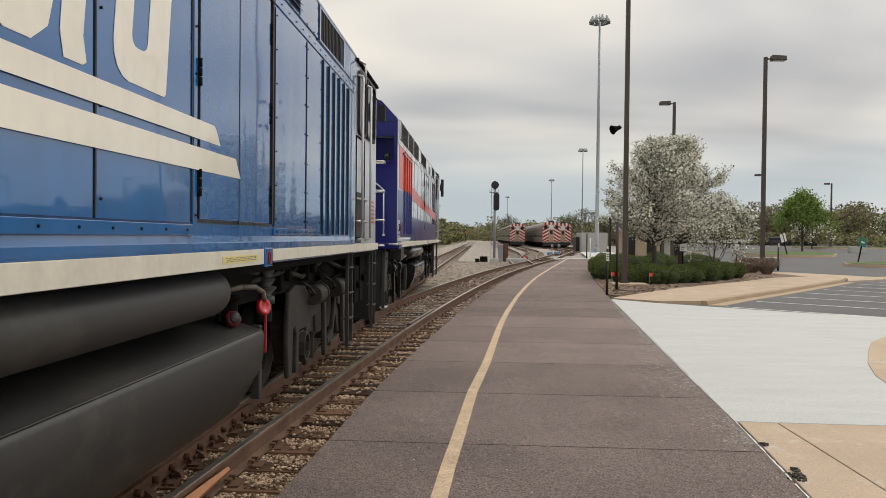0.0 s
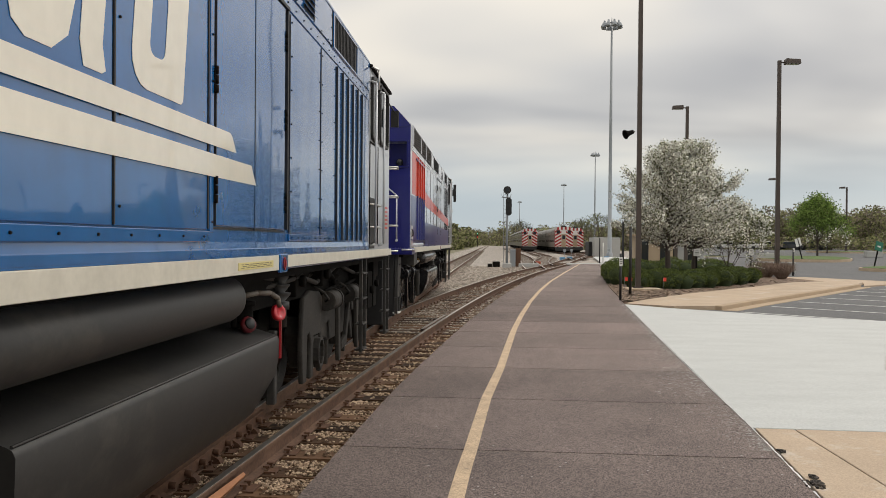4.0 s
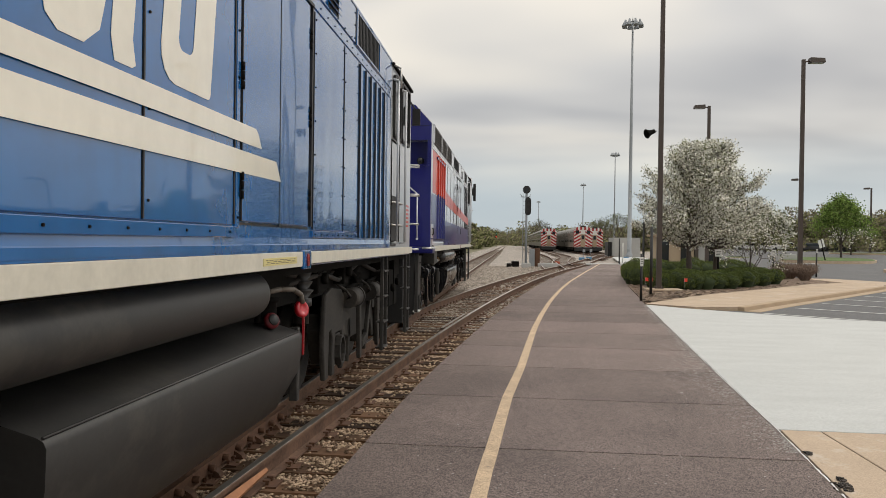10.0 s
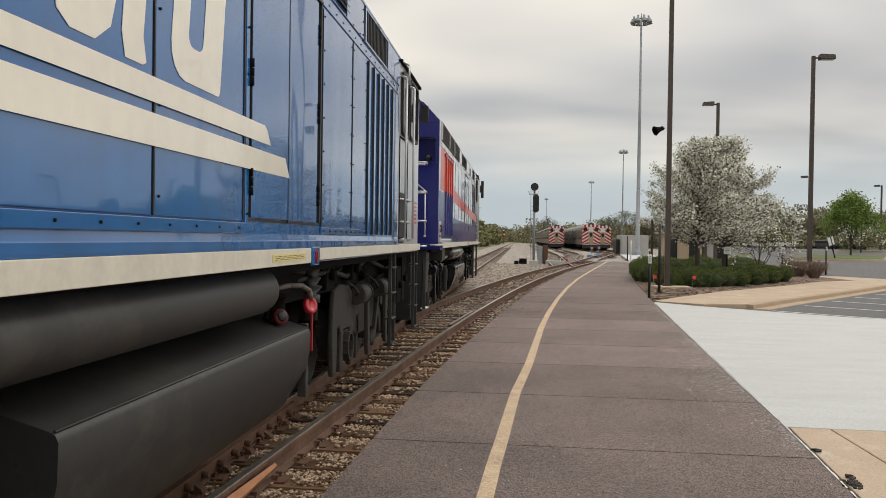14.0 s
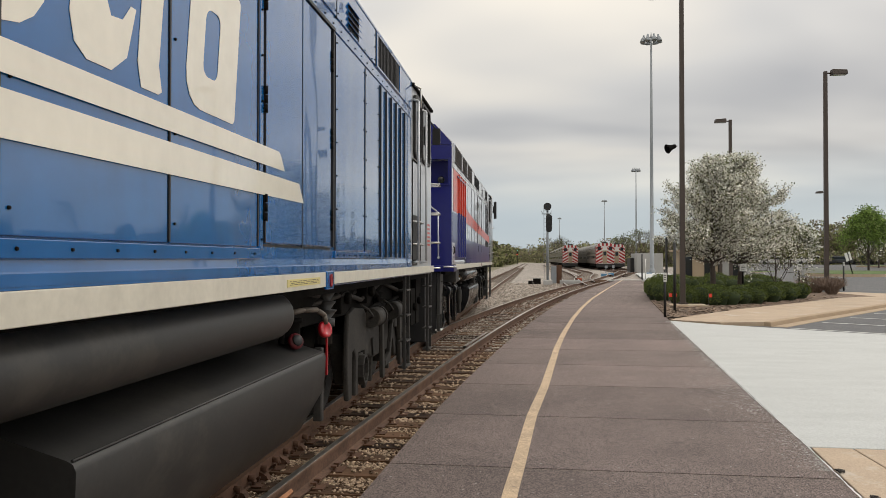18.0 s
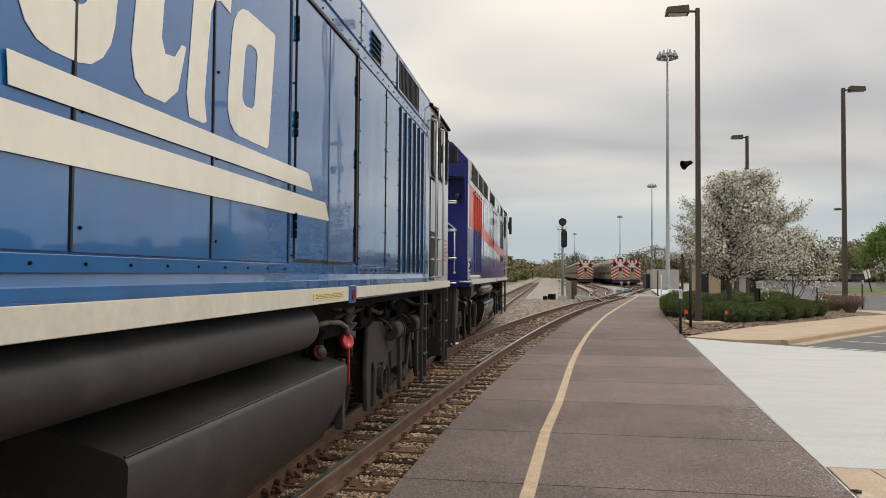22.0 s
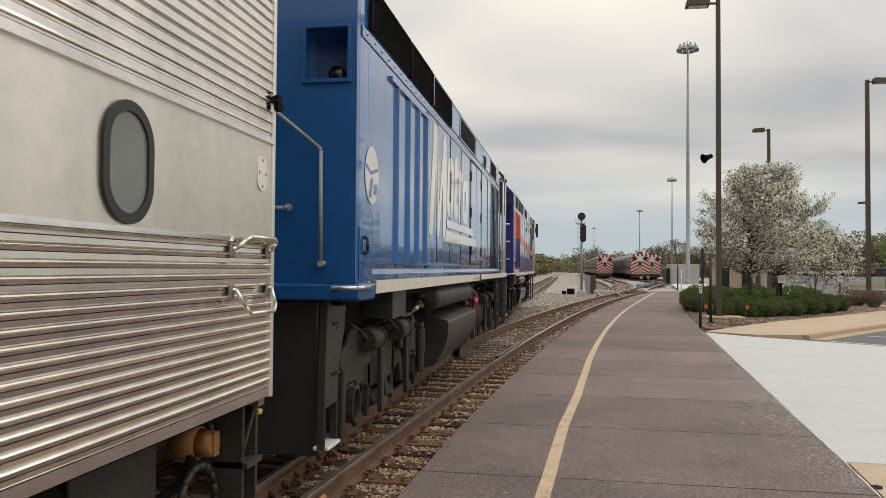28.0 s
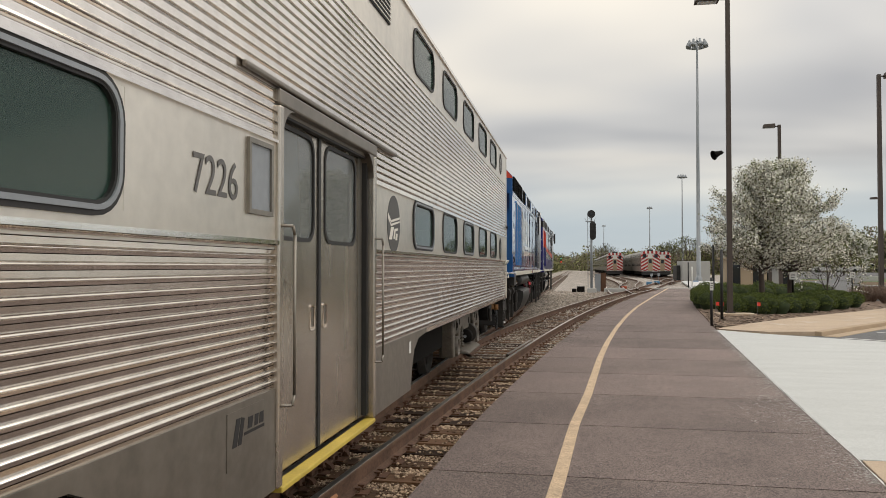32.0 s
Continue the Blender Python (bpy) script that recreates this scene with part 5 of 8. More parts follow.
        m.lathe((1.372, 5.71, 1.115), (0.75, -0.55, 0.35), [(0.0, 0), (0.003, 0.046), (0.012, 0.042), (0.014, 0.0)], 16)
        part("cap_face", m, M["black"], cap)
        m = Mesh()
        m.lathe((1.30, 5.78, 1.08), (0, 0, 1), [(0, 0.10), (0.03, 0.10), (0.04, 0.07), (0.16, 0.07), (0.17, 0.09), (0.20, 0.09), (0.21, 0.0)], 14)
        part("filler_neck", m, M["under"], lo)
        m = Mesh()
        m.lathe((1.475, 6.07, 1.165), (0.86, -0.42, 0.22), [(0, 0), (0, 0.066), (0.012, 0.070), (0.036, 0.070), (0.044, 0.062), (0.044, 0.040), (0.038, 0.036), (0.038, 0.0)], 22)
        vc = part("sight_gauge", m, M["handle_bright"], lo, "bright red vent cap with a hanging red strap")
        m = Mesh()
        m.box(1.505, 1.52, 6.04, 6.062, 0.80, 1.12)
        part("gauge_strap", m, M["handle_red"], vc)
        m = Mesh()
        m.tube([(1.30, 5.45, 1.27), (1.36, 5.55, 1.335), (1.42, 5.72, 1.35), (1.47, 5.90, 1.34), (1.50, 6.02, 1.29), (1.505, 6.05, 1.22)], 0.021, 8)
        part("filler_pipe", m, M["hose"], lo, "grey-brown bent vent pipe")
    # underframe made wide enough to block light between trucks and sill
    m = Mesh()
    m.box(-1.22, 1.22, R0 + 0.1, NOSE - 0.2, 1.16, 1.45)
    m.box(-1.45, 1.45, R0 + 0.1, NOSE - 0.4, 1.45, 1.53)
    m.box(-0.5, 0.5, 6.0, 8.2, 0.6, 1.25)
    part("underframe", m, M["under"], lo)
    for yy in (R0 + 0.05, NOSE - 0.12):
        m = Mesh()
        m.box(-1.30, 1.30, yy - 0.06, yy, 0.28, 1.5)
        part("pilot_plate", m, M["black"], lo, bev=0.02)
    for yy, d in ((R0, -1), (NOSE, 1)):
        m = Mesh()
        m.box(-0.16, 0.16, min(yy, yy + d * 0.55), max(yy, yy + d * 0.55), 0.72, 1.0)
        part("coupler", m, M["under"], lo, bev=0.03)
    m = Mesh()
    m.box(-0.25, 0.25, NOSE - 0.13, NOSE - 0.08, 2.35, 2.75)
    part("headlight", m, M["lamp_glass"], lo)
    for yc in (-0.15, 9.8):
        loco_truck(lo, yc, first)
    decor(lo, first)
    return lo


def flat_shape(name, outline, mat, lo, d=1.6135, label="", hole=None):
    """A thin painted shape on the side facing the platform; outline in (y, z)."""
    m = Mesh()
    if hole:
        m.ring(outline, hole, "x", d, d + 0.0022)
    else:
        m.prism(outline, "x", d, d + 0.0022)
    return part(name, m, mat, lo, label)


def lean(pts, z0, k=0.13):
    return [(y + (z - z0) * k, z) for y, z in pts]


def decor(lo, first):
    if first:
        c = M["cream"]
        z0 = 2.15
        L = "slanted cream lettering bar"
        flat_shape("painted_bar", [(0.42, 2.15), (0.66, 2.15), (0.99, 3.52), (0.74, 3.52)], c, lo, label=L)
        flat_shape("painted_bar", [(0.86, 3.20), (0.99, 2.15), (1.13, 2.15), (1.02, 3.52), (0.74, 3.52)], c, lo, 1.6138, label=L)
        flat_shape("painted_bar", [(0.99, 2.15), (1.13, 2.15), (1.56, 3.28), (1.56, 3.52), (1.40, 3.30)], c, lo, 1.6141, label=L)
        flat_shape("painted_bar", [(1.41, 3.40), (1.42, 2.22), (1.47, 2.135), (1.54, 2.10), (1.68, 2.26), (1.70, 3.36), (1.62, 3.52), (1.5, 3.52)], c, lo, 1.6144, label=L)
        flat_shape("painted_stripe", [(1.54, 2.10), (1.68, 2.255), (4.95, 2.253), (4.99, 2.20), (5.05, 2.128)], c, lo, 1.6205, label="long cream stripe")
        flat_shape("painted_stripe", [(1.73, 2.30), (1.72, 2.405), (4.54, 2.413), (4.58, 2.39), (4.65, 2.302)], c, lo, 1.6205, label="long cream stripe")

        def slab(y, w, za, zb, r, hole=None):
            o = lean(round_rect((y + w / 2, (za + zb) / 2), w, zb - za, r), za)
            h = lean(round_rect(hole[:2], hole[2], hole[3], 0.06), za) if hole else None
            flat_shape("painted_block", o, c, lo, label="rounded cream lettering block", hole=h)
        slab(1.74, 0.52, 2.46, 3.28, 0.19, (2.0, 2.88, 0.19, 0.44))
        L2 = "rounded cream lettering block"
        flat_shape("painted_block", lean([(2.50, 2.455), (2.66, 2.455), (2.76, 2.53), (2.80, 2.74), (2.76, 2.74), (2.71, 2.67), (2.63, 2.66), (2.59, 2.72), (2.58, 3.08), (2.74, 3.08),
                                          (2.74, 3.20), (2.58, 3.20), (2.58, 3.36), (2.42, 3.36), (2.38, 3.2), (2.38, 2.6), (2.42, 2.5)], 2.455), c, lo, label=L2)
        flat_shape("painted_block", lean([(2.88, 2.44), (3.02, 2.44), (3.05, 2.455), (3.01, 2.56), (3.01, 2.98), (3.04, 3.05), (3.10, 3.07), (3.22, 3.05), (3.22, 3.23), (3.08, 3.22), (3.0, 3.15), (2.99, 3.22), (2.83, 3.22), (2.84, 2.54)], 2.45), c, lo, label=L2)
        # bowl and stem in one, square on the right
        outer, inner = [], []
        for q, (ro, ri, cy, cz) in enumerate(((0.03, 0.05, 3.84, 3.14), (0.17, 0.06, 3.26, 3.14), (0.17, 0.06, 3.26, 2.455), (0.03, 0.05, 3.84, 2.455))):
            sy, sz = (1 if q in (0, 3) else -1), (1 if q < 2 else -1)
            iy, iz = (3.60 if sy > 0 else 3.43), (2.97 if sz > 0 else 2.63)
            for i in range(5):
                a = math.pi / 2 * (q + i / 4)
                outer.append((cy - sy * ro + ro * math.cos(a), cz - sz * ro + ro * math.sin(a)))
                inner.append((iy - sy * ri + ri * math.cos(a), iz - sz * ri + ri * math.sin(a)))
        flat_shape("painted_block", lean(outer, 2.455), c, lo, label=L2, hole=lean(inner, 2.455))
        # round emblem
        flat_shape("emblem", [(-2.17 + 0.22 * math.cos(a), 2.52 + 0.24 * math.sin(a)) for a in [i * math.pi / 16 for i in range(32)]], M["sign_white"], lo, 1.6035, "white round emblem")
        for q in ([(-2.36, 2.60), (-2.22, 2.55), (-1.98, 2.60), (-1.98, 2.575), (-2.22, 2.52), (-2.36, 2.57)],
                  [(-2.22, 2.49), (-2.14, 2.50), (-2.20, 2.33), (-2.28, 2.33)], [(-2.12, 2.45), (-2.0, 2.46), (-2.02, 2.37), (-2.12, 2.36)]):
            flat_shape("emblem_bar", q, M["blue_dark"], lo, 1.606)
    else:
        # red ribbed field over navy, and a red band that rises along the side
        flat_shape("painted_field", [(-2.3, 2.72), (0.3, 2.72), (0.3, 3.58), (-2.3, 3.58)], M["red"], lo, 1.602, "red field on the ribbed panels")
        flat_shape("painted_field", [(-2.5, 1.67), (0.3, 1.67), (0.3, 2.69), (-2.5, 2.69)], M["navy"], lo, 1.602, "navy field on the ribbed panels")
        for y in (-1.25, -0.72, -0.22, 0.26):
            m = Mesh()
            m.box(1.6, 1.634, y - 0.03, y + 0.03, 2.74, 3.56)
            part("rib_cover", m, M["red"], lo)
        flat_shape("painted_band", [(0.35, 2.62), (4.2, 2.5), (4.2, 2.74), (0.35, 2.95)], M["red"], lo, 1.6145, "red diagonal band")
        flat_shape("painted_band", [(4.3, 2.5), (9.7, 2.32), (9.7, 2.56), (4.3, 2.74)], M["red"], lo, 1.6215, "red diagonal band")
        # navy paint at the sill; its upper part paints in the side's bluish reflection
        flat_shape("painted_band", [(0.3, 1.66), (9.7, 1.66), (9.7, 2.16), (0.3, 2.22)], M["navy"], lo, 1.623, "navy band over the sill, bluish reflection painted in")
        m = Mesh()
        m.box(1.70, 1.80, 11.6, 11.68, 3.3, 3.95)
        part("mirror", m, M["black"], lo, "tall black cab mirror")


LOCO_1 = locomotive(0.0, "blue diesel locomotive with cream lettering, grimy underframe", "blue")
LOCO_2 = locomotive(17.45, "white and navy diesel locomotive with red bands, leading", "white")

# ---------- gallery coach ----------
def corrugated(mb, y0, y1, z0, z1, pitch, side, slant=0.0, gap=0.13, x=1.6):
    """Fluted sheet: a round bead and a slightly dished trough per pitch."""
    n = max(1, round((z1 - z0) / pitch))
    p = (z1 - z0) / n
    prof = []
    for i in range(n):
        b = z0 + i * p
        prof += [(x - slant, b + 0.01 * p), (x - slant * 0.3, b + (0.64 - gap) * p), (x - 0.010, b + (0.655 - gap) * p), (x - 0.003, b + (0.70 - gap) * p), (x, b + 0.70 * p), (x + 0.0062, b + 0.73 * p), (x + 0.0088, b + 0.77 * p),
                 (x + 0.0094, b + 0.81 * p), (x + 0.0086, b + 0.855 * p), (x + 0.0062, b + 0.91 * p), (x + 0.0018, b + 0.985 * p)]
    prof.append((x, z1))
    v = [(side * a, y, b) for y in (y0, y1) for a, b in prof]
    k = len(prof)
    f = [(i, i + 1, k + i + 1, k + i) for i in range(k - 1)]
    mb.add(v, f, False)


WIN_Y = [-2.74, -4.42, -6.16, -7.86, -9.56, -15.58, -17.26, -18.95, -20.63, -22.30]
WIN_BRIGHT = (2, 4, 5)


def car_truck(parent, yc):
    mt = M["cartruck"]
    base = 1.22
    for s in (1, -1):
        def along(mb, pts, x0, x1):
            mb.prism([(yc + a, b) for a, b in pts], "x", s * x0, s * x1)
        # one deep cast frame: rounded horn over each axle, waist with a sunk middle
        m = Mesh()
        half = [(1.60, 0.52), (1.63, 0.72), (1.56, 0.90), (1.40, 0.985), (1.10, 0.985), (0.86, 0.93), (0.62, 0.96), (0.0, 0.96)]
        low = [(0.0, 0.66), (0.46, 0.66), (0.62, 0.74), (0.78, 0.72), (0.86, 0.52), (0.90, 0.30), (1.02, 0.30), (1.03, 0.58), (1.10, 0.66), (1.34, 0.66), (1.41, 0.58), (1.42, 0.30), (1.54, 0.30)]
        pts = low + half + [(-y, z) for y, z in reversed(half[:-1])] + [(-y, z) for y, z in reversed(low[1:])]
        along(m, pts, 1.06, 1.27)
        fr = part("side_frame", m, mt, parent, "dusty tan-grey cast side frame", bev=0.03)
        for y in (-1.52, -0.95, 0.95, 1.52, 0.1):
            m = Mesh()
            m.prism(round_rect((yc + y, 0.84 if abs(y) > 0.5 else 0.80), 0.07 if abs(y) > 0.5 else 0.11, 0.11, 0.035), "x", s * 1.271, s * 1.274)
            part("casting_pocket", m, M["under"], fr)
        for dy in (-base, base):
            j = Mesh()
            j.box(min(s * 1.0, s * 1.20), max(s * 1.0, s * 1.20), yc + dy - 0.15, yc + dy + 0.15, 0.28, 0.64)
            jb = part("journal_box", j, mt, parent, bev=0.02)
            j = Mesh()
            j.lathe((s * 1.20, yc + dy, 0.46), (s, 0, 0), [(0, 0.175), (0.09, 0.165), (0.105, 0.150), (0.10, 0.125), (0.05, 0.118)], 18)
            part("cover_ring", j, mt, jb, "cast ring of the axle cover")
            j = Mesh()
            j.cyl((s * 1.20, yc + dy, 0.46), (s * 1.255, yc + dy, 0.46), 0.12, n=18)
            part("axle_cover", j, M["truck"], jb)
            for k in range(6):
                a = k * math.pi / 3
                q = Mesh()
                q.cyl((s * 1.252, yc + dy + 0.085 * math.cos(a), 0.46 + 0.085 * math.sin(a)), (s * 1.268, yc + dy + 0.085 * math.cos(a), 0.46 + 0.085 * math.sin(a)), 0.015, n=6)
                part("bolt", q, M["under"], jb)
            q = Mesh()
            q.prism(round_rect((yc + dy, 0.80), 0.20, 0.12, 0.06), "x", s * 1.2705, s * 1.2735)
            sl = part("horn_slot", q, M["under"], fr)
            for u, v in ((0, 0.062), (0, -0.062)):
                q = Mesh()
                q.prism(round_rect((yc + dy + u, 0.80 + v), 0.22, 0.024, 0.012), "x", s * 1.27, s * 1.288)
                part("slot_lip", q, mt, sl)
            WHEELS.append((wheel(parent, s * 0.735, yc + dy, 0.457), s * 0.735, yc + dy, 0.457))
        # brake shaft: dark hub at one end, drum at the other
        h = Mesh()
        h.lathe((s * 1.30, yc - 0.52, 0.56), (0, 1, 0), [(0, 0), (0, 0.06), (0.02, 0.105), (0.05, 0.115), (0.18, 0.115), (0.20, 0.06), (0.24, 0.0)], 20)
        hb = part("brake_hub", h, M["under"], parent, "greasy black brake hub")
        h = Mesh()
        h.cyl((s * 1.30, yc - 0.545, 0.56), (s * 1.30, yc - 0.515, 0.56), 0.028, n=10)
        part("hub_pin", h, M["galv"], hb)
        h = Mesh()
        h.cyl((s * 1.28, yc - 0.29, 0.56), (s * 1.24, yc + 0.18, 0.56), 0.05, n=12)
        part("brake_shaft", h, M["plate"], parent, "rust-pink brake shaft")
        h = Mesh()
        h.cyl((s * 1.24, yc + 0.16, 0.56), (s * 1.24, yc + 0.34, 0.56), 0.17, n=22)
        part("brake_drum", h, M["truck"], parent, bev=0.01)
        h = Mesh()
        h.cyl((s * 1.29, yc + 0.42, 0.40), (s * 1.29, yc + 0.42, 0.72), 0.05, n=14)
        h.cyl((s * 1.29, yc + 0.42, 0.72), (s * 1.29, yc + 0.42, 0.92), 0.034, n=12)
        part("damper", h, mt, parent, "dusty damper tube")
        for sg in (1, -1):
            h = Mesh()
            n = 48
            h.tube([(s * (1.2 + 0.075 * math.cos(i * 0.78)), yc + sg * 0.60 + 0.075 * math.sin(i * 0.78), 0.40 + 0.34 * i / n) for i in range(n + 1)], 0.02, 6)
            part("coil_spring", h, mt, parent, "dusty coil spring")
        m = Mesh()
        m.hexa([(s * a, yc + b, c) for a, b, c in ((1.08, -0.80, 0.30), (1.40, -0.74, 0.27), (1.08, 0.80, 0.30), (1.40, 0.74, 0.27), (1.08, -0.80, 0.42), (1.40, -0.74, 0.31), (1.08, 0.80, 0.42), (1.40, 0.74, 0.31))])
        part("spring_plank", m, mt, parent, bev=0.015)
    m = Mesh()
    m.box(-0.98, 0.98, yc - 0.42, yc + 0.42, 0.34, 1.0)
    m.box(-0.66, 0.66, yc - 1.7, yc + 1.7, 0.62, 1.0)
    for dy in (-base, base):
        m.cyl((-0.75, yc + dy, 0.457), (0.75, yc + dy, 0.457), 0.08, n=12)
    part("bolster", m, M["under"], parent)


def coach():
    co = thing("gallery_coach", pose(XC, -4.3, 0), "fluted stainless steel bilevel passenger coach with tinted windows", "railway carriage")
    E0, E1 = 0.0, -25.6
    D0, D1 = -13.54, -11.65          # door opening
    for s in (1, -1):
        def sb(mb, d0, d1, y0, y1, z0, z1):
            mb.box(min(s * (1.6 + d0), s * (1.6 + d1)), max(s * (1.6 + d0), s * (1.6 + d1)), y0, y1, z0, z1)
        for y0, y1 in ((D1 + 0.06, E0 - 0.03), (E1 + 0.03, D0 - 0.06)):
            m = Mesh()
            corrugated(m, y0, y1, 1.10, 1.875, 0.0517, s, 0.0055, 0.21)
            part("lower_fluting", m, M["stainless_low"], co, "fluted stainless side sheet")
            m = Mesh()
            sb(m, -0.05, 0.002, y0, y1, 1.05, 1.098)
            part("side_sill", m, M["stainless_low"], co)
            m = Mesh()
            sb(m, -0.04, 0.022, y0, y1, 1.875, 1.897)
            sb(m, -0.04, 0.018, y0, y1, 2.425, 2.44)
            part("belt_moulding", m, M["stainless"], co)
            # belt sheet with window openings
            cuts = sorted(w for w in WIN_Y if y0 < w < y1)
            edges = [y0] + [e for w in cuts for e in (w - 0.57, w + 0.57)] + [y1]
            for a, b in zip(edges[::2], edges[1::2]):
                m = Mesh()
                sb(m, -0.05, 0.0, a, b, 1.85, 2.43)
                part("belt_panel", m, M["belt"], co, "plain stainless belt panel")
            for w in cuts:
                for za, zb in ((1.85, 1.955), (2.405, 2.43)):
                    m = Mesh()
                    sb(m, -0.05, 0.0, w - 0.57, w + 0.57, za, zb)
                    part("belt_rail", m, M["belt"], co)
            m = Mesh()
            corrugated(m, y0, y1, 2.44, 2.721, 0.0562, s, 0.0)
            part("upper_fluting", m, M["stainless"], co, "fluted stainless side sheet")
            m = Mesh()
            sb(m, -0.05, -0.026, y0, y1, 1.084, 1.86)
            sb(m, -0.05, -0.026, y0, y1, 2.42, 3.63)
            part("side_backing", m, M["skirt"], co)
        m = Mesh()
        corrugated(m, E1 + 0.03, E0 - 0.03, 2.721, 3.62, 0.0562, s, 0.0)
        part("upper_fluting", m, M["stainless"], co)
        m = Mesh()
        sb(m, -0.05, -0.026, D0 - 0.06, D1 + 0.06, 2.62, 3.63)
        part("side_backing", m, M["skirt"], co)
        # letterboard with upper windows
        ups = WIN_Y
        edges = [E1 + 0.03] + [e for w in sorted(ups) for e in (w - 0.57, w + 0.57)] + [E0 - 0.03]
        for a, b in zip(edges[::2], edges[1::2]):
            m = Mesh()
            sb(m, -0.05, 0.0, a, b, 3.62, 4.26)
            part("upper_panel", m, M["belt"], co, "plain stainless upper panel")
        for w in ups:
            for za, zb in ((3.62, 3.74), (4.16, 4.26)):
                m = Mesh()
                sb(m, -0.05, 0.0, w - 0.57, w + 0.57, za, zb)
                part("upper_rail", m, M["belt"], co)
        m = Mesh()
        sb(m, -0.03, 0.02, E1, E0, 4.26, 4.30)
        for i in range(3):
            sb(m, -0.10 - 0.10 * i, -0.05 - 0.10 * i, E1, E0, 4.335 + 0.045 * i, 4.35 + 0.05 * i)
        part("gutter", m, M["stainless"], co)
        m = Mesh()
        sb(m, 0.001, 0.012, -12.6, -11.1, 3.86, 4.2)
        gv = part("vent_grille", m, M["screen"], co, "dark mesh vent grille")
        for i in range(8):
            m = Mesh()
            sb(m, 0.012, 0.02, -12.6, -11.1, 3.875 + i * 0.042, 3.885 + i * 0.042)
            part("grille_bar", m, M["belt"], gv)
        # windows
        for k, w in enumerate(WIN_Y):
            for zc, hh, bright in ((2.18, 0.475, k in WIN_BRIGHT), (3.95, 0.45, False)):
                ww = 1.085
                m = Mesh()
                m.ring(round_rect((w, zc), ww + 0.035, hh + 0.03, 0.165, 6), round_rect((w, zc), ww - 0.02, hh - 0.022, 0.14, 6), "x", s * 1.588, s * 1.612)
                wf = part("window_frame", m, M["rubber"], co, "black rubber window seal")
                if bright:
                    m = Mesh()
                    m.ring(round_rect((w, zc), ww - 0.006, hh - 0.008, 0.145, 6), round_rect((w, zc), ww - 0.045, hh - 0.046, 0.125, 6), "x", s * 1.60, s * 1.618)
                    part("window_bezel", m, M["galv"], wf, "bright aluminium bezel")
                    m = Mesh()
                    m.ring(round_rect((w, zc), ww - 0.04, hh - 0.042, 0.128, 6), round_rect((w, zc), ww - 0.072, hh - 0.072, 0.11, 6), "x", s * 1.585, s * 1.610)
                    part("inner_seal", m, M["rubber"], wf)
                m = Mesh()
                m.ring(round_rect((w, zc), 1.145, 0.49, 0.001, 6), round_rect((w, zc), ww + 0.012, hh + 0.012, 0.155, 6), "x", s * 1.56, s * 1.5985)
                part("window_surround", m, M["belt"], wf)
                m = Mesh()
                m.prism(round_rect((w, zc), ww, hh, 0.14, 6), "x", s * 1.586, s * 1.594)
                part("pane", m, M["glass"], wf)
        for yo, zc, hh in ((-1.42, 2.135, 0.42), (-1.35, 3.95, 0.40), (-24.1, 2.135, 0.42)):
            m = Mesh()
            m.ring(round_rect((yo, zc), 0.33, hh + 0.04, 0.165, 8), round_rect((yo, zc), 0.255, hh - 0.04, 0.127, 8), "x", s * 1.598, s * 1.614)
            wf = part("oval_window", m, M["rubber"], co, "oval end window")
            m = Mesh()
            m.prism(round_rect((yo, zc), 0.27, hh - 0.02, 0.135, 8), "x", s * 1.60, s * 1.605)
            part("pane", m, M["glass_door"], wf)
        # doors: jambs, two leaves set back, windows
        for ya in (D0 - 0.07, D1):
            m = Mesh()
            sb(m, -0.16, 0.024, ya, ya + 0.07, 0.56, 2.638)
            part("door_jamb", m, M["door_steel"], co, bev=0.012)
        m = Mesh()
        sb(m, -0.07, -0.03, D1 - 0.045, D1 - 0.001, 0.59, 2.63)
        sb(m, -0.07, -0.03, D0 + 0.001, D1 - 0.046, 2.605, 2.637)
        part("door_gasket", m, M["rubber"], co, "black rubber door gasket")
        m = Mesh()
        sb(m, -0.16, 0.024, D0 - 0.07, D1 + 0.07, 2.64, 2.73)
        part("door_header", m, M["door_frame"], co, "dark brown-grey door header", bev=0.012)
        mid = -12.70
        for y0, y1 in ((D0 + 0.01, mid - 0.025), (mid + 0.025, D1 - 0.14)):
            m = Mesh()
            wc = ((y0 + y1) / 2 + 0.01, 2.25)
            ww, hh = (y1 - y0) - 0.17, 0.66
            for a, b, c, d in ((y0, wc[0] - ww / 2, 0.58, 2.63), (wc[0] + ww / 2, y1, 0.58, 2.63), (wc[0] - ww / 2, wc[0] + ww / 2, 0.58, wc[1] - hh / 2), (wc[0] - ww / 2, wc[0] + ww / 2, wc[1] + hh / 2, 2.63)):
                sb(m, -0.11, -0.075, a, b, c, d)
            leaf = part("door_leaf", m, M["door_steel"], co, "plain stainless sliding door leaf")
            m = Mesh()
            m.ring(round_rect(wc, ww + 0.02, hh + 0.02, 0.12, 6), round_rect(wc, ww - 0.03, hh - 0.03, 0.10, 6), "x", s * 1.515, s * 1.532)
            part("window_seal", m, M["rubber"], leaf)
            m = Mesh()
            m.ring(round_rect(wc, ww + 0.004, hh + 0.004, 0.001, 6), round_rect(wc, ww, hh, 0.115, 6), "x", s * 1.495, s * 1.5245)
            part("window_surround", m, M["door_steel"], leaf)
            m = Mesh()
            m.prism(round_rect(wc, ww, hh, 0.11, 6), "x", s * 1.512, s * 1.518)
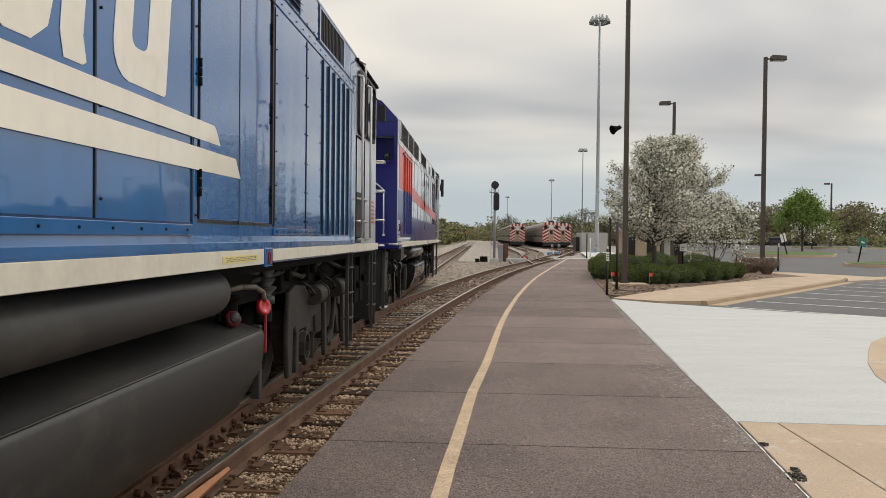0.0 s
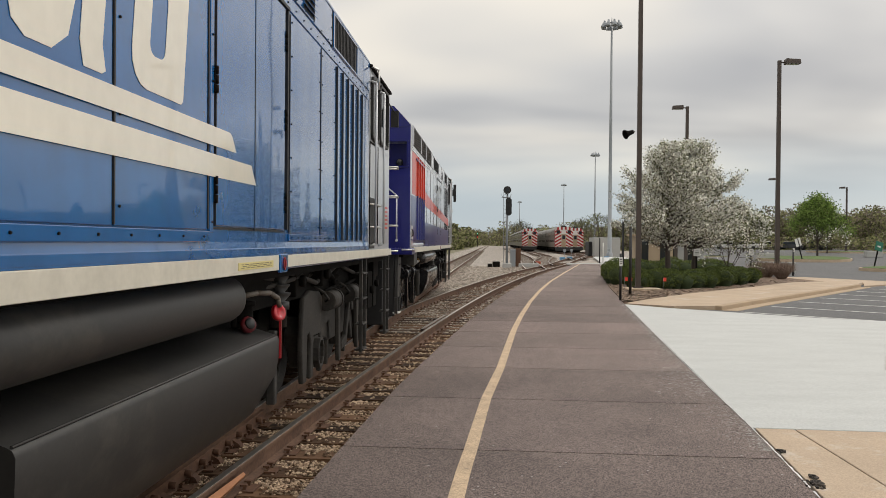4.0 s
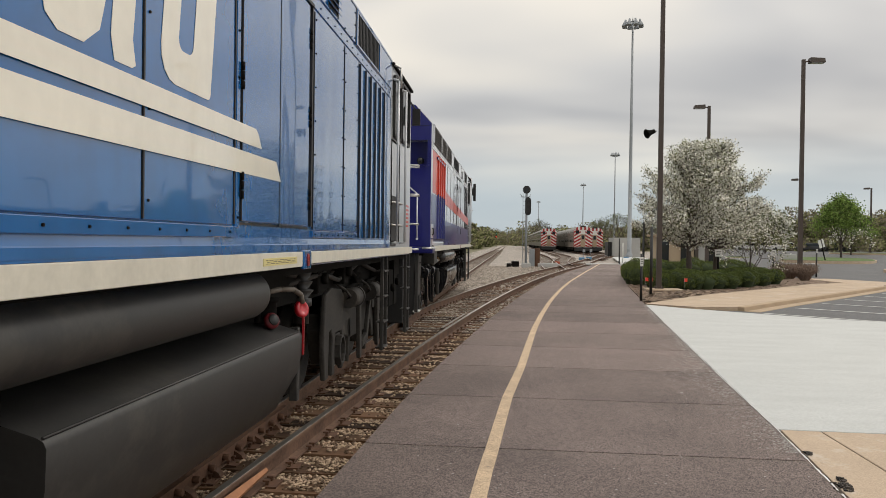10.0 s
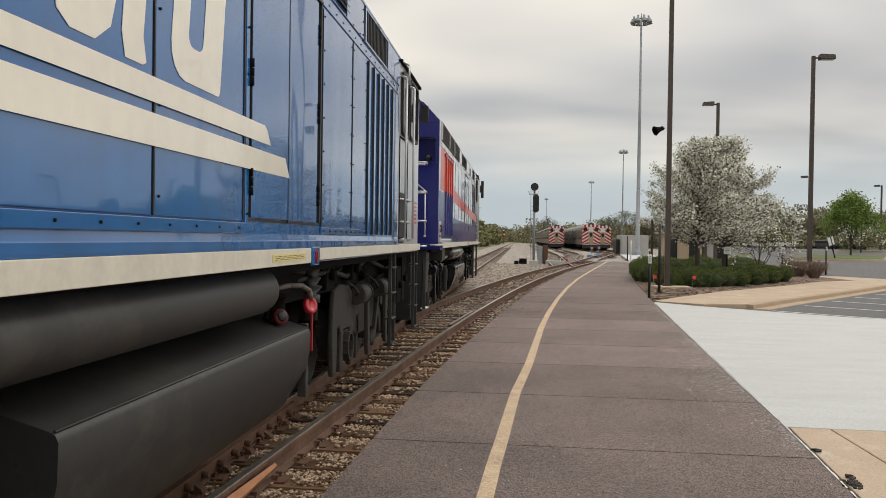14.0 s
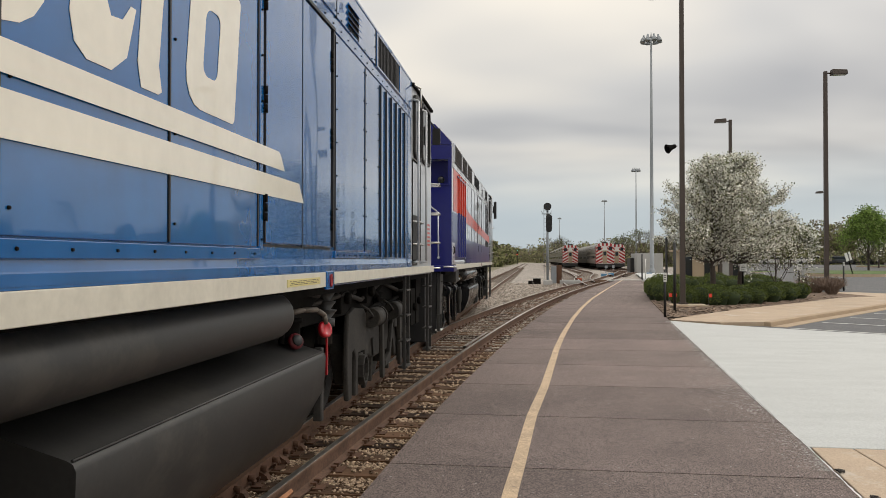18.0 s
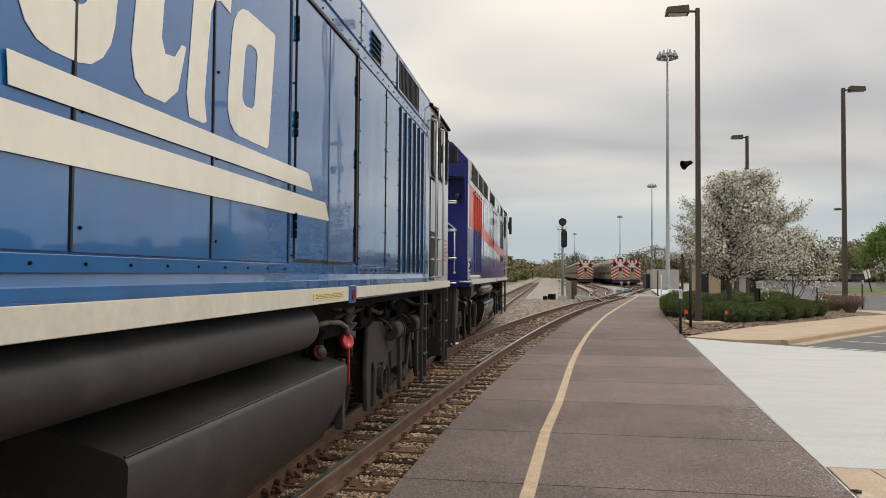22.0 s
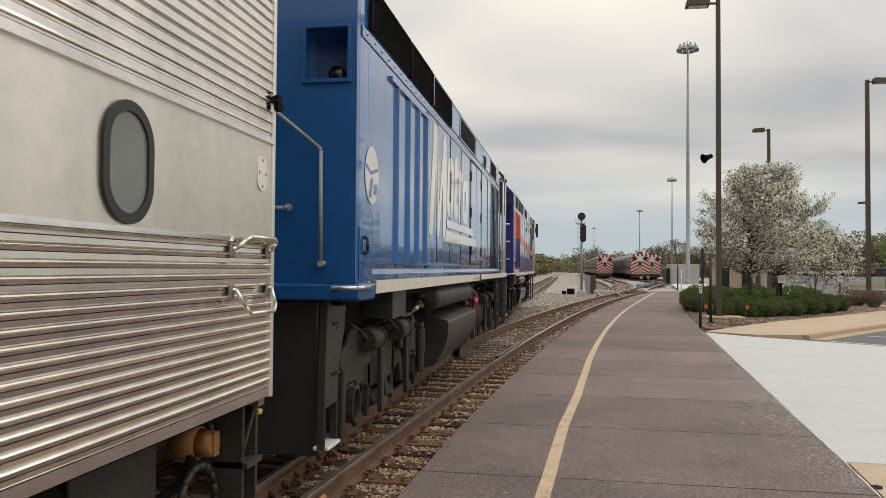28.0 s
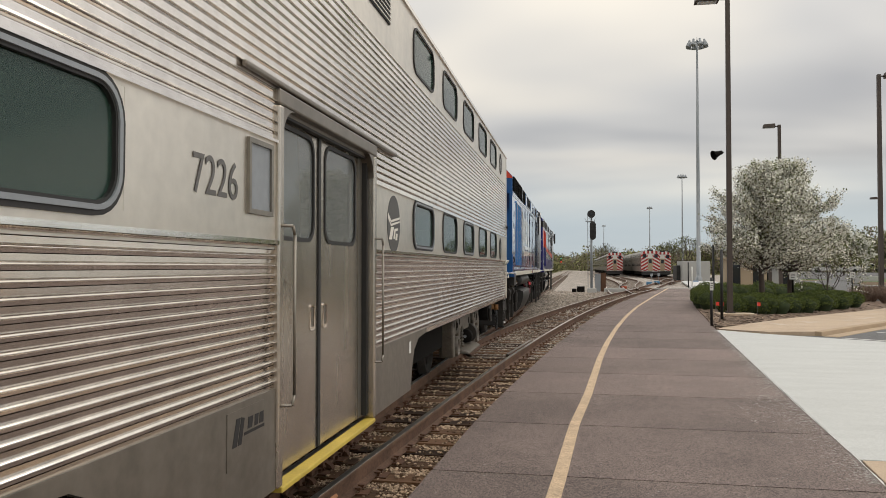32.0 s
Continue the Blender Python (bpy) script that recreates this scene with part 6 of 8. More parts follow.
            part("pane", m, M["glass_door"], leaf)
            m = Mesh()
            hy = y1 - 0.1 if y1 < mid else y0 + 0.1
            m.ring(round_rect((hy, 1.43), 0.084, 0.165, 0.016), round_rect((hy, 1.43), 0.056, 0.137, 0.008), "x", s * 1.524, s * 1.532)
            pull = part("door_pull", m, M["stainless"], leaf, "recessed door pull")
            m = Mesh()
            m.prism([(hy - 0.01, 1.375), (hy + 0.021, 1.375), (hy + 0.021, 1.495), (hy - 0.01, 1.495)], "x", s * 1.524, s * 1.527)
            part("pull_recess", m, M["door_frame"], pull)
        m = Mesh()
        sb(m, -0.115, -0.065, mid - 0.022, mid + 0.022, 0.58, 2.63)
        part("door_seal", m, M["rubber"], co)
        m = Mesh()
        sb(m, -0.115, -0.07, D1 - 0.135, D1, 0.58, 2.63)
        part("door_pocket", m, M["skirt"], co)
        m = Mesh()
        sb(m, -0.06, 0.028, D0 - 0.02, D1 + 0.03, 0.525, 0.558)
        part("door_sill", m, M["yellow"], co, "yellow step edge", bev=0.008)
        for yk, sg in ((D0, 1), (D1, -1)):
            m = Mesh()
            m.prism([(yk, 2.64), (yk, 2.46)] + [(yk + sg * 0.18 * (1 - math.cos(a)), 2.46 + 0.18 * math.sin(a)) for a in [i * math.pi / 12 for i in range(1, 7)]], "x", s * 1.50, s * 1.615)
            part("doorway_corner", m, M["door_frame"], co)
        for yk in (-13.3, -13.0, -12.2):
            m = Mesh()
            m.cyl((s * 1.15, yk, 1.0), (s * 1.15, yk, 2.6), 0.02, n=10)
            part("stanchion", m, M["light_mark"], co, "pale grab pole inside the door")
        m = Mesh()
        sb(m, 0.0, 0.03, -14.05, -10.9, 2.735, 2.768)
        part("door_track_cover", m, M["door_frame"], co, bev=0.01)
        for yh, dz in ((D0 - 0.035, 1.0), (D1 + 0.01, 1.02)):
            m = Mesh()
            yy = yh + 0.06
            m.tube([(s * 1.6, yh, 1.98), (s * 1.675, yh + 0.03, 1.98), (s * 1.675, yy, 1.93), (s * 1.675, yy, 1.05), (s * 1.675, yh + 0.03, 1.0), (s * 1.6, yh, 1.0)], 0.009, 8)
            part("door_handrail", m, M["skirt"], co)
        # plain skirts either side of the door
        for y0, y1, c in ((D1 + 0.07, -9.95, 1), (-15.2, D0 - 0.07, -1)):
            m = Mesh()
            poly = [(y0, 0.56), (y1 - 0.28, 0.56), (y1 - 0.22, 0.75), (y1 - 0.12, 0.93), (y1 + 0.1, 1.03), (y1 + 0.5, 1.055), (y1 + 0.5, 1.10), (y0, 1.10)] if c > 0 else \
                   [(y0 - 0.5, 1.055), (y0 - 0.1, 1.03), (y0 + 0.12, 0.93), (y0 + 0.22, 0.75), (y0 + 0.28, 0.56), (y1, 0.56), (y1, 1.10), (y0 - 0.5, 1.10)]
            m.prism(poly, "x", s * 1.56, s * 1.606)
            part("skirt", m, M["skirt"], co, "grimy plain skirt panel")
        if s > 0:
            m = Mesh()
            m.ring([(-13.98, 2.02), (-13.68, 2.02), (-13.68, 2.40), (-13.98, 2.40)], [(-13.955, 2.045), (-13.705, 2.045), (-13.705, 2.375), (-13.955, 2.375)], "x", 1.6, 1.618)
            hb = part("sign_frame", m, M["skirt"], co)
            m = Mesh()
            m.prism([(-13.955, 2.045), (-13.705, 2.045), (-13.705, 2.375), (-13.955, 2.375)], "x", 1.60, 1.606)
            part("sign_plate", m, M["galv"], hb, "blank grey sign plate")
            # fleet number
            cu = bpy.data.curves.new("fleet_number", "FONT")
            cu.body, cu.size, cu.extrude, cu.align_x = "7226", 0.225, 0.001, "CENTER"
            tmp = bpy.data.objects.new("tmp", cu)
            scene.collection.objects.link(tmp)
            dg = bpy.context.evaluated_depsgraph_get()
            me = bpy.data.meshes.new_from_object(tmp.evaluated_get(dg))
            bpy.data.objects.remove(tmp)
            me.materials.clear()
            me.materials.append(M["grey_mark"])
            nb = new("fleet_number", me)
            nb.parent = co
            nb.matrix_local = Matrix(((0, 0, 1, 1.603), (1.0, 0, 0, -14.30), (0, 1.12, 0, 2.075), (0, 0, 0, 1)))
            tagged(nb, "dark grey fleet number")
            # dark round emblem with pale bars, and a small plate
            em = Mesh()
            em.prism([(-10.870 + 0.235 * math.cos(a), 2.17 + 0.255 * math.sin(a)) for a in [i * math.pi / 18 for i in range(36)]], "x", 1.60, 1.603)
            eo = part("emblem", em, M["dark_mark"], co, "dark round emblem with pale bars")
            eo.location = (0, -0.05, -0.035)
            for q in ([(-11.080, 2.26), (-10.980, 2.20), (-10.650, 2.245), (-10.650, 2.225), (-10.980, 2.18), (-11.090, 2.24)], [(-11.080, 2.235), (-10.980, 2.168), (-10.650, 2.21), (-10.650, 2.195), (-10.980, 2.148), (-11.080, 2.21)],
                      [(-10.970, 2.14), (-10.870, 2.145), (-10.950, 2.03), (-11.050, 2.03)], [(-10.850, 2.13), (-10.730, 2.14), (-10.730, 2.12), (-10.810, 2.11), (-10.850, 2.04), (-10.890, 2.04)],
                      [(-10.800, 2.09), (-10.730, 2.09), (-10.750, 2.03), (-10.820, 2.03)]):
                m = Mesh()
                m.prism(q, "x", 1.603, 1.6045)
                part("emblem_bar", m, M["light_mark"], eo)
            m = Mesh()
            m.prism([(-14.19, 0.80), (-13.76, 0.80), (-13.76, 1.07), (-14.19, 1.07)], "x", 1.606, 1.610)
            pl = part("builder_plate", m, M["skirt"], co)
            for q in ([(0, 0), (0.05, 0), (0.09, 0.13), (0.045, 0.13)], [(0.06, 0), (0.10, 0), (0.135, 0.12), (0.10, 0.13)], [(0.13, 0.035), (0.37, 0.035), (0.37, 0.05), (0.13, 0.05)], [(0.17, 0.06), (0.22, 0.06), (0.235, 0.115), (0.18, 0.115)],
                      [(0.25, 0.06), (0.29, 0.06), (0.30, 0.115), (0.255, 0.115)], [(0.31, 0.06), (0.36, 0.06), (0.36, 0.115), (0.315, 0.115)]):
                m = Mesh()
                m.prism([(-14.14 + u, 0.90 + v) for u, v in q], "x", 1.610, 1.6115)
                part("plate_bar", m, M["black"], pl)
            m = Mesh()
            m.prism([(-10.31, 0.92), (-10.23, 0.92), (-10.23, 1.03), (-10.31, 1.03)], "x", 1.606, 1.609)
            part("sticker", m, M["sign_white"], co, "small white sticker")
        # end grabs and corner post
        m = Mesh()
        sb(m, -0.08, 0.011, E0 - 0.035, E0 + 0.004, 1.04, 4.26)
        part("corner_post", m, M["belt"], co, bev=0.008)
        for z, d in ((1.84, 0.06), (1.64, -0.12)):
            m = Mesh()
            m.tube([(s * 1.6, E0 - 0.54, z), (s * 1.63, E0 - 0.53, z), (s * 1.66, E0 - 0.49, z + d * 0.7), (s * 1.67, E0 - 0.44, z + d), (s * 1.67, E0 - 0.14, z + d), (s * 1.66, E0 - 0.10, z + d * 0.7), (s * 1.63, E0 - 0.09, z), (s * 1.6, E0 - 0.09, z)], 0.010, 8)
            gi = part("corner_grab_iron", m, M["belt"], co)
            for y in (E0 - 0.54, E0 - 0.09):
                m = Mesh()
                m.box(min(s * 1.6, s * 1.618), max(s * 1.6, s * 1.618), y - 0.025, y + 0.025, z - 0.045, z + 0.03)
                part("grab_flange", m, M["skirt"], gi, bev=0.008)
        m = Mesh()
        m.prism(round_rect((E0 - 0.17, 2.25), 0.125, 0.185, 0.062, 8), "x", s * 1.6, s * 1.606)
        bp = part("blank_plate", m, M["light_mark"], co, "small pale oval blanking plate")
        for dy, dz in ((-0.042, 0), (0.042, 0), (0, 0.07), (0, -0.07)):
            m = Mesh()
            m.cyl((s * 1.606, E0 - 0.17 + dy, 2.25 + dz), (s * 1.609, E0 - 0.17 + dy, 2.25 + dz), 0.008, n=8)
            part("screw", m, M["skirt"], bp)
        m = Mesh()
        m.box(min(s * 1.6, s * 1.635), max(s * 1.6, s * 1.635), E0 - 0.03, E0 + 0.03, 2.62, 2.70)
        m.cyl((s * 1.62, E0 - 0.07, 2.67), (s * 1.62, E0 + 0.05, 2.65), 0.018, n=8)
        part("marker_bracket", m, M["under"], co)
        # end steps: two plates joined by treads
        m = Mesh()
        for y in (E0 - 0.05, E0 - 0.22):
            sb(m, -0.22, -0.06, y - 0.014, y + 0.014, 0.40, 1.06)
        for z in (0.385, 0.70):
            sb(m, -0.30, -0.03, E0 - 0.234, E0 - 0.036, z, z + 0.03)
        m.tube([(s * 1.54, E0 - 0.08, 1.0), (s * 1.54, E0 - 0.26, 0.74)], 0.012, 6)
        part("end_step", m, M["truck"], co, "dusty dark end step")
        m = Mesh()
        sb(m, -0.62, -0.26, E0 - 1.35, E0 - 0.72, 0.62, 1.0)
        part("brake_plate", m, M["truck"], co, "grey-brown brake plate", bev=0.01)
        m = Mesh()
        m.cyl((s * 1.0, E0 - 1.55, 0.80), (s * 1.36, E0 - 1.55, 0.80), 0.17, n=20)
        part("brake_drum", m, M["under"], co)
        m = Mesh()
        m.lathe((s * 1.37, E0 - 1.45, 0.74), (s, 0, 0), [(0, 0.13), (0.02, 0.15), (0.045, 0.13), (0.045, 0.11), (0.01, 0.10), (0.0, 0.13)], 20)
        m.tube([(s * 1.39, E0 - 1.57, 0.66), (s * 1.41, E0 - 1.33, 0.82)], 0.018, 6)
        part("hand_wheel", m, M["truck"], co, "dusty dark steel hand wheel")
        m = Mesh()
        m.tube([(s * 1.42, E0 - 0.48 + 0.19 * math.cos(a), 0.57 + 0.20 * math.sin(a)) for a in [i * math.pi / 8 for i in range(17)]], 0.02, 6)
        part("hose_loop", m, M["rubber"], co, "looped black air hose")
    # roof, ends, floor, inside
    m = Mesh()
    arc = [(1.58, 4.26), (1.5, 4.42), (1.3, 4.60), (0.95, 4.74), (0.5, 4.82), (0, 4.85)]
    arc = arc + [(-x, z) for x, z in reversed(arc[:-1])]
    m.prism(arc, "y", E1, E0)
    part("roof", m, M["stainless"], co)
    for yy, d in ((E0, -1), (E1, 1)):
        m = Mesh()
        m.box(-1.57, 1.57, min(yy + d * 0.02, yy + d * 0.10), max(yy + d * 0.02, yy + d * 0.10), 1.0, 4.27)
        part("end_wall", m, M["skirt"], co)
        m = Mesh()
        m.ring([(-0.55, 1.2), (0.55, 1.2), (0.55, 3.4), (-0.55, 3.4)], [(-0.42, 1.25), (0.42, 1.25), (0.42, 3.3), (-0.42, 3.3)], "y", min(yy + d * 0.02, yy - d * 0.45), max(yy + d * 0.02, yy - d * 0.45))
        part("gangway_bellows", m, M["rubber"], co)
        m = Mesh()
        m.box(-0.16, 0.16, min(yy, yy - d * 0.6), max(yy, yy - d * 0.6), 0.72, 1.0)
        part("coupler", m, M["under"], co, bev=0.03)
    # boxes under the coach, filled out to block light passing below
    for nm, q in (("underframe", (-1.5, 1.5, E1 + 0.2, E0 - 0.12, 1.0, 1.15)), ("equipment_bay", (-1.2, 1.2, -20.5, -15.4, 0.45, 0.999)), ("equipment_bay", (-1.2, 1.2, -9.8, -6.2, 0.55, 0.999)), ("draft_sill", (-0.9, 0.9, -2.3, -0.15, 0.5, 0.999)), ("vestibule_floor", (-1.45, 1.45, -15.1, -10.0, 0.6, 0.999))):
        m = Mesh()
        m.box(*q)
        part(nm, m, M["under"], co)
    # unseen inner wall added to block daylight from the far windows, and a deck
    m = Mesh()
    m.box(-1.0, -0.9, E1 + 0.2, E0 - 0.2, 1.2, 4.2)
    m.box(-1.5, 1.5, E1 + 0.2, E0 - 0.2, 2.62, 2.72)
    part("interior_partition", m, M["tank"], co)
    # walls added to hide the lit tubes from the door windows
    for yk in (-10.35, -14.9):
        m = Mesh()
        m.box(-1.5, 1.5, yk - 0.03, yk + 0.03, 1.0, 4.2)
        part("vestibule_wall", m, M["grey_block"], co)
    for w in WIN_Y:
        m = Mesh()
        m.box(0.25, 0.95, w - 0.35, w - 0.22, 1.6, 2.2)
        part("seat_back", m, M["tank"], co)
    for w in [-1.3 - 1.16 * k for k in range(8)] + [-15.2 - 1.16 * k for k in range(8)]:
        m = Mesh()
        m.cyl((-0.6, w - 0.55, 2.50), (-0.6, w + 0.55, 2.50), 0.07, n=10)
        part("light_tube", m, M["tube"], co, "yellow-green lit fluorescent tube")
    # brake gear and hoses under the front end
    m = Mesh()
    m.cyl((1.22, -0.34, 0.85), (1.36, -0.34, 0.85), 0.085, 0.085, n=18)
    m.cyl((1.36, -0.34, 0.85), (1.44, -0.34, 0.85), 0.075, 0.06, n=18)
    m.box(1.39, 1.45, -0.37, -0.31, 0.79, 0.91)
    part("bell", m, M["amber"], co, "ochre bell-shaped brake valve")
    for x, y, z, w, mat, lab in ((1.06, 0.92, 0.97, 0.07, M["cap_dark"], "dark red cable coupling"), (1.08, 1.00, 0.82, 0.08, M["cap_dark"], "dark red hose end"), (1.12, 0.97, 0.76, 0.045, M["yellow"], "yellow hose end"), (1.05, 0.90, 0.85, 0.04, M["hose_blue"], "blue hose end")):
        m = Mesh()
        m.box(x - w / 2, x + w / 2, y - w * 0.7, y + w * 0.7, z - w * 0.4, z + w * 0.4)
        jc = part("jumper_coupling", m, mat, co, lab, bev=0.012)
        m = Mesh()
        m.tube([(x - 0.02, y - w * 0.6, z), (x - 0.03, 0.55, z - 0.12), (x - 0.05, 0.25, z - 0.05), (x - 0.08, 0.0, z + 0.08)], 0.02, 7)
        part("jumper_cable", m, M["rubber"], jc)
    m = Mesh()
    m.tube([(1.3, -0.2, 0.95), (1.36, -0.5, 0.7), (1.3, -0.9, 0.62), (1.34, -1.2, 0.8)], 0.025, 7)
    m.tube([(1.2, 0.0, 0.95), (1.2, 0.1, 0.7), (1.1, 0.3, 0.55)], 0.03, 7)
    part("brake_gear", m, M["under"], co)
    for yc in (-3.98, -21.62):
        car_truck(co, yc)
    return co


COACH = coach()


# ---------- stored coaches in the yard ----------
def yard_coach(name, label, cab):
    yc = thing(name, pose(0, 0, 0), label, "railway carriage", "stored coaches")
    m = Mesh()
    m.prism([(1.55, 1.0), (1.55, 4.2), (1.3, 4.55), (0.7, 4.78), (-0.7, 4.78), (-1.3, 4.55), (-1.55, 4.2), (-1.55, 1.0)], "y", 0.2, 25.6)
    part("coach_body", m, M["skirt"], yc, "stainless coach body")
    for s in (1, -1):
        for zc, hh in ((2.2, 0.5), (3.95, 0.42)):
            for i in range(11):
                if i == 5:
                    continue
                m = Mesh()
                m.prism(round_rect((2.6 + i * 2.04, zc), 1.3, hh, 0.12, 2), "x", s * 1.551, s * 1.57)
                part("window", m, M["glass_dark"], yc)
        m = Mesh()
        for i in range(7):
            m.box(min(s * 1.55, s * 1.58), max(s * 1.55, s * 1.58), 0.25, 25.5, 2.75 + i * 0.12, 2.79 + i * 0.12)
        part("fluting", m, M["stainless"], yc)
    m = Mesh()
    for y in (3.2, 22.4):
        m.box(-1.1, 1.1, y - 1.7, y + 1.7, 0.05, 1.0)
    m.box(-1.3, 1.3, 5.5, 20, 0.5, 1.0)
    part("running_gear", m, M["under"], yc)
    # end face with red and white chevrons
    if cab:
        m = Mesh()
        m.prism([(1.58, 1.0), (1.58, 4.2), (1.3, 4.58), (0.7, 4.80), (-0.7, 4.80), (-1.3, 4.58), (-1.58, 4.2), (-1.58, 1.0)], "y", 0.12, 0.2)
        part("end_face", m, M["sign_white"], yc, "white end face")
        for s in (1, -1):
            for i in range(7):
                z = 0.5 + i * 0.62
                m = Mesh()
                pts = [(s * 0.42, z + 0.70), (s * 1.58, z), (s * 1.58, z + 0.33), (s * 0.42, z + 1.03)]
                pts = [(x, min(max(q, 1.0), 4.25 if abs(x) > 1 else 4.8)) for x, q in pts]
                m.prism(pts, "y", 0.06, 0.118)
                part("chevron", m, M["maroon"], yc, "red diagonal stripe")
                m = Mesh()
                pts = [(0.4, z + 0.45), (1.9, z + 1.35 - 0.6), (1.9, z + 1.07 - 0.6), (0.4, z + 0.13)]
                pts = [(a, min(max(q, 1.0), 4.2)) for a, q in pts]
                m.prism(pts, "x", s * 1.552, s * 1.59)
                part("chevron", m, M["maroon"], yc)
        m = Mesh()
        m.prism([(-0.40, 1.05), (0.40, 1.05), (0.40, 3.4), (-0.40, 3.4)], "y", 0.02, 0.115)
        part("end_door", m, M["stucco"], yc, "tan end door")
        m = Mesh()
        m.prism([(-0.25, 2.5), (0.25, 2.5), (0.25, 3.2), (-0.25, 3.2)], "y", -0.01, 0.018)
        part("end_window", m, M["glass_dark"], yc)
        for s in (1, -1):
            m = Mesh()
            m.prism([(s * 1.0 - 0.3, 3.5), (s * 1.0 + 0.3, 3.5), (s * 1.0 + 0.3, 4.1), (s * 1.0 - 0.3, 4.1)], "y", 0.03, 0.058)
            part("end_window", m, M["glass_dark"], yc)
        for i in range(7):
            xa, xb = -1.26 + 0.36 * i, -1.26 + 0.36 * (i + 1)
            m = Mesh()
            top = [4.80 if abs(x) < 0.7 else 4.80 - 0.37 * (abs(x) - 0.7) for x in (xa, xb)]
            m.prism([(xa, 4.22), (xb, 4.22), (xb, top[1]), (xa, top[0])], "y", 0.04, 0.117)
            part("roof_band", m, M["maroon"] if i % 2 == 0 else M["sign_white"], yc)
        m = Mesh()
        m.box(-0.45, 0.45, 0.0, 0.5, 4.7, 4.95)
        part("horn_box", m, M["black"], yc)
        m = Mesh()
        m.box(-1.5, 1.5, -0.1, 0.2, 0.35, 1.0)
        part("pilot", m, M["black"], yc)
    return yc


cab_proto = yard_coach("cab_coach", "stainless cab coach with red and white striped end", True)
plain_proto = yard_coach("stored_coach", "stainless bilevel coach parked in the yard", False)
cab_proto.matrix_world = pose(7.7, 160, -0.02)
plain_proto.matrix_world = pose(7.7, 186.4, -0.02)
for k in range(2, 5):
    copy_thing(plain_proto, pose(7.7, 160 + 26.4 * k, -0.02))
for x, y, n in ((13.0, 141, 4), (16.3, 152, 3)):
    copy_thing(cab_proto, pose(x, y, -0.02))
    for k in range(1, n):
        copy_thing(plain_proto, pose(x, y + 26.4 * k, -0.02))

# ---------- poles, masts, signal ----------
def light_pole(x, y, z, h, heads, label, w=0.16, arm=0.35):
    """Square bronze pole with shoebox lamps; heads: directions in degrees."""
    th = thing("light_pole", pose(x, y, z), label, "lamp post", "car park lamps")
    m = Mesh()
    m.hexa([(-w, -w, 0), (w, -w, 0), (-w, w, 0), (w, w, 0), (-w * 0.8, -w * 0.8, h), (w * 0.8, -w * 0.8, h), (-w * 0.8, w * 0.8, h), (w * 0.8, w * 0.8, h)])
    part("shaft", m, M["pole"], th, "tapered bronze-brown square shaft", bev=0.015)
    m = Mesh()
    m.box(-w * 1.7, w * 1.7, -w * 1.7, w * 1.7, -0.06, 0.035)
    for sx in (-1, 1):
        for sy in (-1, 1):
            m.cyl((sx * w * 1.4, sy * w * 1.4, 0), (sx * w * 1.4, sy * w * 1.4, 0.09), 0.02, n=6)
    part("base_plate", m, M["pole"], th)
    for a in heads:
        c, s = math.cos(radians(a)), math.sin(radians(a))
        m = Mesh()
        m.cyl((0, 0, h - 0.12), (c * arm, s * arm, h - 0.10), 0.045, n=8)
        part("arm", m, M["pole"], th)
        m = Mesh()
        d = arm + 0.38
        m.hexa([(-0.42, -0.24, -0.15), (0.42, -0.24, -0.15), (-0.42, 0.24, -0.15), (0.42, 0.24, -0.15), (-0.40, -0.22, 0.15), (0.38, -0.22, 0.10), (-0.40, 0.22, 0.15), (0.38, 0.22, 0.10)])
        hd = part("lamp_head", m, M["pole"], th, "bronze shoebox lamp head", bev=0.02)
        hd.matrix_local = pose(c * d, s * d, h - 0.06, 0, 0, a)
        m = Mesh()
        m.box(-0.34, 0.33, -0.18, 0.18, -0.162, -0.152)
        part("lens", m, M["lamp_glass"], hd)
    return th


light_pole(5.45, 28.75, 0.09, 11.55, (180,), "tall bronze platform lamp post in mulch", 0.092)
light_pole(16.4, 45.0, 0.06, 12.3, (0,), "tall bronze car park lamp post by dry shrubs", 0.115)
light_pole(14.95, 60.0, 0.0, 12.4, (180,), "tall bronze lamp post behind the blossom trees", 0.13)
light_pole(39.2, 108.0, lift(39.2, 108), 10.3, (180,), "distant bronze car park lamp post", 0.13)
light_pole(57.5, 128.0, lift(57.5, 128), 10.4, (180,), "distant bronze car park lamp post", 0.13)
light_pole(88, 140.0, lift(88, 140), 11.5, (0,), "distant bronze car park lamp post", 0.13)

# concrete footing of the platform lamp and loudspeaker
m = Mesh()
m.box(4.95, 6.25, 28.3, 29.2, 0.0, 0.10)
solo("lamp_footing", m, M["walk"], "pale concrete footing under the lamp post", "footing", bev=0.02)
sp = thing("loudspeaker", pose(5.36, 28.72, 5.82, 0, 0, 200), "grey horn loudspeaker on the lamp post", "loudspeaker")
m = Mesh()
m.lathe((0.42, 0, 0.0), (-0.94, 0, 0.35), [(-0.10, 0.17), (-0.08, 0.18), (0.02, 0.12), (0.14, 0.085), (0.26, 0.075), (0.30, 0.0)], 18)
part("horn", m, M["under"], sp)
m = Mesh()
m.tube([(0.1, 0, 0.1), (0.2, 0, 0.05), (0.3, 0, 0.03)], 0.022, 6)
part("bracket", m, M["pole"], sp)


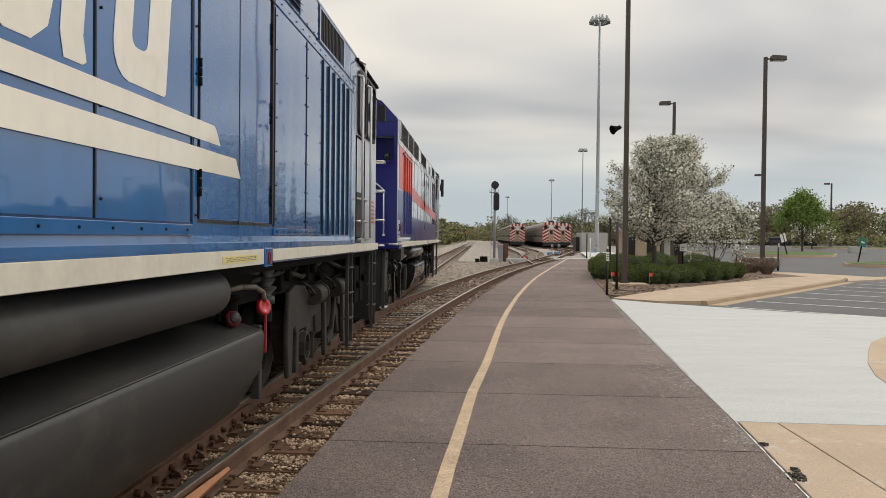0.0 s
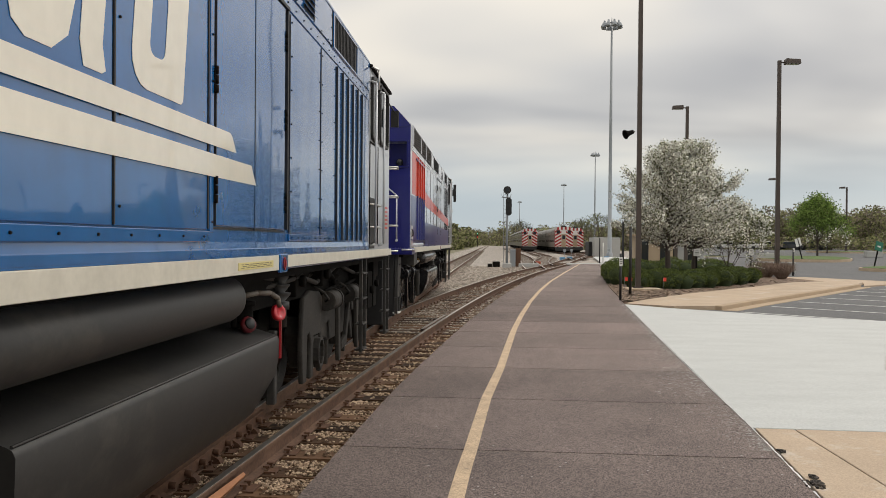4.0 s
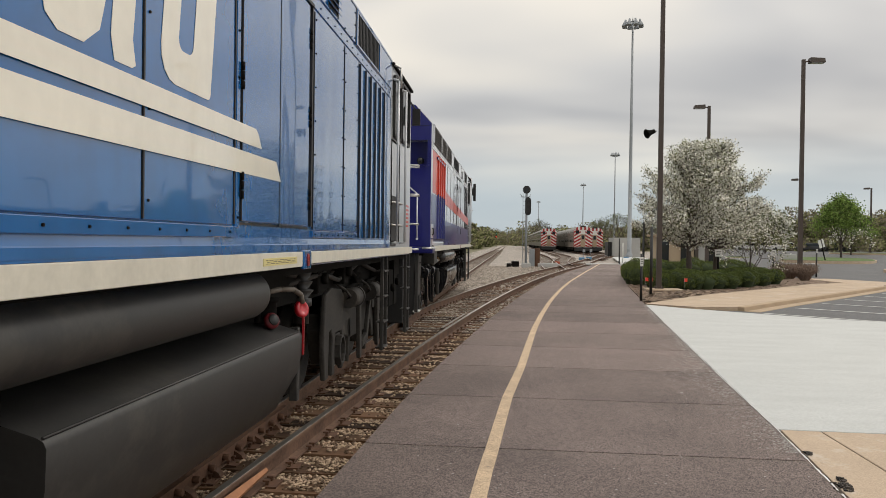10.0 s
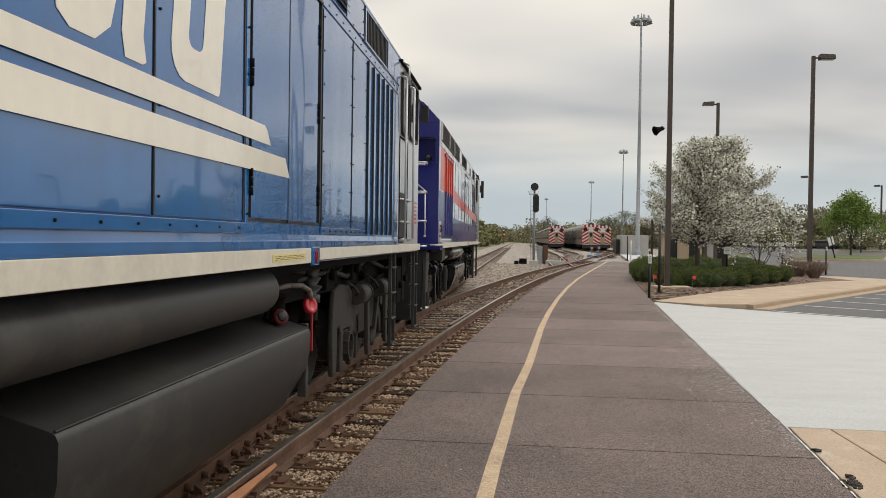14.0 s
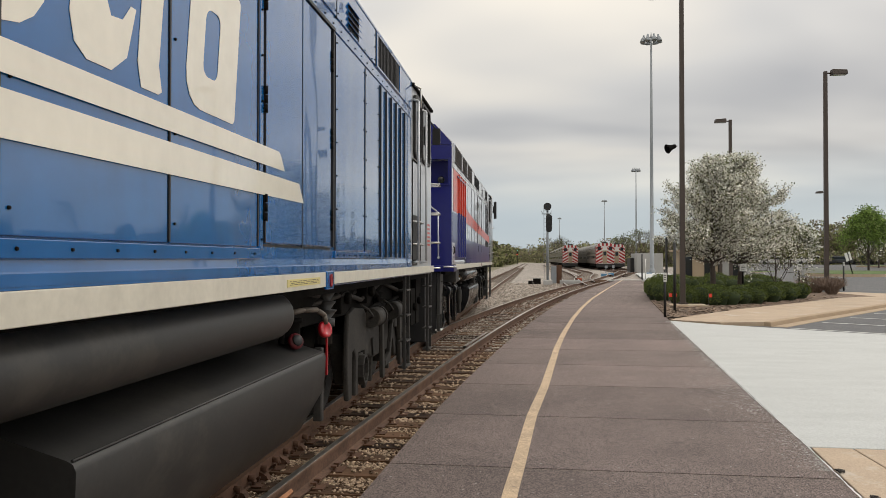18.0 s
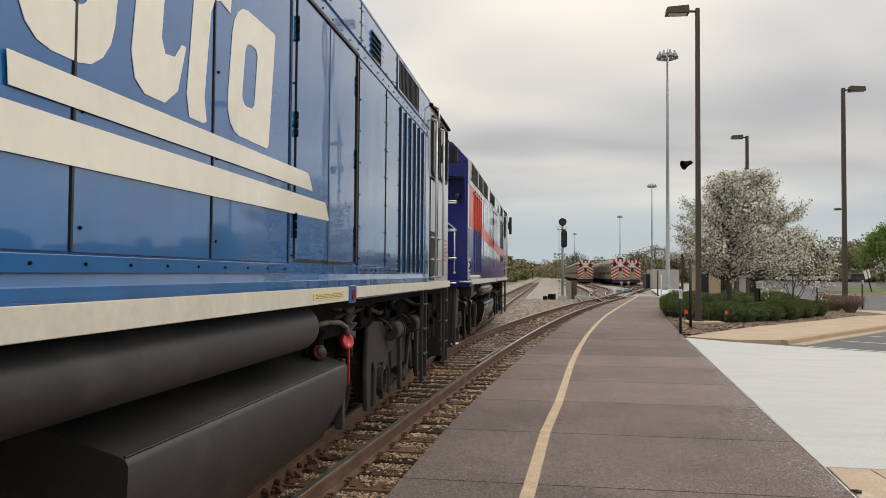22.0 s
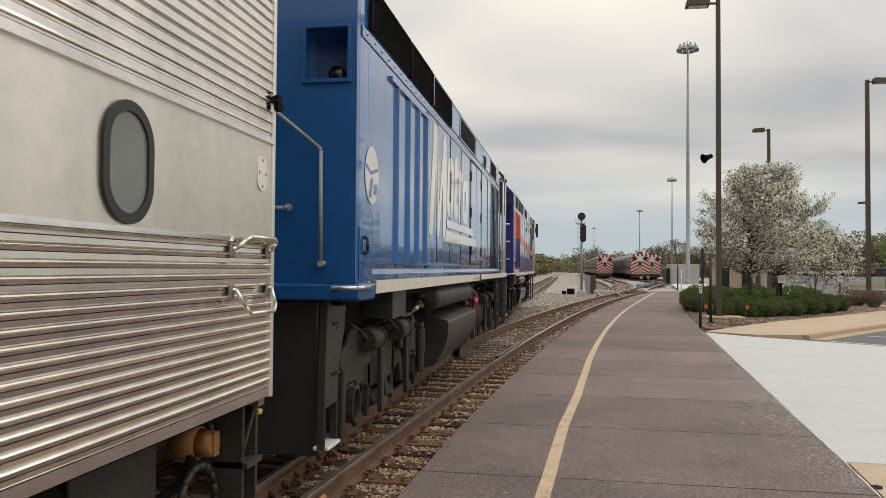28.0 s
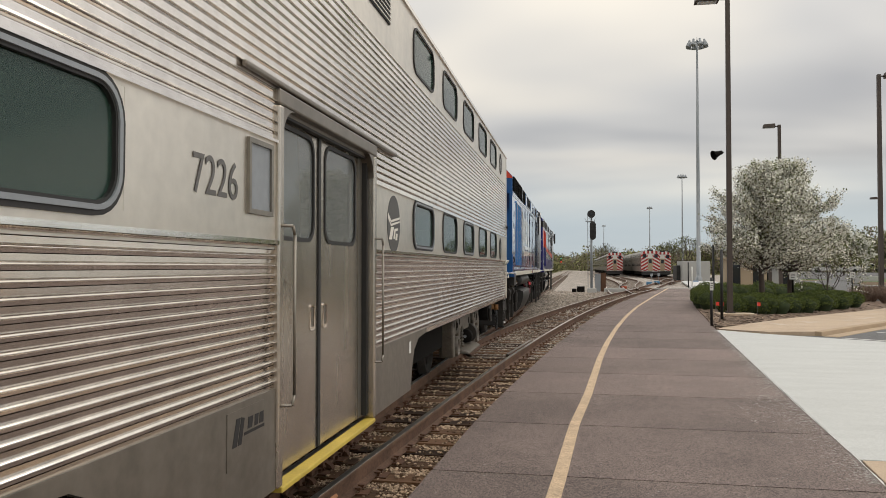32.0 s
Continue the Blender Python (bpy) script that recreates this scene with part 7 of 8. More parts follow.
def high_mast(x, y, h, r, label):
    th = thing("high_mast", pose(x, y, -0.05), label, "light mast", "high mast lights")
    m = Mesh()
    m.lathe((0, 0, 0), (0, 0, 1), [(0, r * 1.5), (0.5, r * 1.5), (0.52, r), (h * 0.5, r * 0.72), (h, r * 0.4), (h + 0.01, 0)], 16)
    part("shaft", m, M["galv"], th, "tapered galvanised shaft")
    m = Mesh()
    pts = [(0.75 * math.cos(a), 0.75 * math.sin(a), h - 0.35) for a in [i * math.pi / 8 for i in range(17)]]
    m.tube(pts, 0.05, 5)
    for i in range(4):
        a = i * math.pi / 2
        m.cyl((0, 0, h - 0.2), (0.75 * math.cos(a), 0.75 * math.sin(a), h - 0.35), 0.04, n=5)
    m.cyl((0, 0, h - 0.4), (0, 0, h + 0.45), 0.1, 0.03, n=6)
    part("ring", m, M["galv"], th)
    for i in range(8):
        a = i * math.pi / 4 + 0.2
        c, s = math.cos(a), math.sin(a)
        m = Mesh()
        m.cyl((0.72 * c, 0.72 * s, h - 0.35), (0.92 * c, 0.92 * s, h - 0.30), 0.035, n=5)
        m.lathe((0.98 * c, 0.98 * s, h - 0.12), (0.22 * c, 0.22 * s, -1.0), [(-0.12, 0.0), (-0.12, 0.13), (0.20, 0.15), (0.28, 0.24), (0.72, 0.34), (0.80, 0.34), (0.74, 0.0)], 12)
        part("floodlight", m, M["galv"], th)
    return th


high_mast(15.3, 101, 30.9, 0.28, "tall galvanised high mast light near the platform's end")
high_mast(29.0, 220, 27.6, 0.26, "galvanised high mast light in the yard")
high_mast(33.0, 360, 29.5, 0.32, "distant galvanised high mast light")
high_mast(17.8, 520, 30.0, 0.36, "faint distant high mast light")

# block signal
sg = thing("block_signal", pose(1.12, 59.0, -0.2), "silver railway signal mast with black heads and a ladder", "railway signal")
m = Mesh()
m.cyl((0, 0, 0.3), (0, 0, 6.0), 0.085, 0.07, n=12)
part("mast", m, M["galv"], sg)
m = Mesh()
m.box(-0.35, 0.35, -0.35, 0.35, 0, 0.35)
part("footing", m, M["grey_block"], sg, bev=0.03)
m = Mesh()
m.cyl((-0.02, -0.22, 6.0), (-0.02, -0.17, 6.0), 0.30, n=24)
m.cyl((-0.02, -0.17, 6.0), (-0.02, 0.05, 6.0), 0.16, 0.12, n=16)
hd = part("upper_head", m, M["black"], sg, "round black signal head")
m = Mesh()
m.cyl((-0.02, -0.25, 6.0), (-0.02, -0.222, 6.0), 0.1, n=16)
part("lens", m, M["glass_dark"], hd)
m = Mesh()
m.prism(round_rect((0.10, 4.72), 0.46, 1.38, 0.23, 8), "y", -0.22, -0.17)
m.box(-0.04, 0.26, -0.17, 0.08, 4.2, 5.25)
hd = part("lower_head", m, M["black"], sg, "oval black three-lamp signal head")
for z in (4.32, 4.72, 5.12):
    m = Mesh()
    m.cyl((0.10, -0.30, z), (0.10, -0.222, z), 0.11, n=16)
    part("lamp_hood", m, M["screen"], hd)
m = Mesh()
for x in (-0.29, -0.10):
    m.tube([(x + 0.02, 0.26, 0.35), (x, 0.22, 5.9)], 0.018, 5)
for i in range(18):
    m.cyl((-0.29, 0.23, 0.6 + i * 0.3), (-0.10, 0.23, 0.6 + i * 0.3), 0.013, n=5)
m.tube([(-0.5, 0.1, 5.7), (-0.35, -0.12, 5.45), (0.2, -0.12, 5.45), (0.3, 0.1, 5.7)], 0.02, 5)
m.box(-0.45, 0.28, -0.2, 0.25, 5.44, 5.47)
part("ladder", m, M["galv"], sg)

for x, y, w, d, h, mat, lab in ((2.1, 62.5, 0.42, 0.5, 1.5, M["plate"], "rust-brown signal equipment cabinet"), (1.66, 62.2, 0.42, 0.5, 1.4, M["galv"], "grey signal equipment cabinet"),
                                (0.3, 60.5, 0.6, 0.5, 0.45, M["under"], "low dark junction box on gravel"), (2.9, 60.8, 1.6, 0.7, 0.32, M["grey_block"], "pale concrete cable trough"),
                                (-0.2, 59.6, 0.35, 0.3, 0.3, M["under"], "small dark switch box"), (4.2, 70.5, 0.45, 0.4, 0.25, M["dull_orange"], "faded orange switch machine cover")):
    th = thing("equipment_cabinet", pose(x, y, -0.21), lab, "cabinet", "trackside cabinets")
    m = Mesh()
    m.box(-w / 2, w / 2, -d / 2, d / 2, 0, h)
    part("case", m, mat, th, bev=0.02)
    m = Mesh()
    m.box(-w / 2 + 0.04, w / 2 - 0.04, -d / 2 - 0.02, -d / 2, 0.06, h - 0.06)
    part("door", m, mat, th, bev=0.01)

for x, y in ((9.2, 92), (14.2, 96), (8.0, 88)):
    th = thing("switch_stand", pose(x, y, -0.21), "blue yard switch stand in gravel", "switch stand", "switch stands")
    m = Mesh()
    m.box(-0.32, 0.32, -0.22, 0.22, 0, 0.34)
    part("housing", m, M["switch_blue"], th, bev=0.05)
    m = Mesh()
    m.cyl((0.2, 0, 0.4), (0.25, 0, 1.1), 0.03, n=6)
    m.box(0.1, 0.4, -0.02, 0.02, 0.95, 1.25)
    part("target", m, M["galv"], th)

# far wayside signal with lit lenses
fs = thing("block_signal", pose(-3.9 + 3.19 - 5.4, 300, -0.2), "distant signal showing a red lamp", "railway signal")
m = Mesh()
m.cyl((0, 0, 0), (0, 0, 6.2), 0.12, n=8)
m.box(-0.2, 0.2, -0.15, 0.1, 3.6, 5.8)
part("mast", m, M["black"], fs)
m = Mesh()
m.cyl((0, -0.25, 4.0), (0, -0.16, 4.0), 0.17, n=12)
part("red_lens", m, M["red_lens"], fs, "lit red lens")
m = Mesh()
m.cyl((0, -0.25, 5.4), (0, -0.16, 5.4), 0.11, n=12)
part("green_lens", m, M["green_lens"], fs, "lit green lens")

# ---------- posts, markers and small signs ----------
def post(x, y, z, h, r, label, mat, plate=None):
    th = thing("marker_post", pose(x, y, z), label, "post", "marker posts")
    m = Mesh()
    m.cyl((0, 0, -0.05), (0, 0, h), r, n=10)
    part("stake", m, mat, th)
    if plate:
        pz, w, hh, pm = plate
        m = Mesh()
        m.box(-w / 2, w / 2, -r - 0.02, -r - 0.004, pz - hh / 2, pz + hh / 2)
        pl = part("plate", m, pm, th, bev=0.004)
        for k in range(3):
            m = Mesh()
            m.box(-w * 0.32, w * (0.32 - 0.1 * (k == 2)), -r - 0.024, -r - 0.021, pz + hh * (0.22 - 0.22 * k) - 0.012, pz + hh * (0.22 - 0.22 * k) + 0.012)
            part("print_bar", m, M["dark_mark"], pl)
    return th


post(3.98, 23.75, 0.02, 1.42, 0.04, "thin dark post with a small plate at the platform edge", M["black"], (1.18, 0.1, 0.28, M["sign_white"]))
post(4.75, 26.4, 0.07, 2.25, 0.05, "black steel post in mulch", M["black"])
post(5.6, 33.0, 0.07, 2.6, 0.05, "black steel post behind the shrubs", M["black"])
post(6.2, 36.5, 0.07, 2.6, 0.05, "black steel post behind the shrubs", M["black"])
post(8.75, 33.2, 0.07, 1.42, 0.04, "short post with a white sign in the shrubs", M["under"], (1.33, 0.28, 0.3, M["sign_white"]))
post(13.6, 41.0, 0.07, 1.45, 0.045, "short post with a white sign in the shrubs", M["black"], (1.3, 0.22, 0.3, M["sign_white"]))
post(17.0, 44.2, 0.06, 1.5, 0.045, "dark post with a pale band by the road", M["black"], (1.42, 0.09, 0.2, M["sign_white"]))
post(9.4, 67.6, 0.0, 2.2, 0.06, "dark post at the platform's far end", M["black"])
post(9.9, 69, 0.0, 1.8, 0.05, "white marker post at the platform's far end", M["sign_white"])
for x, y, z in ((6.28, 28.3, 0.09), (5.0, 28.05, 0.1), (4.86, 28.15, 0.1)):
    th = thing("marker_flag", pose(x, y, z), "small orange-red utility flag on a wire", "flag", "utility flags")
    m = Mesh()
    m.cyl((0, 0, 0), (0, 0, 0.42), 0.006, n=5)
    part("wire", m, M["galv"], th)
    m = Mesh()
    m.box(0.0, 0.11, -0.003, 0.003, 0.29, 0.42)
    part("cloth", m, M["flag"], th)


def leaning_sign(x, y, z, h, tilt, w, hh, mat, label, rz=0):
    th = thing("road_sign", pose(x, y, z, 0, tilt, rz), label, "sign", "leaning signs")
    m = Mesh()
    m.box(-0.04, 0.04, -0.03, 0.03, -0.1, h)
    part("stake", m, M["under"], th)
    m = Mesh()
    m.box(-w / 2, w / 2, -0.05, -0.032, h - hh, h)
    pl = part("plate", m, mat, th, bev=0.005)
    m = Mesh()
    if mat is M["sign_green"]:
        m.box(-w * 0.22, w * 0.22, -0.056, -0.051, h - hh * 0.62, h - hh * 0.45)
        part("print", m, M["sign_white"], pl)
    else:
        m.box(-w * 0.03, w * 0.16, -0.056, -0.051, h - hh, h)
        part("print", m, M["dark_mark"], pl)


leaning_sign(27.9, 70.5, lift(27.9, 70.5) + 0.1, 2.1, -18, 0.6, 0.75, M["sign_white"], "leaning white sign with a dark bar by the road", 20)
leaning_sign(26.8, 55.3, lift(26.8, 55.3) + 0.1, 1.85, 14, 0.66, 0.64, M["sign_green"], "leaning green sign with a pale mark by the road", 20)

# ---------- buildings and barriers ----------
def shed(x0, x1, y0, y1, h, mat, label, piers=0):
    th = thing("station_building", pose(x0, y0, -0.1), label, "building", "station buildings")
    m = Mesh()
    m.box(0, x1 - x0, 0, y1 - y0, 0, h)
    part("wall", m, mat, th)
    m = Mesh()
    m.box(-0.3, x1 - x0 + 0.3, -0.3, y1 - y0 + 0.3, h, h + 0.18)
    part("roof", m, M["kerb"], th, bev=0.03)
    for i in range(piers):
        m = Mesh()
        u = (x1 - x0) * (i + 0.5) / piers
        m.box(u - 0.3, u + 0.3, -0.06, -0.004, 0.1, h - 0.2)
        part("window", m, M["glass_dark"], th)
    return th


shed(12.4, 15.6, 67, 69.5, 2.5, M["stucco"], "low tan masonry station shelter behind the trees", 2)
# dark block fills the gap between shelter and plant room
shed(15.7, 16.0, 67, 70, 2.45, M["pole"], "dark narrow block in the gap beside the shelter", 0)
shed(16.1, 18.4, 67.5, 71, 2.45, M["grey_block"], "pale grey plant room beside the shelter", 1)
m = Mesh()
m.box(14.5, 18.2, 110, 116, -0.2, 2.6)
solo("storage_container", m, M["grey_block"], "pale grey storage container in the yard", "container", bev=0.05)
m = Mesh()
m.box(13.95, 14.45, 112, 116, -0.2, 2.0)
solo("storage_container", m, M["black"], "dark container in the yard", "container", bev=0.05)


def parked_car(x, y, rz, mat, label):
    th = thing("parked_car", pose(x, y, lift(x, y), 0, 0, rz), label, "car", "parked cars")
    m = Mesh()
    m.prism([(-2.2, 0.3), (2.2, 0.3), (2.25, 0.75), (1.2, 0.92), (0.6, 1.42), (-1.1, 1.45), (-1.9, 0.98), (-2.25, 0.85)], "x", -0.88, 0.88)
    part("body", m, mat, th, bev=0.08)
    m = Mesh()
    m.prism([(1.05, 0.95), (0.58, 1.36), (-1.05, 1.38), (-1.7, 0.98)], "x", -0.89, 0.89)
    part("glazing", m, M["glass_dark"], th)
    for sx in (-0.8, 0.8):
        for sy in (-1.35, 1.35):
            m = Mesh()
            m.cyl((sx - 0.1, sy, 0.32), (sx + 0.1, sy, 0.32), 0.32, n=16)
            part("wheel", m, M["rubber"], th)


for x, y, rz, mt, lab in ((45.0, 139, 70, M["car_white"], "white parked car far across the car park"), (48.5, 140, 70, M["car_white"], "white parked car far across the car park"),
                          (41.5, 138, 70, M["car_white"], "white parked van far across the car park"), (51.0, 135, 60, M["car_dark"], "dark parked car far across the car park"),
                          (55.5, 136, 60, M["car_dark"], "dark parked car far across the car park")):
    parked_car(x, y, rz, mt, lab)
for x, y in ((25.5, 73.5), (42.5, 88), (17.4, 47.5)):
    m = Mesh()
    m.box(-0.9, 0.9, -0.35, 0.35, 0, 0.7)
    solo("concrete_block", m, M["grey_block"], "pale concrete lamp footing block", "block", "concrete blocks", bev=0.04, m=pose(x, y, lift(x, y)))

# ---------- trees and shrubs ----------
def leaf_quads(cents, size, r, flat=0.0):
    """Small randomly turned quads at the given points."""
    n = len(cents)
    a = r.normal(size=(n, 3))
    a /= np.linalg.norm(a, axis=1)[:, None]
    b = r.normal(size=(n, 3))
    b -= a * (a * b).sum(1)[:, None]
    b /= np.linalg.norm(b, axis=1)[:, None]
    s = size * r.uniform(0.6, 1.3, (n, 1))
    c = np.asarray(cents)
    v = np.stack([c - a * s - b * s * 0.6, c + a * s - b * s * 0.7, c + a * s * 0.8 + b * s * 0.7, c - a * s * 0.9 + b * s * 0.6], 1).reshape(-1, 3)
    return v, np.arange(4 * n).reshape(-1, 4)


def quads_part(name, cents, size, mat, parent, seed, label="", kind=""):
    v, f = leaf_quads(np.array(cents), size, np.random.default_rng(seed))
    me = bpy.data.meshes.new(name)
    me.from_pydata(v.tolist(), [], f.tolist())
    me.materials.append(mat)
    ob = new(name, me)
    ob.parent = parent
    if label or kind:
        tagged(ob, label=label, kind=kind)
    return ob


def grow(seed, h, fork, spread, levels=5, trunk=0.13, up=0.55, droop=0.0):
    """Branch segments and twig ends of a broad upright tree."""
    r = random.Random(seed)
    segs, ends = [], []

    def limb(p, d, length, rad, lv):
        n = 3
        q = p
        for i in range(n):
            d = (d + Vector((r.gauss(0, 0.13), r.gauss(0, 0.13), r.gauss(0.04, 0.08) - droop))).normalized()
            q2 = q + d * (length / n)
            r2 = rad * (1 - 0.22 * (i + 1) / n)
            segs.append((q, q2, rad * (1 - 0.22 * i / n), r2, lv))
            if lv >= levels - 3:
                for _ in range(4 if lv == levels else 2 if lv >= levels - 2 else 1):
                    ends.append(q.lerp(q2, r.random()))
            q = q2
        if lv == levels:
            ends.append(q)
            return
        k = 3 if lv < 2 else r.choice((2, 3, 3))
        for i in range(k):
            a = 2 * math.pi * (i + r.random() * 0.7) / k
            side = d.orthogonal().normalized()
            side = (Matrix.Rotation(a, 3, d) @ side)
            nd = (d * up + side * spread + Vector((0, 0, 0.22))).normalized()
            limb(q, nd, length * r.uniform(0.66, 0.86), rad * 0.62, lv + 1)

    t0 = Vector((0, 0, 0))
    top = Vector((r.uniform(-0.05, 0.05), r.uniform(-0.05, 0.05), fork))
    segs.append((t0, top, trunk, trunk * 0.8, 0))
    k = 6
    for i in range(k):
        a = 2 * math.pi * (i + r.random() * 0.5) / k
        tilt = (0.25, 0.8, 0.45, 0.95, 0.35, 0.75)[i % 6]
        limb(top, Vector((math.cos(a) * tilt, math.sin(a) * tilt, 0.8)).normalized(), (h - fork) * 0.29, trunk * 0.38, 1)
    segs.append((top, top + Vector((0, 0, (h - fork) * 0.3)), trunk * 0.7, trunk * 0.4, 1))
    limb(top + Vector((0, 0, (h - fork) * 0.3)), Vector((0, 0, 1)), (h - fork) * 0.24, trunk * 0.4, 2)
    return segs, ends


def grow_pear(seed, h, reach, trunk=0.11):
    """Branch segments and twig ends of an upright pyramidal tree with one leader."""
    r = random.Random(seed)
    segs, ends = [], []
    p = Vector((0, 0, 0))
    lead = [p]
    n = 14
    for i in range(n):
        p = p + Vector((r.gauss(0, 0.025), r.gauss(0, 0.025), h * 0.96 / n))
        lead.append(p)
    for i in range(n):
        f = 1 - i / n
        segs.append((lead[i], lead[i + 1], trunk * (0.12 + 0.88 * f), trunk * (0.12 + 0.88 * (f - 1 / n)), 0 if i < 3 else 1))

    def radius(z):
        return float(np.interp(z, (1.3, 1.9, 3.1, 4.6, h), (1.6, 2.25, 2.6, 1.95, 0.35))) * reach / 2.5
    count = 64
    for i in range(count):
        u = (i + r.random()) / count
        z0 = 1.45 + (h - 2.2) * u ** 0.95
        k = min(n - 1, int(z0 / (h * 0.96) * n))
        a = i * 2.399 + r.uniform(-0.4, 0.4)
        base = lead[k].lerp(lead[k + 1], (z0 / (h * 0.96) * n) - k)
        rise = r.uniform(0.35, 0.85) * (1.0 if u < 0.3 else 1.25)
        z1 = min(h - 0.05, z0 + rise * 1.3)
        q = radius(z1) * r.uniform(0.62, 1.08)
        tip = Vector((math.cos(a) * q, math.sin(a) * q, z1))
        pts = [base]
        for j in range(1, 6):
            t = j / 5
            w = base.lerp(tip, t)
            w.z = base.z + (tip.z - base.z) * t ** 1.35
            pts.append(w + Vector((r.gauss(0, 0.05), r.gauss(0, 0.05), r.gauss(0, 0.04))))
        rad = trunk * (0.34 - 0.2 * u)
        for j in range(5):
            segs.append((pts[j], pts[j + 1], rad * (1 - j * 0.17), rad * (1 - (j + 1) * 0.17), 2))
            for _ in range(2 + j):
                b = pts[j].lerp(pts[j + 1], r.random())
                d = Vector((math.cos(a) + r.gauss(0, 0.9), math.sin(a) + r.gauss(0, 0.9), r.uniform(0.5, 2.0))).normalized()
                ln = r.uniform(0.2, 0.62)
                e = b + d * ln
                e.z = min(e.z, h + 0.1)
                segs.append((b, e, 0.010, 0.006, 4))
                for _ in range(7):
                    ends.append(b.lerp(e, r.uniform(0.1, 1.0)))
            if j > 1:
                ends += [pts[j].lerp(pts[j + 1], r.random()) for _ in range(5)]
    return segs, ends


def tree(name, x, y, z, seed, h, fork, spread, mats, label, group, sizes, counts, trunk=0.13, scale=(1, 1, 1), jitter=0.09, up=0.55, levels=5, cone=0.0, reach=0.0):
    th = thing(name, pose(x, y, z, 0, 0, seed * 37 % 360), label, "tree", group)
    segs, ends = grow_pear(seed, h, reach, trunk) if reach else grow(seed, h, fork, spread, levels, trunk, up)
    sc = Vector(scale)
    top = max(q.z for q in ends)

    def shape(q):                                # narrower towards the top
        k = 1 + cone * (0.45 - max(0.0, q.z / top))
        return Vector((q.x * sc.x * k, q.y * sc.y * k, q.z * sc.z * h / top))
    t, br = Mesh(), Mesh()
    for a, b, r0, r1, lv in segs:
        a, b = shape(Vector(a)), shape(Vector(b))
        (t if lv == 0 else br).cyl(a, b, max(r0, 0.007), max(r1, 0.006), n=10 if lv == 0 else 6 if lv < 3 else 4, caps=False)
    part("trunk", t, M["bark"], th, tidy=False)
    part("branch_crown", br, M["bark"], th, "fine dark branches", tidy=False)
    r = np.random.default_rng(seed)
    e = np.array([tuple(shape(q)) for q in ends])
    for k, (mat, size, count) in enumerate(zip(mats, sizes, counts)):
        idx = r.integers(0, len(e), count)
        c = e[idx] + r.normal(size=(count, 3)) * jitter
        quads_part("blossom" if mat is M["blossom"] else "leaves", c, size, mat, th, seed + k, kind="stuff")
    return th


tree("blossom_tree", 7.55, 33.2, 0.05, 11, 6.0, 1.5, 0.6, (M["blossom"], M["young_leaf"]), "flowering pear tree in white blossom with a dark trunk", "blossom trees", (0.036, 0.032), (27000, 10000), 0.135, jitter=0.09, reach=2.4)
tree("blossom_tree", 9.15, 35.0, 0.05, 23, 6.3, 1.5, 0.6, (M["blossom"], M["young_leaf"]), "flowering pear tree in white blossom with a dark trunk", "blossom trees", (0.036, 0.032), (27000, 10000), 0.135, jitter=0.09, reach=2.55)
tree("blossom_tree", 11.5, 37.9, 0.05, 5, 3.5, 0.4, 0.95, (M["blossom"], M["young_leaf"]), "low spreading tree in thin white blossom", "blossom trees", (0.033, 0.033), (1500, 2000), 0.05, (0.8, 0.8, 1))
tree("shade_tree", 38.5, 93.0, lift(38.5, 93.0), 9, 7.2, 1.3, 0.66, (M["leaf"], M["young_leaf"]), "young round tree in fresh green leaf on the island", "car park trees", (0.075, 0.075), (17000, 2500), 0.12, (0.8, 0.8, 1), 0.4, cone=0.9)
tree("blossom_tree", 46, 108, lift(46, 108), 31, 5.2, 1.2, 0.8, (M["blossom"], M["young_leaf"]), "small distant tree in white blossom", "blossom trees", (0.11, 0.12), (1200, 1400), 0.1, jitter=0.2)
tree("blossom_tree", 63, 121, lift(63, 121), 33, 5.4, 1.3, 0.85, (M["blossom"], M["young_leaf"]), "small distant tree in thin white blossom", "blossom trees", (0.11, 0.12), (500, 900), 0.1, jitter=0.2)
tree("blossom_tree", 36, 112, lift(36, 112), 35, 7.2, 1.3, 0.8, (M["blossom"], M["young_leaf"]), "distant flowering tree behind the lamp post", "blossom trees", (0.15, 0.14), (1800, 1400), 0.12, jitter=0.3)
tree("bare_tree", 26, 190, 0.0, 41, 9.5, 2.0, 0.6, (M["young_leaf"],), "bare distant tree by the yard", "bare trees", (0.12,), (700,), 0.22, jitter=0.3)
tree("bare_tree", 20, 175, 0.0, 43, 7.5, 1.5, 0.6, (M["young_leaf"],), "bare distant tree by the yard", "bare trees", (0.12,), (600,), 0.2, jitter=0.3)
tree("bare_tree", 9.5, 262, 0.0, 49, 10.0, 3.0, 0.5, (M["young_leaf"],), "bare distant tree behind the stored coaches", "bare trees", (0.12,), (300,), 0.25, jitter=0.3)


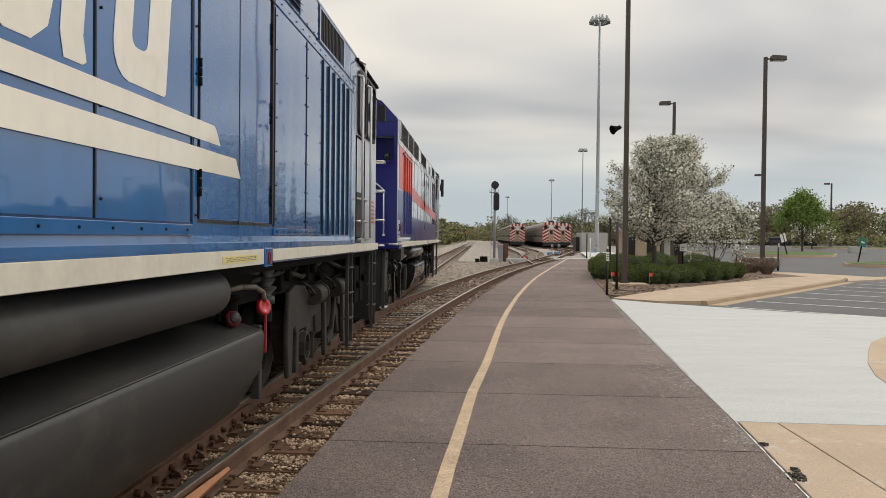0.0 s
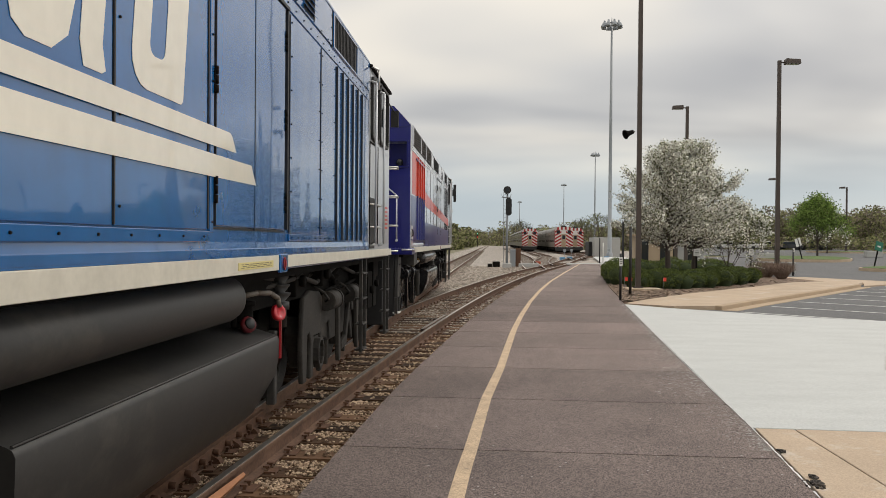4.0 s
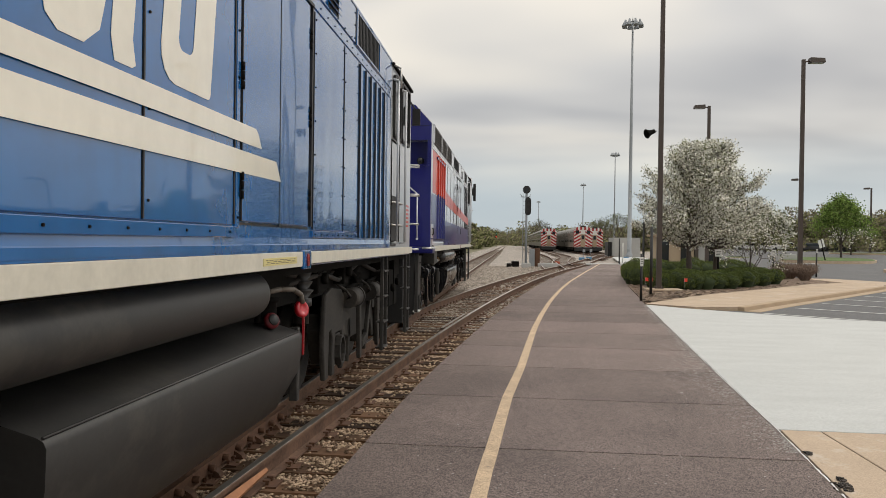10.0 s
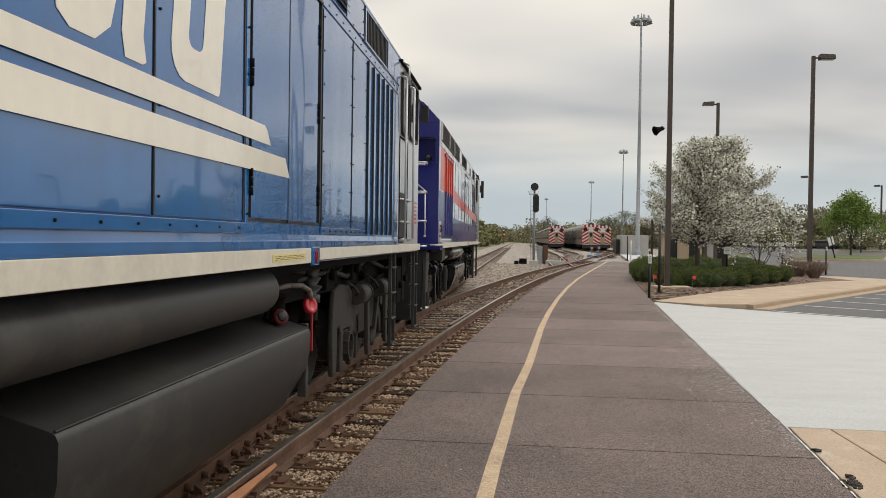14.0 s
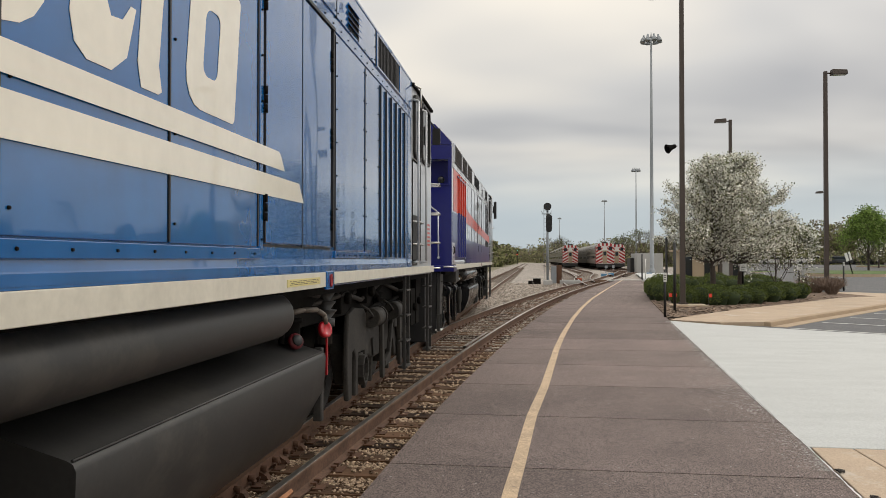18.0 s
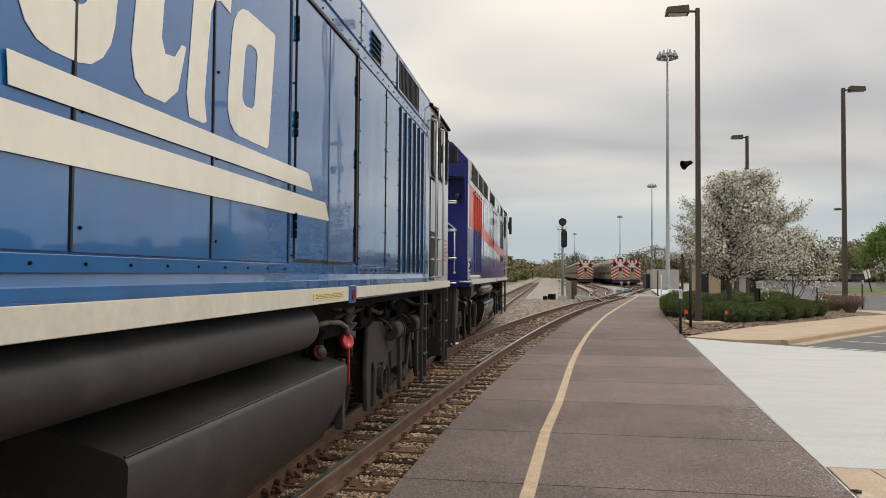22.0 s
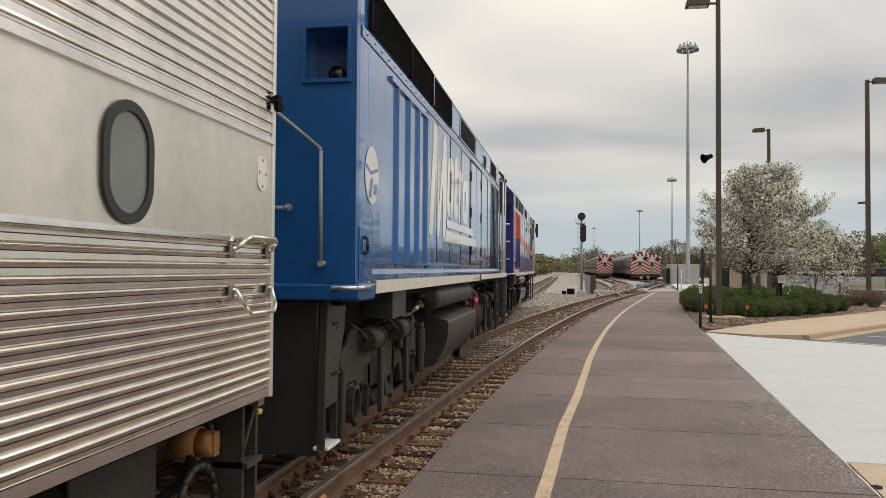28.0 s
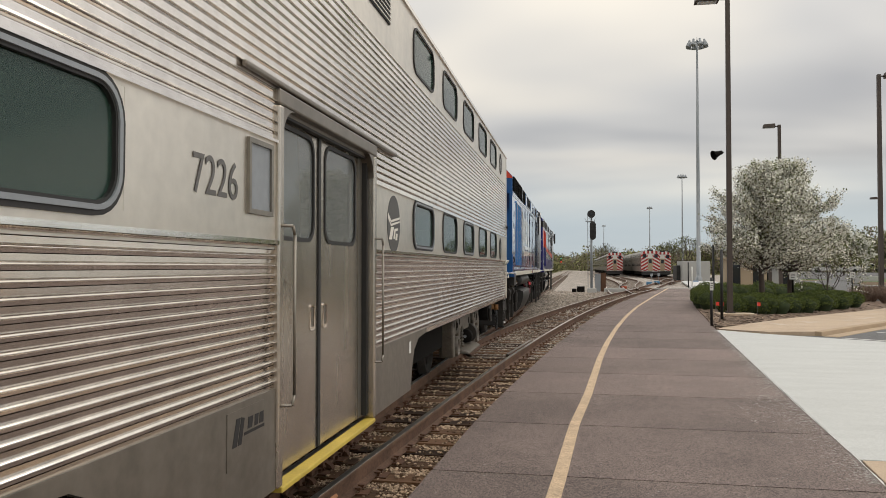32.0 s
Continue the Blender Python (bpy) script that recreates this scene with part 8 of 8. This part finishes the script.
def shrub(x, y, z, rx, ry, h, seed, count=20000, size=0.015):
    """A clipped yew: several overlapping flat-topped cushions of needles over dark cores."""
    th = thing("yew_shrub", pose(x, y, z), "clipped dark green spreading yew shrub in mulch", "shrub", "yew shrubs")
    r = np.random.default_rng(seed)
    pads = []
    for k in range(9):
        a, q = 2.399 * k + r.uniform(-0.3, 0.3), 0.62 * math.sqrt(k / 9)
        pads.append((math.cos(a) * rx * q * 1.25, math.sin(a) * ry * q * 1.25, h * r.uniform(0.40, 0.62) * (1.15 - 0.5 * q), r.uniform(0.40, 0.56) * rx, r.uniform(0.40, 0.56) * ry, h * r.uniform(0.36, 0.46)))
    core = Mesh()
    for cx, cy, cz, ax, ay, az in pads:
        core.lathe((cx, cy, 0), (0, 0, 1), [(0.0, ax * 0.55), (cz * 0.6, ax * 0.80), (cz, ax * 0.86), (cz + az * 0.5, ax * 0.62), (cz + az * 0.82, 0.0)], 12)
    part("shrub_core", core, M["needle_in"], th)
    pts = []
    share = count // len(pads)
    for cx, cy, cz, ax, ay, az in pads:
        u, v = r.uniform(0, 2 * math.pi, share), np.arccos(r.uniform(-0.55, 1.0, share))
        k = r.uniform(0.86, 1.05, share) + 0.05 * np.sin(5 * u) * np.sin(3 * v)
        p = np.stack([cx + ax * k * np.cos(u) * np.sin(v), cy + ay * k * np.sin(u) * np.sin(v), cz + az * k * np.sign(np.cos(v)) * np.abs(np.cos(v)) ** 0.8], 1)
        pts.append(p[p[:, 2] > 0.03])
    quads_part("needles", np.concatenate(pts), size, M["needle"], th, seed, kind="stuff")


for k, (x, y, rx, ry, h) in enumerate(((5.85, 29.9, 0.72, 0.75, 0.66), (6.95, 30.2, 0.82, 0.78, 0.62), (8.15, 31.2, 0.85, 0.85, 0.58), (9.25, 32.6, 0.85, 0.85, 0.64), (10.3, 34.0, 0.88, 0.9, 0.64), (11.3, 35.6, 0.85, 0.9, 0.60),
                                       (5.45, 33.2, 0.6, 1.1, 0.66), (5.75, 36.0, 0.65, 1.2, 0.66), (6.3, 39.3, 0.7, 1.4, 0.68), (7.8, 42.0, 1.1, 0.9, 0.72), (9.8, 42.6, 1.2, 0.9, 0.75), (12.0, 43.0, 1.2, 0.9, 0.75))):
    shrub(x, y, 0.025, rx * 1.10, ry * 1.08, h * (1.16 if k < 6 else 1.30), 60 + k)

# leafless shrubs at the end of the bed, and a multi-stemmed one under the blossom
def twig_shrub(x, y, z, r0, h, n, seed, label):
    th = thing("bare_shrub", pose(x, y, z), label, "shrub", "bare shrubs")
    r = random.Random(seed)
    m = Mesh()
    for _ in range(n):
        a, q = r.uniform(0, 6.28), r.random() ** 0.5
        p = Vector((0.25 * r0 * math.cos(a), 0.25 * r0 * math.sin(a), 0))
        e = Vector((r0 * q * math.cos(a), r0 * q * math.sin(a), h * r.uniform(0.5, 1.0)))
        md = p.lerp(e, 0.5) + Vector((r.gauss(0, 0.06), r.gauss(0, 0.06), 0.08))
        m.cyl(p, md, 0.011, 0.008, n=3, caps=False)
        m.cyl(md, e, 0.008, 0.004, n=3, caps=False)
        for _ in range(2):
            m.cyl(md, md + Vector((r.gauss(0, 0.2), r.gauss(0, 0.2), r.uniform(0.1, 0.35))) * (h / 0.9), 0.006, 0.003, n=3, caps=False)
    part("twig_mass", m, M["twig"], th, kind="stuff", tidy=False)


for k, (x, y) in enumerate(((13.9, 40.6), (14.6, 41.4), (15.2, 43.0), (15.6, 44.6), (16.2, 43.6), (14.6, 39.4))):
    twig_shrub(x, y, 0.025, 0.75, 0.85, 150, 80 + k, "low leafless reddish shrub at the end of the bed")


# ---------- far woods ----------
def woods():
    r = np.random.default_rng(17)
    green, bare, green_far, bare_far, trunks = [], [], [], [], Mesh()

    def clump(x, y, h, w, n, bare_part, far=False):
        z = lift(x, y) - 0.3
        n = int(n * 1.7)
        nb = int(n * bare_part)
        nl = r.integers(5, 9)
        lob = np.stack([r.normal(0, w * 0.28, nl), r.normal(0, w * 0.28, nl), r.uniform(h * 0.14, h * 0.84, nl), r.uniform(0.22, 0.40, nl) * w], 1)
        for dest, k in ((green_far if far else green, n - nb), (bare_far if far else bare, nb)):
            if k > 0:
                i = r.integers(0, nl, k)
                d = r.normal(size=(k, 3))
                d /= np.linalg.norm(d, axis=1)[:, None]
                rad = lob[i, 3][:, None] * r.uniform(0.55, 1.08, (k, 1))
                p = lob[i, :3] + d * rad * np.array([1, 1, 0.9])
                p[:, 2] = np.clip(p[:, 2], 0.3, h * 1.05)
                dest.append(p + np.array([x, y, z]))
        trunks.cyl((x, y, z), (x + r.normal(0, 0.3), y, z + h * 0.6), 0.16, 0.06, n=4, caps=False)

    # left of the main line
    for k in range(60):
        y = 66 + k * 7.0
        clump(-12.0 - r.uniform(0, 3.5) + 0.004 * y, y, r.uniform(4.0, 6.8) * (1 + y / 900), r.uniform(4, 6.5), 800 if y < 200 else 300, 0.2, y >= 200)
    for k in range(60):
        y = 130 + k * 9
        clump(-20 - r.uniform(0, 14), y, r.uniform(8, 12), r.uniform(6, 9), 260, 0.35, True)
    # closing the view down the line and behind the yard
    for k in range(85):
        x = -25 + k * 2.3
        clump(x + r.normal(0, 3), 560 + r.uniform(-40, 50) if x < 5 else 420 + r.uniform(-30, 60), r.uniform(8.5, 13), r.uniform(9, 14), 420, 0.5, True)
    for k in range(40):
        clump(24 + k * 1.6 + r.normal(0, 2), 235 + r.uniform(-15, 35), r.uniform(4.5, 8), r.uniform(6, 10), 360, 0.55, True)
    # behind the car park
    for k in range(70):
        a = radians(14 + k * 0.62)
        d = 178 + r.uniform(-10, 26)
        clump(d * math.sin(a), d * math.cos(a), r.uniform(4.5, 9.0), r.uniform(7, 11), 2300, 0.45)
    for k in range(40):
        a = radians(17 + k * 0.9)
        d = 150 + r.uniform(-6, 8)
        clump(d * math.sin(a), d * math.cos(a), r.uniform(1.5, 3.0), r.uniform(3, 6), 220, 0.3)
    for arr, size, mat, lab, nm in ((green, 0.19, M["wood_far"], "distant belt of trees in fresh spring leaf", "woods"), (bare, 0.19, M["wood_bare"], "distant leafless treetops among the woods", "bare_woods"),
                                    (green_far, 0.42, M["wood_far"], "faint belt of spring trees at the horizon", "far_woods"), (bare_far, 0.36, M["wood_bare"], "faint leafless treetops at the horizon", "far_bare_woods")):
        ob = quads_part(nm, np.concatenate(arr), size, mat, None, 5)
        tagged(ob, lab, "trees", kind="stuff")
    solo("woods_trunks", trunks, M["bark"], "thin trunks of the distant woods", "trees", kind="stuff", tidy=False)


woods()

# ---------- pieces of the platform, the track and the ballast ----------
def build_platform():
    pf = thing("platform", pose(0, 0, 0), "brown-grey rubber and asphalt panel platform with a yellow line", "platform", kind="structure")
    first = 6.41 - 5 * 2.125
    for i in range(34):
        y0, y1 = first + i * 2.125 + 0.011, first + (i + 1) * 2.125 - 0.011
        if y0 > 65.2:
            break
        y1 = min(y1, 65.2)
        tilt = -0.025 if y0 < 20 else 0.0
        m = Mesh()
        ys = steps(y0, y1, 0.7)
        left = [(edge_left(y), y + 0.0) for y in ys]
        right = [(edge_right(y) - 0.006, y + tilt * 2) for y in ys]
        m.prism(left + right[::-1], "z", -0.24, 0.0)
        part("platform_panel", m, M["panel"], pf)
    m = Mesh()
    ys = steps(-4, 65, 0.7)
    for y in ys:
        x = line_x(y)
        w = 0.058
        m.v += [(x - w, y, 0.003), (x + w, y, 0.003)]
    for k in range(len(ys) - 1):
        m.f.append((2 * k, 2 * k + 1, 2 * k + 3, 2 * k + 2))
        m.s.append(False)
    part("yellow_line", m, M["line"], pf, "worn yellow safety line")
    m = Mesh()
    ys = steps(-4, 22.0, 0.07)
    wob = [(rng.uniform(0.002, 0.009), rng.uniform(0.002, 0.014)) for _ in ys]
    for k in range(len(ys) - 1):
        if rng.random() < 0.05:
            continue
        (a0, b0), (a1, b1), y0, y1 = wob[k], wob[k + 1], ys[k], ys[k + 1]
        m.sheet([(edge_right(y0) - a0, y0, 0.0065), (edge_right(y0) + b0, y0, 0.0065), (edge_right(y1) + b1, y1, 0.0065), (edge_right(y1) - a1, y1, 0.0065)])
    part("joint_sealant", m, M["lime"], pf, "ragged white cement edge along the platform joint")
    # thin cement smears dragged over the platform's edge, and a few loose specks
    m = Mesh()
    r = random.Random(12)
    for _ in range(4200):
        y = 6.6 + 15.5 * r.random() ** 1.25
        e = edge_right(y) - 0.01
        d = r.expovariate(1 / (0.05 + 0.22 * math.exp(-((y - 10.0) / 2.6) ** 2)))
        if d > 1.7:
            continue
        q = r.uniform(0.002, 0.008) * (1.0 if y < 9 else 1.5)
        k = r.uniform(1.0, 4.5) if r.random() < 0.35 else 1.3
        x, tw = e - d, r.uniform(-0.3, 0.3) * q
        m.sheet([(x - q * k, y - q * 0.6 + tw, 0.0025), (x + q * 0.8, y - q * 0.7, 0.0025), (x + q, y + q * 0.6, 0.0025), (x - q * k * 0.8, y + q * 0.5 + tw, 0.0025)])
    for _ in range(900):
        y = 3.0 + 20 * r.random() ** 1.3
        x = r.uniform(edge_left(y) + 0.05, edge_right(y) - 0.05)
        q = r.uniform(0.0025, 0.008)
        m.sheet([(x - q, y - q, 0.002), (x + q * 1.3, y - q * 0.7, 0.002), (x + q, y + q, 0.002), (x - q * 0.8, y + q * 0.9, 0.002)])
    part("cement_smears", m, M["smear"], pf, "pale dried cement smears", kind="stuff")
    for k, (x, y, q, n) in enumerate(((2.49, 6.55, 0.032, 40), (2.42, 5.70, 0.052, 110), (2.46, 5.84, 0.03, 50))):
        m = Mesh()
        r = random.Random(k)
        for _ in range(n):
            a, d, e = r.uniform(0, 6.28), abs(r.gauss(0, 0.5)) * q, r.uniform(0.003, 0.011)
            cx, cy, cz = d * math.cos(a), d * 1.8 * math.sin(a), e * 0.5 + max(0.0, 0.014 - d * 0.25)
            m.hexa([(cx + sx * e * r.uniform(0.6, 1.3), cy + sy * e * r.uniform(0.6, 1.3), cz + sz * e * r.uniform(0.4, 0.9)) for sz in (-1, 1) for sy in (-1, 1) for sx in (-1, 1)])
        solo("dirt_clump", m, M["soil"], "crumbled clump of dark dirt on the tan walk", "dirt", "dirt clumps", m=pose(x, y, 0.003))


TIE_Y = []


def build_track():
    tr = thing("track_timbers", pose(0, 0, 0), "dark creosoted turnout timbers in ballast", "railway track", kind="structure")
    plates, spikes = Mesh(), Mesh()
    protos = []
    for k in range(5):
        m = Mesh()
        r = random.Random(k)
        h = 0.115 + 0.006 * k
        m.hexa([(-0.5, -h, -0.2), (0.5, -h, -0.2), (-0.5, h, -0.2), (0.5, h, -0.2), (-0.5, -h + 0.012, 0), (0.5, -h + 0.008, 0), (-0.5, h - 0.01, 0), (0.5, h - 0.014, 0)])
        protos.append(m.data("tie", M["tie"]))
    y, i = -3.0, 0
    TIE_Y.clear()
    while y < 74:
        x0 = XC - 1.3 if y < 25 else rail_a(y) - GAUGE - 0.55
        x1 = edge_left(y) + (0.04 if y > 7.6 else -0.05) + rng.uniform(-0.10, 0.06)
        TIE_Y.append(y)
        ob = new("tie", protos[i % 5])
        ob.parent = tr
        ob.location = ((x0 + x1) / 2, y, -0.178 - rng.uniform(0, 0.012))
        ob.scale = (x1 - x0, 1, 1)
        ob.rotation_euler = (0, 0, radians(rng.uniform(-0.8, 0.8) - (6.0 if y > 25 else 1.5)))
        if y < 45:
            for xr in (RAIL_B, rail_a(y), rail_a(y) - GAUGE):
                if xr == RAIL_B and y > 34:
                    continue
                plates.box(xr - 0.17, xr + 0.17, y - 0.095, y + 0.095, -0.182, -0.168)
                for sx in (-1, 1):
                    for dy in (-0.05, 0.055):
                        px = xr + sx * 0.088
                        spikes.box(px - 0.012, px + 0.012, y + dy - 0.012, y + dy + 0.012, -0.17, -0.135)
                        spikes.box(px - 0.02 - 0.012 * (sx > 0), px + 0.02 + 0.012 * (sx < 0), y + dy - 0.017, y + dy + 0.017, -0.142, -0.128)
        y += 0.515 + rng.uniform(-0.02, 0.02)
        i += 1
    part("tie_plates", plates, M["plate"], tr, "rusty tie plates", kind="stuff")
    part("spikes", spikes, M["plate"], tr, "rusty rail spikes", kind="stuff")
    far = Mesh()
    for k in range(300):
        y = 25.3 + k * 0.52
        far.box(XC - 1.3, XC + 1.3, y - 0.10, y + 0.10, -0.3, -0.219)
    for x0, y0, x1, y1 in ((4.2, 62, 7.4, 110), (9.5, 86, 13.2, 118), (10.5, 92, 17.2, 128), (3.0, 52, 4.0, 100)):
        fx = branch(x0, y0, x1, y1)
        for k in range(int((y1 + 30 - y0) / 0.62)):
            y = y0 + k * 0.62
            far.box(fx(y) - 1.3, fx(y) + 1.3, y - 0.09, y + 0.09, -0.3, -0.229)
    part("far_ties", far, M["tie_far"], tr, kind="stuff")
    # bolted heel bar and an offcut of timber beside the rail
    b = Mesh()
    b.box(RAIL_B + 0.02, RAIL_B + 0.085, 4.4, 7.9, -0.13, -0.035)
    for k in range(11):
        b.cyl((RAIL_B + 0.07, 4.6 + k * 0.30, -0.08), (RAIL_B + 0.14, 4.6 + k * 0.30, -0.08), 0.03, n=6)
    for k in range(6):
        b.prism([(RAIL_B + 0.08, -0.09), (RAIL_B + 0.15, -0.13), (RAIL_B + 0.17, -0.165), (RAIL_B + 0.08, -0.165)], "y", 4.8 + k * 0.515, 4.88 + k * 0.515)
    part("heel_bar", b, M["plate"], tr, "rusty bolted heel bar")
    b = Mesh()
    b.hexa([(-0.045, -0.42, -0.03), (0.04, -0.42, -0.03), (-0.02, 0.40, -0.025), (0.012, 0.40, -0.03), (-0.04, -0.42, 0.03), (0.03, -0.42, 0.02), (-0.018, 0.40, 0.008), (0.008, 0.40, 0.004)])
    solo("timber_offcut", b, M["plank"], "split orange timber offcut leaning on the rail", "timber", m=pose(rail_a(5.3) + 0.085, 5.30, -0.062, 3, 38, -3))


def build_stones():
    """Loose ballast, thickest near the camera."""
    r = np.random.default_rng(3)
    base = [(1, 0, 0), (-1, 0, 0), (0, 1, 0), (0, -1, 0), (0, 0, 1), (0, 0, -1), (0.62, 0.62, 0.45), (-0.6, 0.55, 0.5), (0.55, -0.6, 0.5), (-0.6, -0.6, 0.4)]
    faces = [(4, 6, 0), (4, 6, 2), (4, 7, 2), (4, 7, 1), (4, 9, 1), (4, 9, 3), (4, 8, 3), (4, 8, 0), (0, 6, 2), (2, 7, 1), (1, 9, 3), (3, 8, 0), (5, 0, 2), (5, 2, 1), (5, 1, 3), (5, 3, 0)]
    base = np.array(base)
    ties = np.array(TIE_Y)
    for y_a, y_b, count, size in ((3.0, 9.0, 26000, 0.0155), (9.0, 16.0, 17000, 0.020), (16.0, 30.0, 15000, 0.027), (30.0, 62.0, 15000, 0.036)):
        V, F, k = [], [], 0
        ys = r.uniform(y_a, y_b, count)
        for y in ys:
            lo, hi = XC + 0.55, edge_left(y) + 0.0
            if y > 22:
                lo = XC - 1.0
            x = r.uniform(lo, hi)
            k0 = int(np.searchsorted(ties, y))
            gap = min(abs(y - ties[max(0, k0 - 1)]), abs(ties[min(len(ties) - 1, k0)] - y))
            if gap < 0.125 and x < rail_a(y) + 0.62 and r.random() > (0.32 if y > 20 else 0.05 if x < rail_a(y) + 0.25 else 0.10 if y > 6.6 else 0.5):
                continue
            s = size * r.uniform(0.6, 1.35)
            jit = base * r.uniform(0.7, 1.25, (10, 1)) * np.array([s * r.uniform(0.8, 1.4), s, s * 0.75])
            a = r.uniform(0, 6.28)
            c, q = math.cos(a), math.sin(a)
            p = jit @ np.array([[c, -q, 0], [q, c, 0], [0, 0, 1]])
            lie = -0.178 if gap < 0.125 else -0.213
            V.append(p + np.array([x, y, lie + r.uniform(-0.006, 0.014)]))
            F += [(f[0] + k, f[1] + k, f[2] + k) for f in faces]
            k += 10
        me = bpy.data.meshes.new("ballast")
        me.from_pydata(np.concatenate(V).tolist(), [], F)
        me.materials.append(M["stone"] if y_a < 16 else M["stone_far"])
        ob = new("ballast_stones", me)
        tagged(ob, "loose tan ballast stones between the timbers", "ballast", kind="stuff")


def build_chips():
    r = random.Random(5)
    m = Mesh()
    for _ in range(6500):
        t = r.random()
        y = 23.0 + 15 * t * t
        lo, hi = edge_right(y) + 0.04, min(15.0, 4.2 + (y - 23.0) * 0.80)
        if hi <= lo:
            continue
        x = r.uniform(lo, hi)
        a, l, w = r.uniform(0, 6.28), r.uniform(0.03, 0.08), r.uniform(0.012, 0.03)
        c, s = math.cos(a), math.sin(a)
        z = 0.025 + r.uniform(0, 0.02)
        t1, t2 = r.uniform(-0.015, 0.02), r.uniform(-0.01, 0.015)
        m.add([(x + c * l - s * w, y + s * l + c * w, z + t1), (x - c * l - s * w, y - s * l + c * w, z), (x - c * l + s * w, y - s * l - c * w, z + t2), (x + c * l + s * w, y + s * l - c * w, z + t1 + t2)], [(0, 1, 2, 3)])
    solo("mulch_chips", m, M["chip"], "loose brown bark chips on the planted bed", "mulch", kind="stuff", tidy=False)


build_platform()
build_track()
build_stones()
build_chips()


# ---------- how the train runs ----------
def run_at(t):
    """Metres gone at t, by a smooth cubic through RUN."""
    ts, ss = [r[0] for r in RUN], [r[1] for r in RUN]
    if t <= ts[0]:
        return ss[0]
    for i in range(len(ts) - 1):
        if t <= ts[i + 1]:
            break
    def slope(k):
        if k <= 0 or k >= len(ts) - 1:
            return 0.0 if k <= 0 else (ss[-1] - ss[-2]) / (ts[-1] - ts[-2])
        a, b = (ss[k] - ss[k - 1]) / (ts[k] - ts[k - 1]), (ss[k + 1] - ss[k]) / (ts[k + 1] - ts[k])
        return 0.0 if a * b <= 0 else (a + b) / 2
    h = ts[i + 1] - ts[i]
    u = (t - ts[i]) / h
    m0, m1 = slope(i) * h, slope(i + 1) * h
    return (2 * u ** 3 - 3 * u * u + 1) * ss[i] + (u ** 3 - 2 * u * u + u) * m0 + (-2 * u ** 3 + 3 * u * u) * ss[i + 1] + (u ** 3 - u * u) * m1


def motions():
    times = [0.0, 10.0, 19.3] + [round(19.5 + 0.1 * i, 2) for i in range(126)]
    for ob, y in ((LOCO_1, 0.0), (LOCO_2, 17.45), (COACH, -4.3)):
        walk(ob, [(t, pose(XC, y + run_at(t), 0)) for t in times])
    for ob, x, y, r in WHEELS:
        walk(ob, [(t, pose(x, y, r, rx=-math.degrees(run_at(t) / r))) for t in times])


motions()
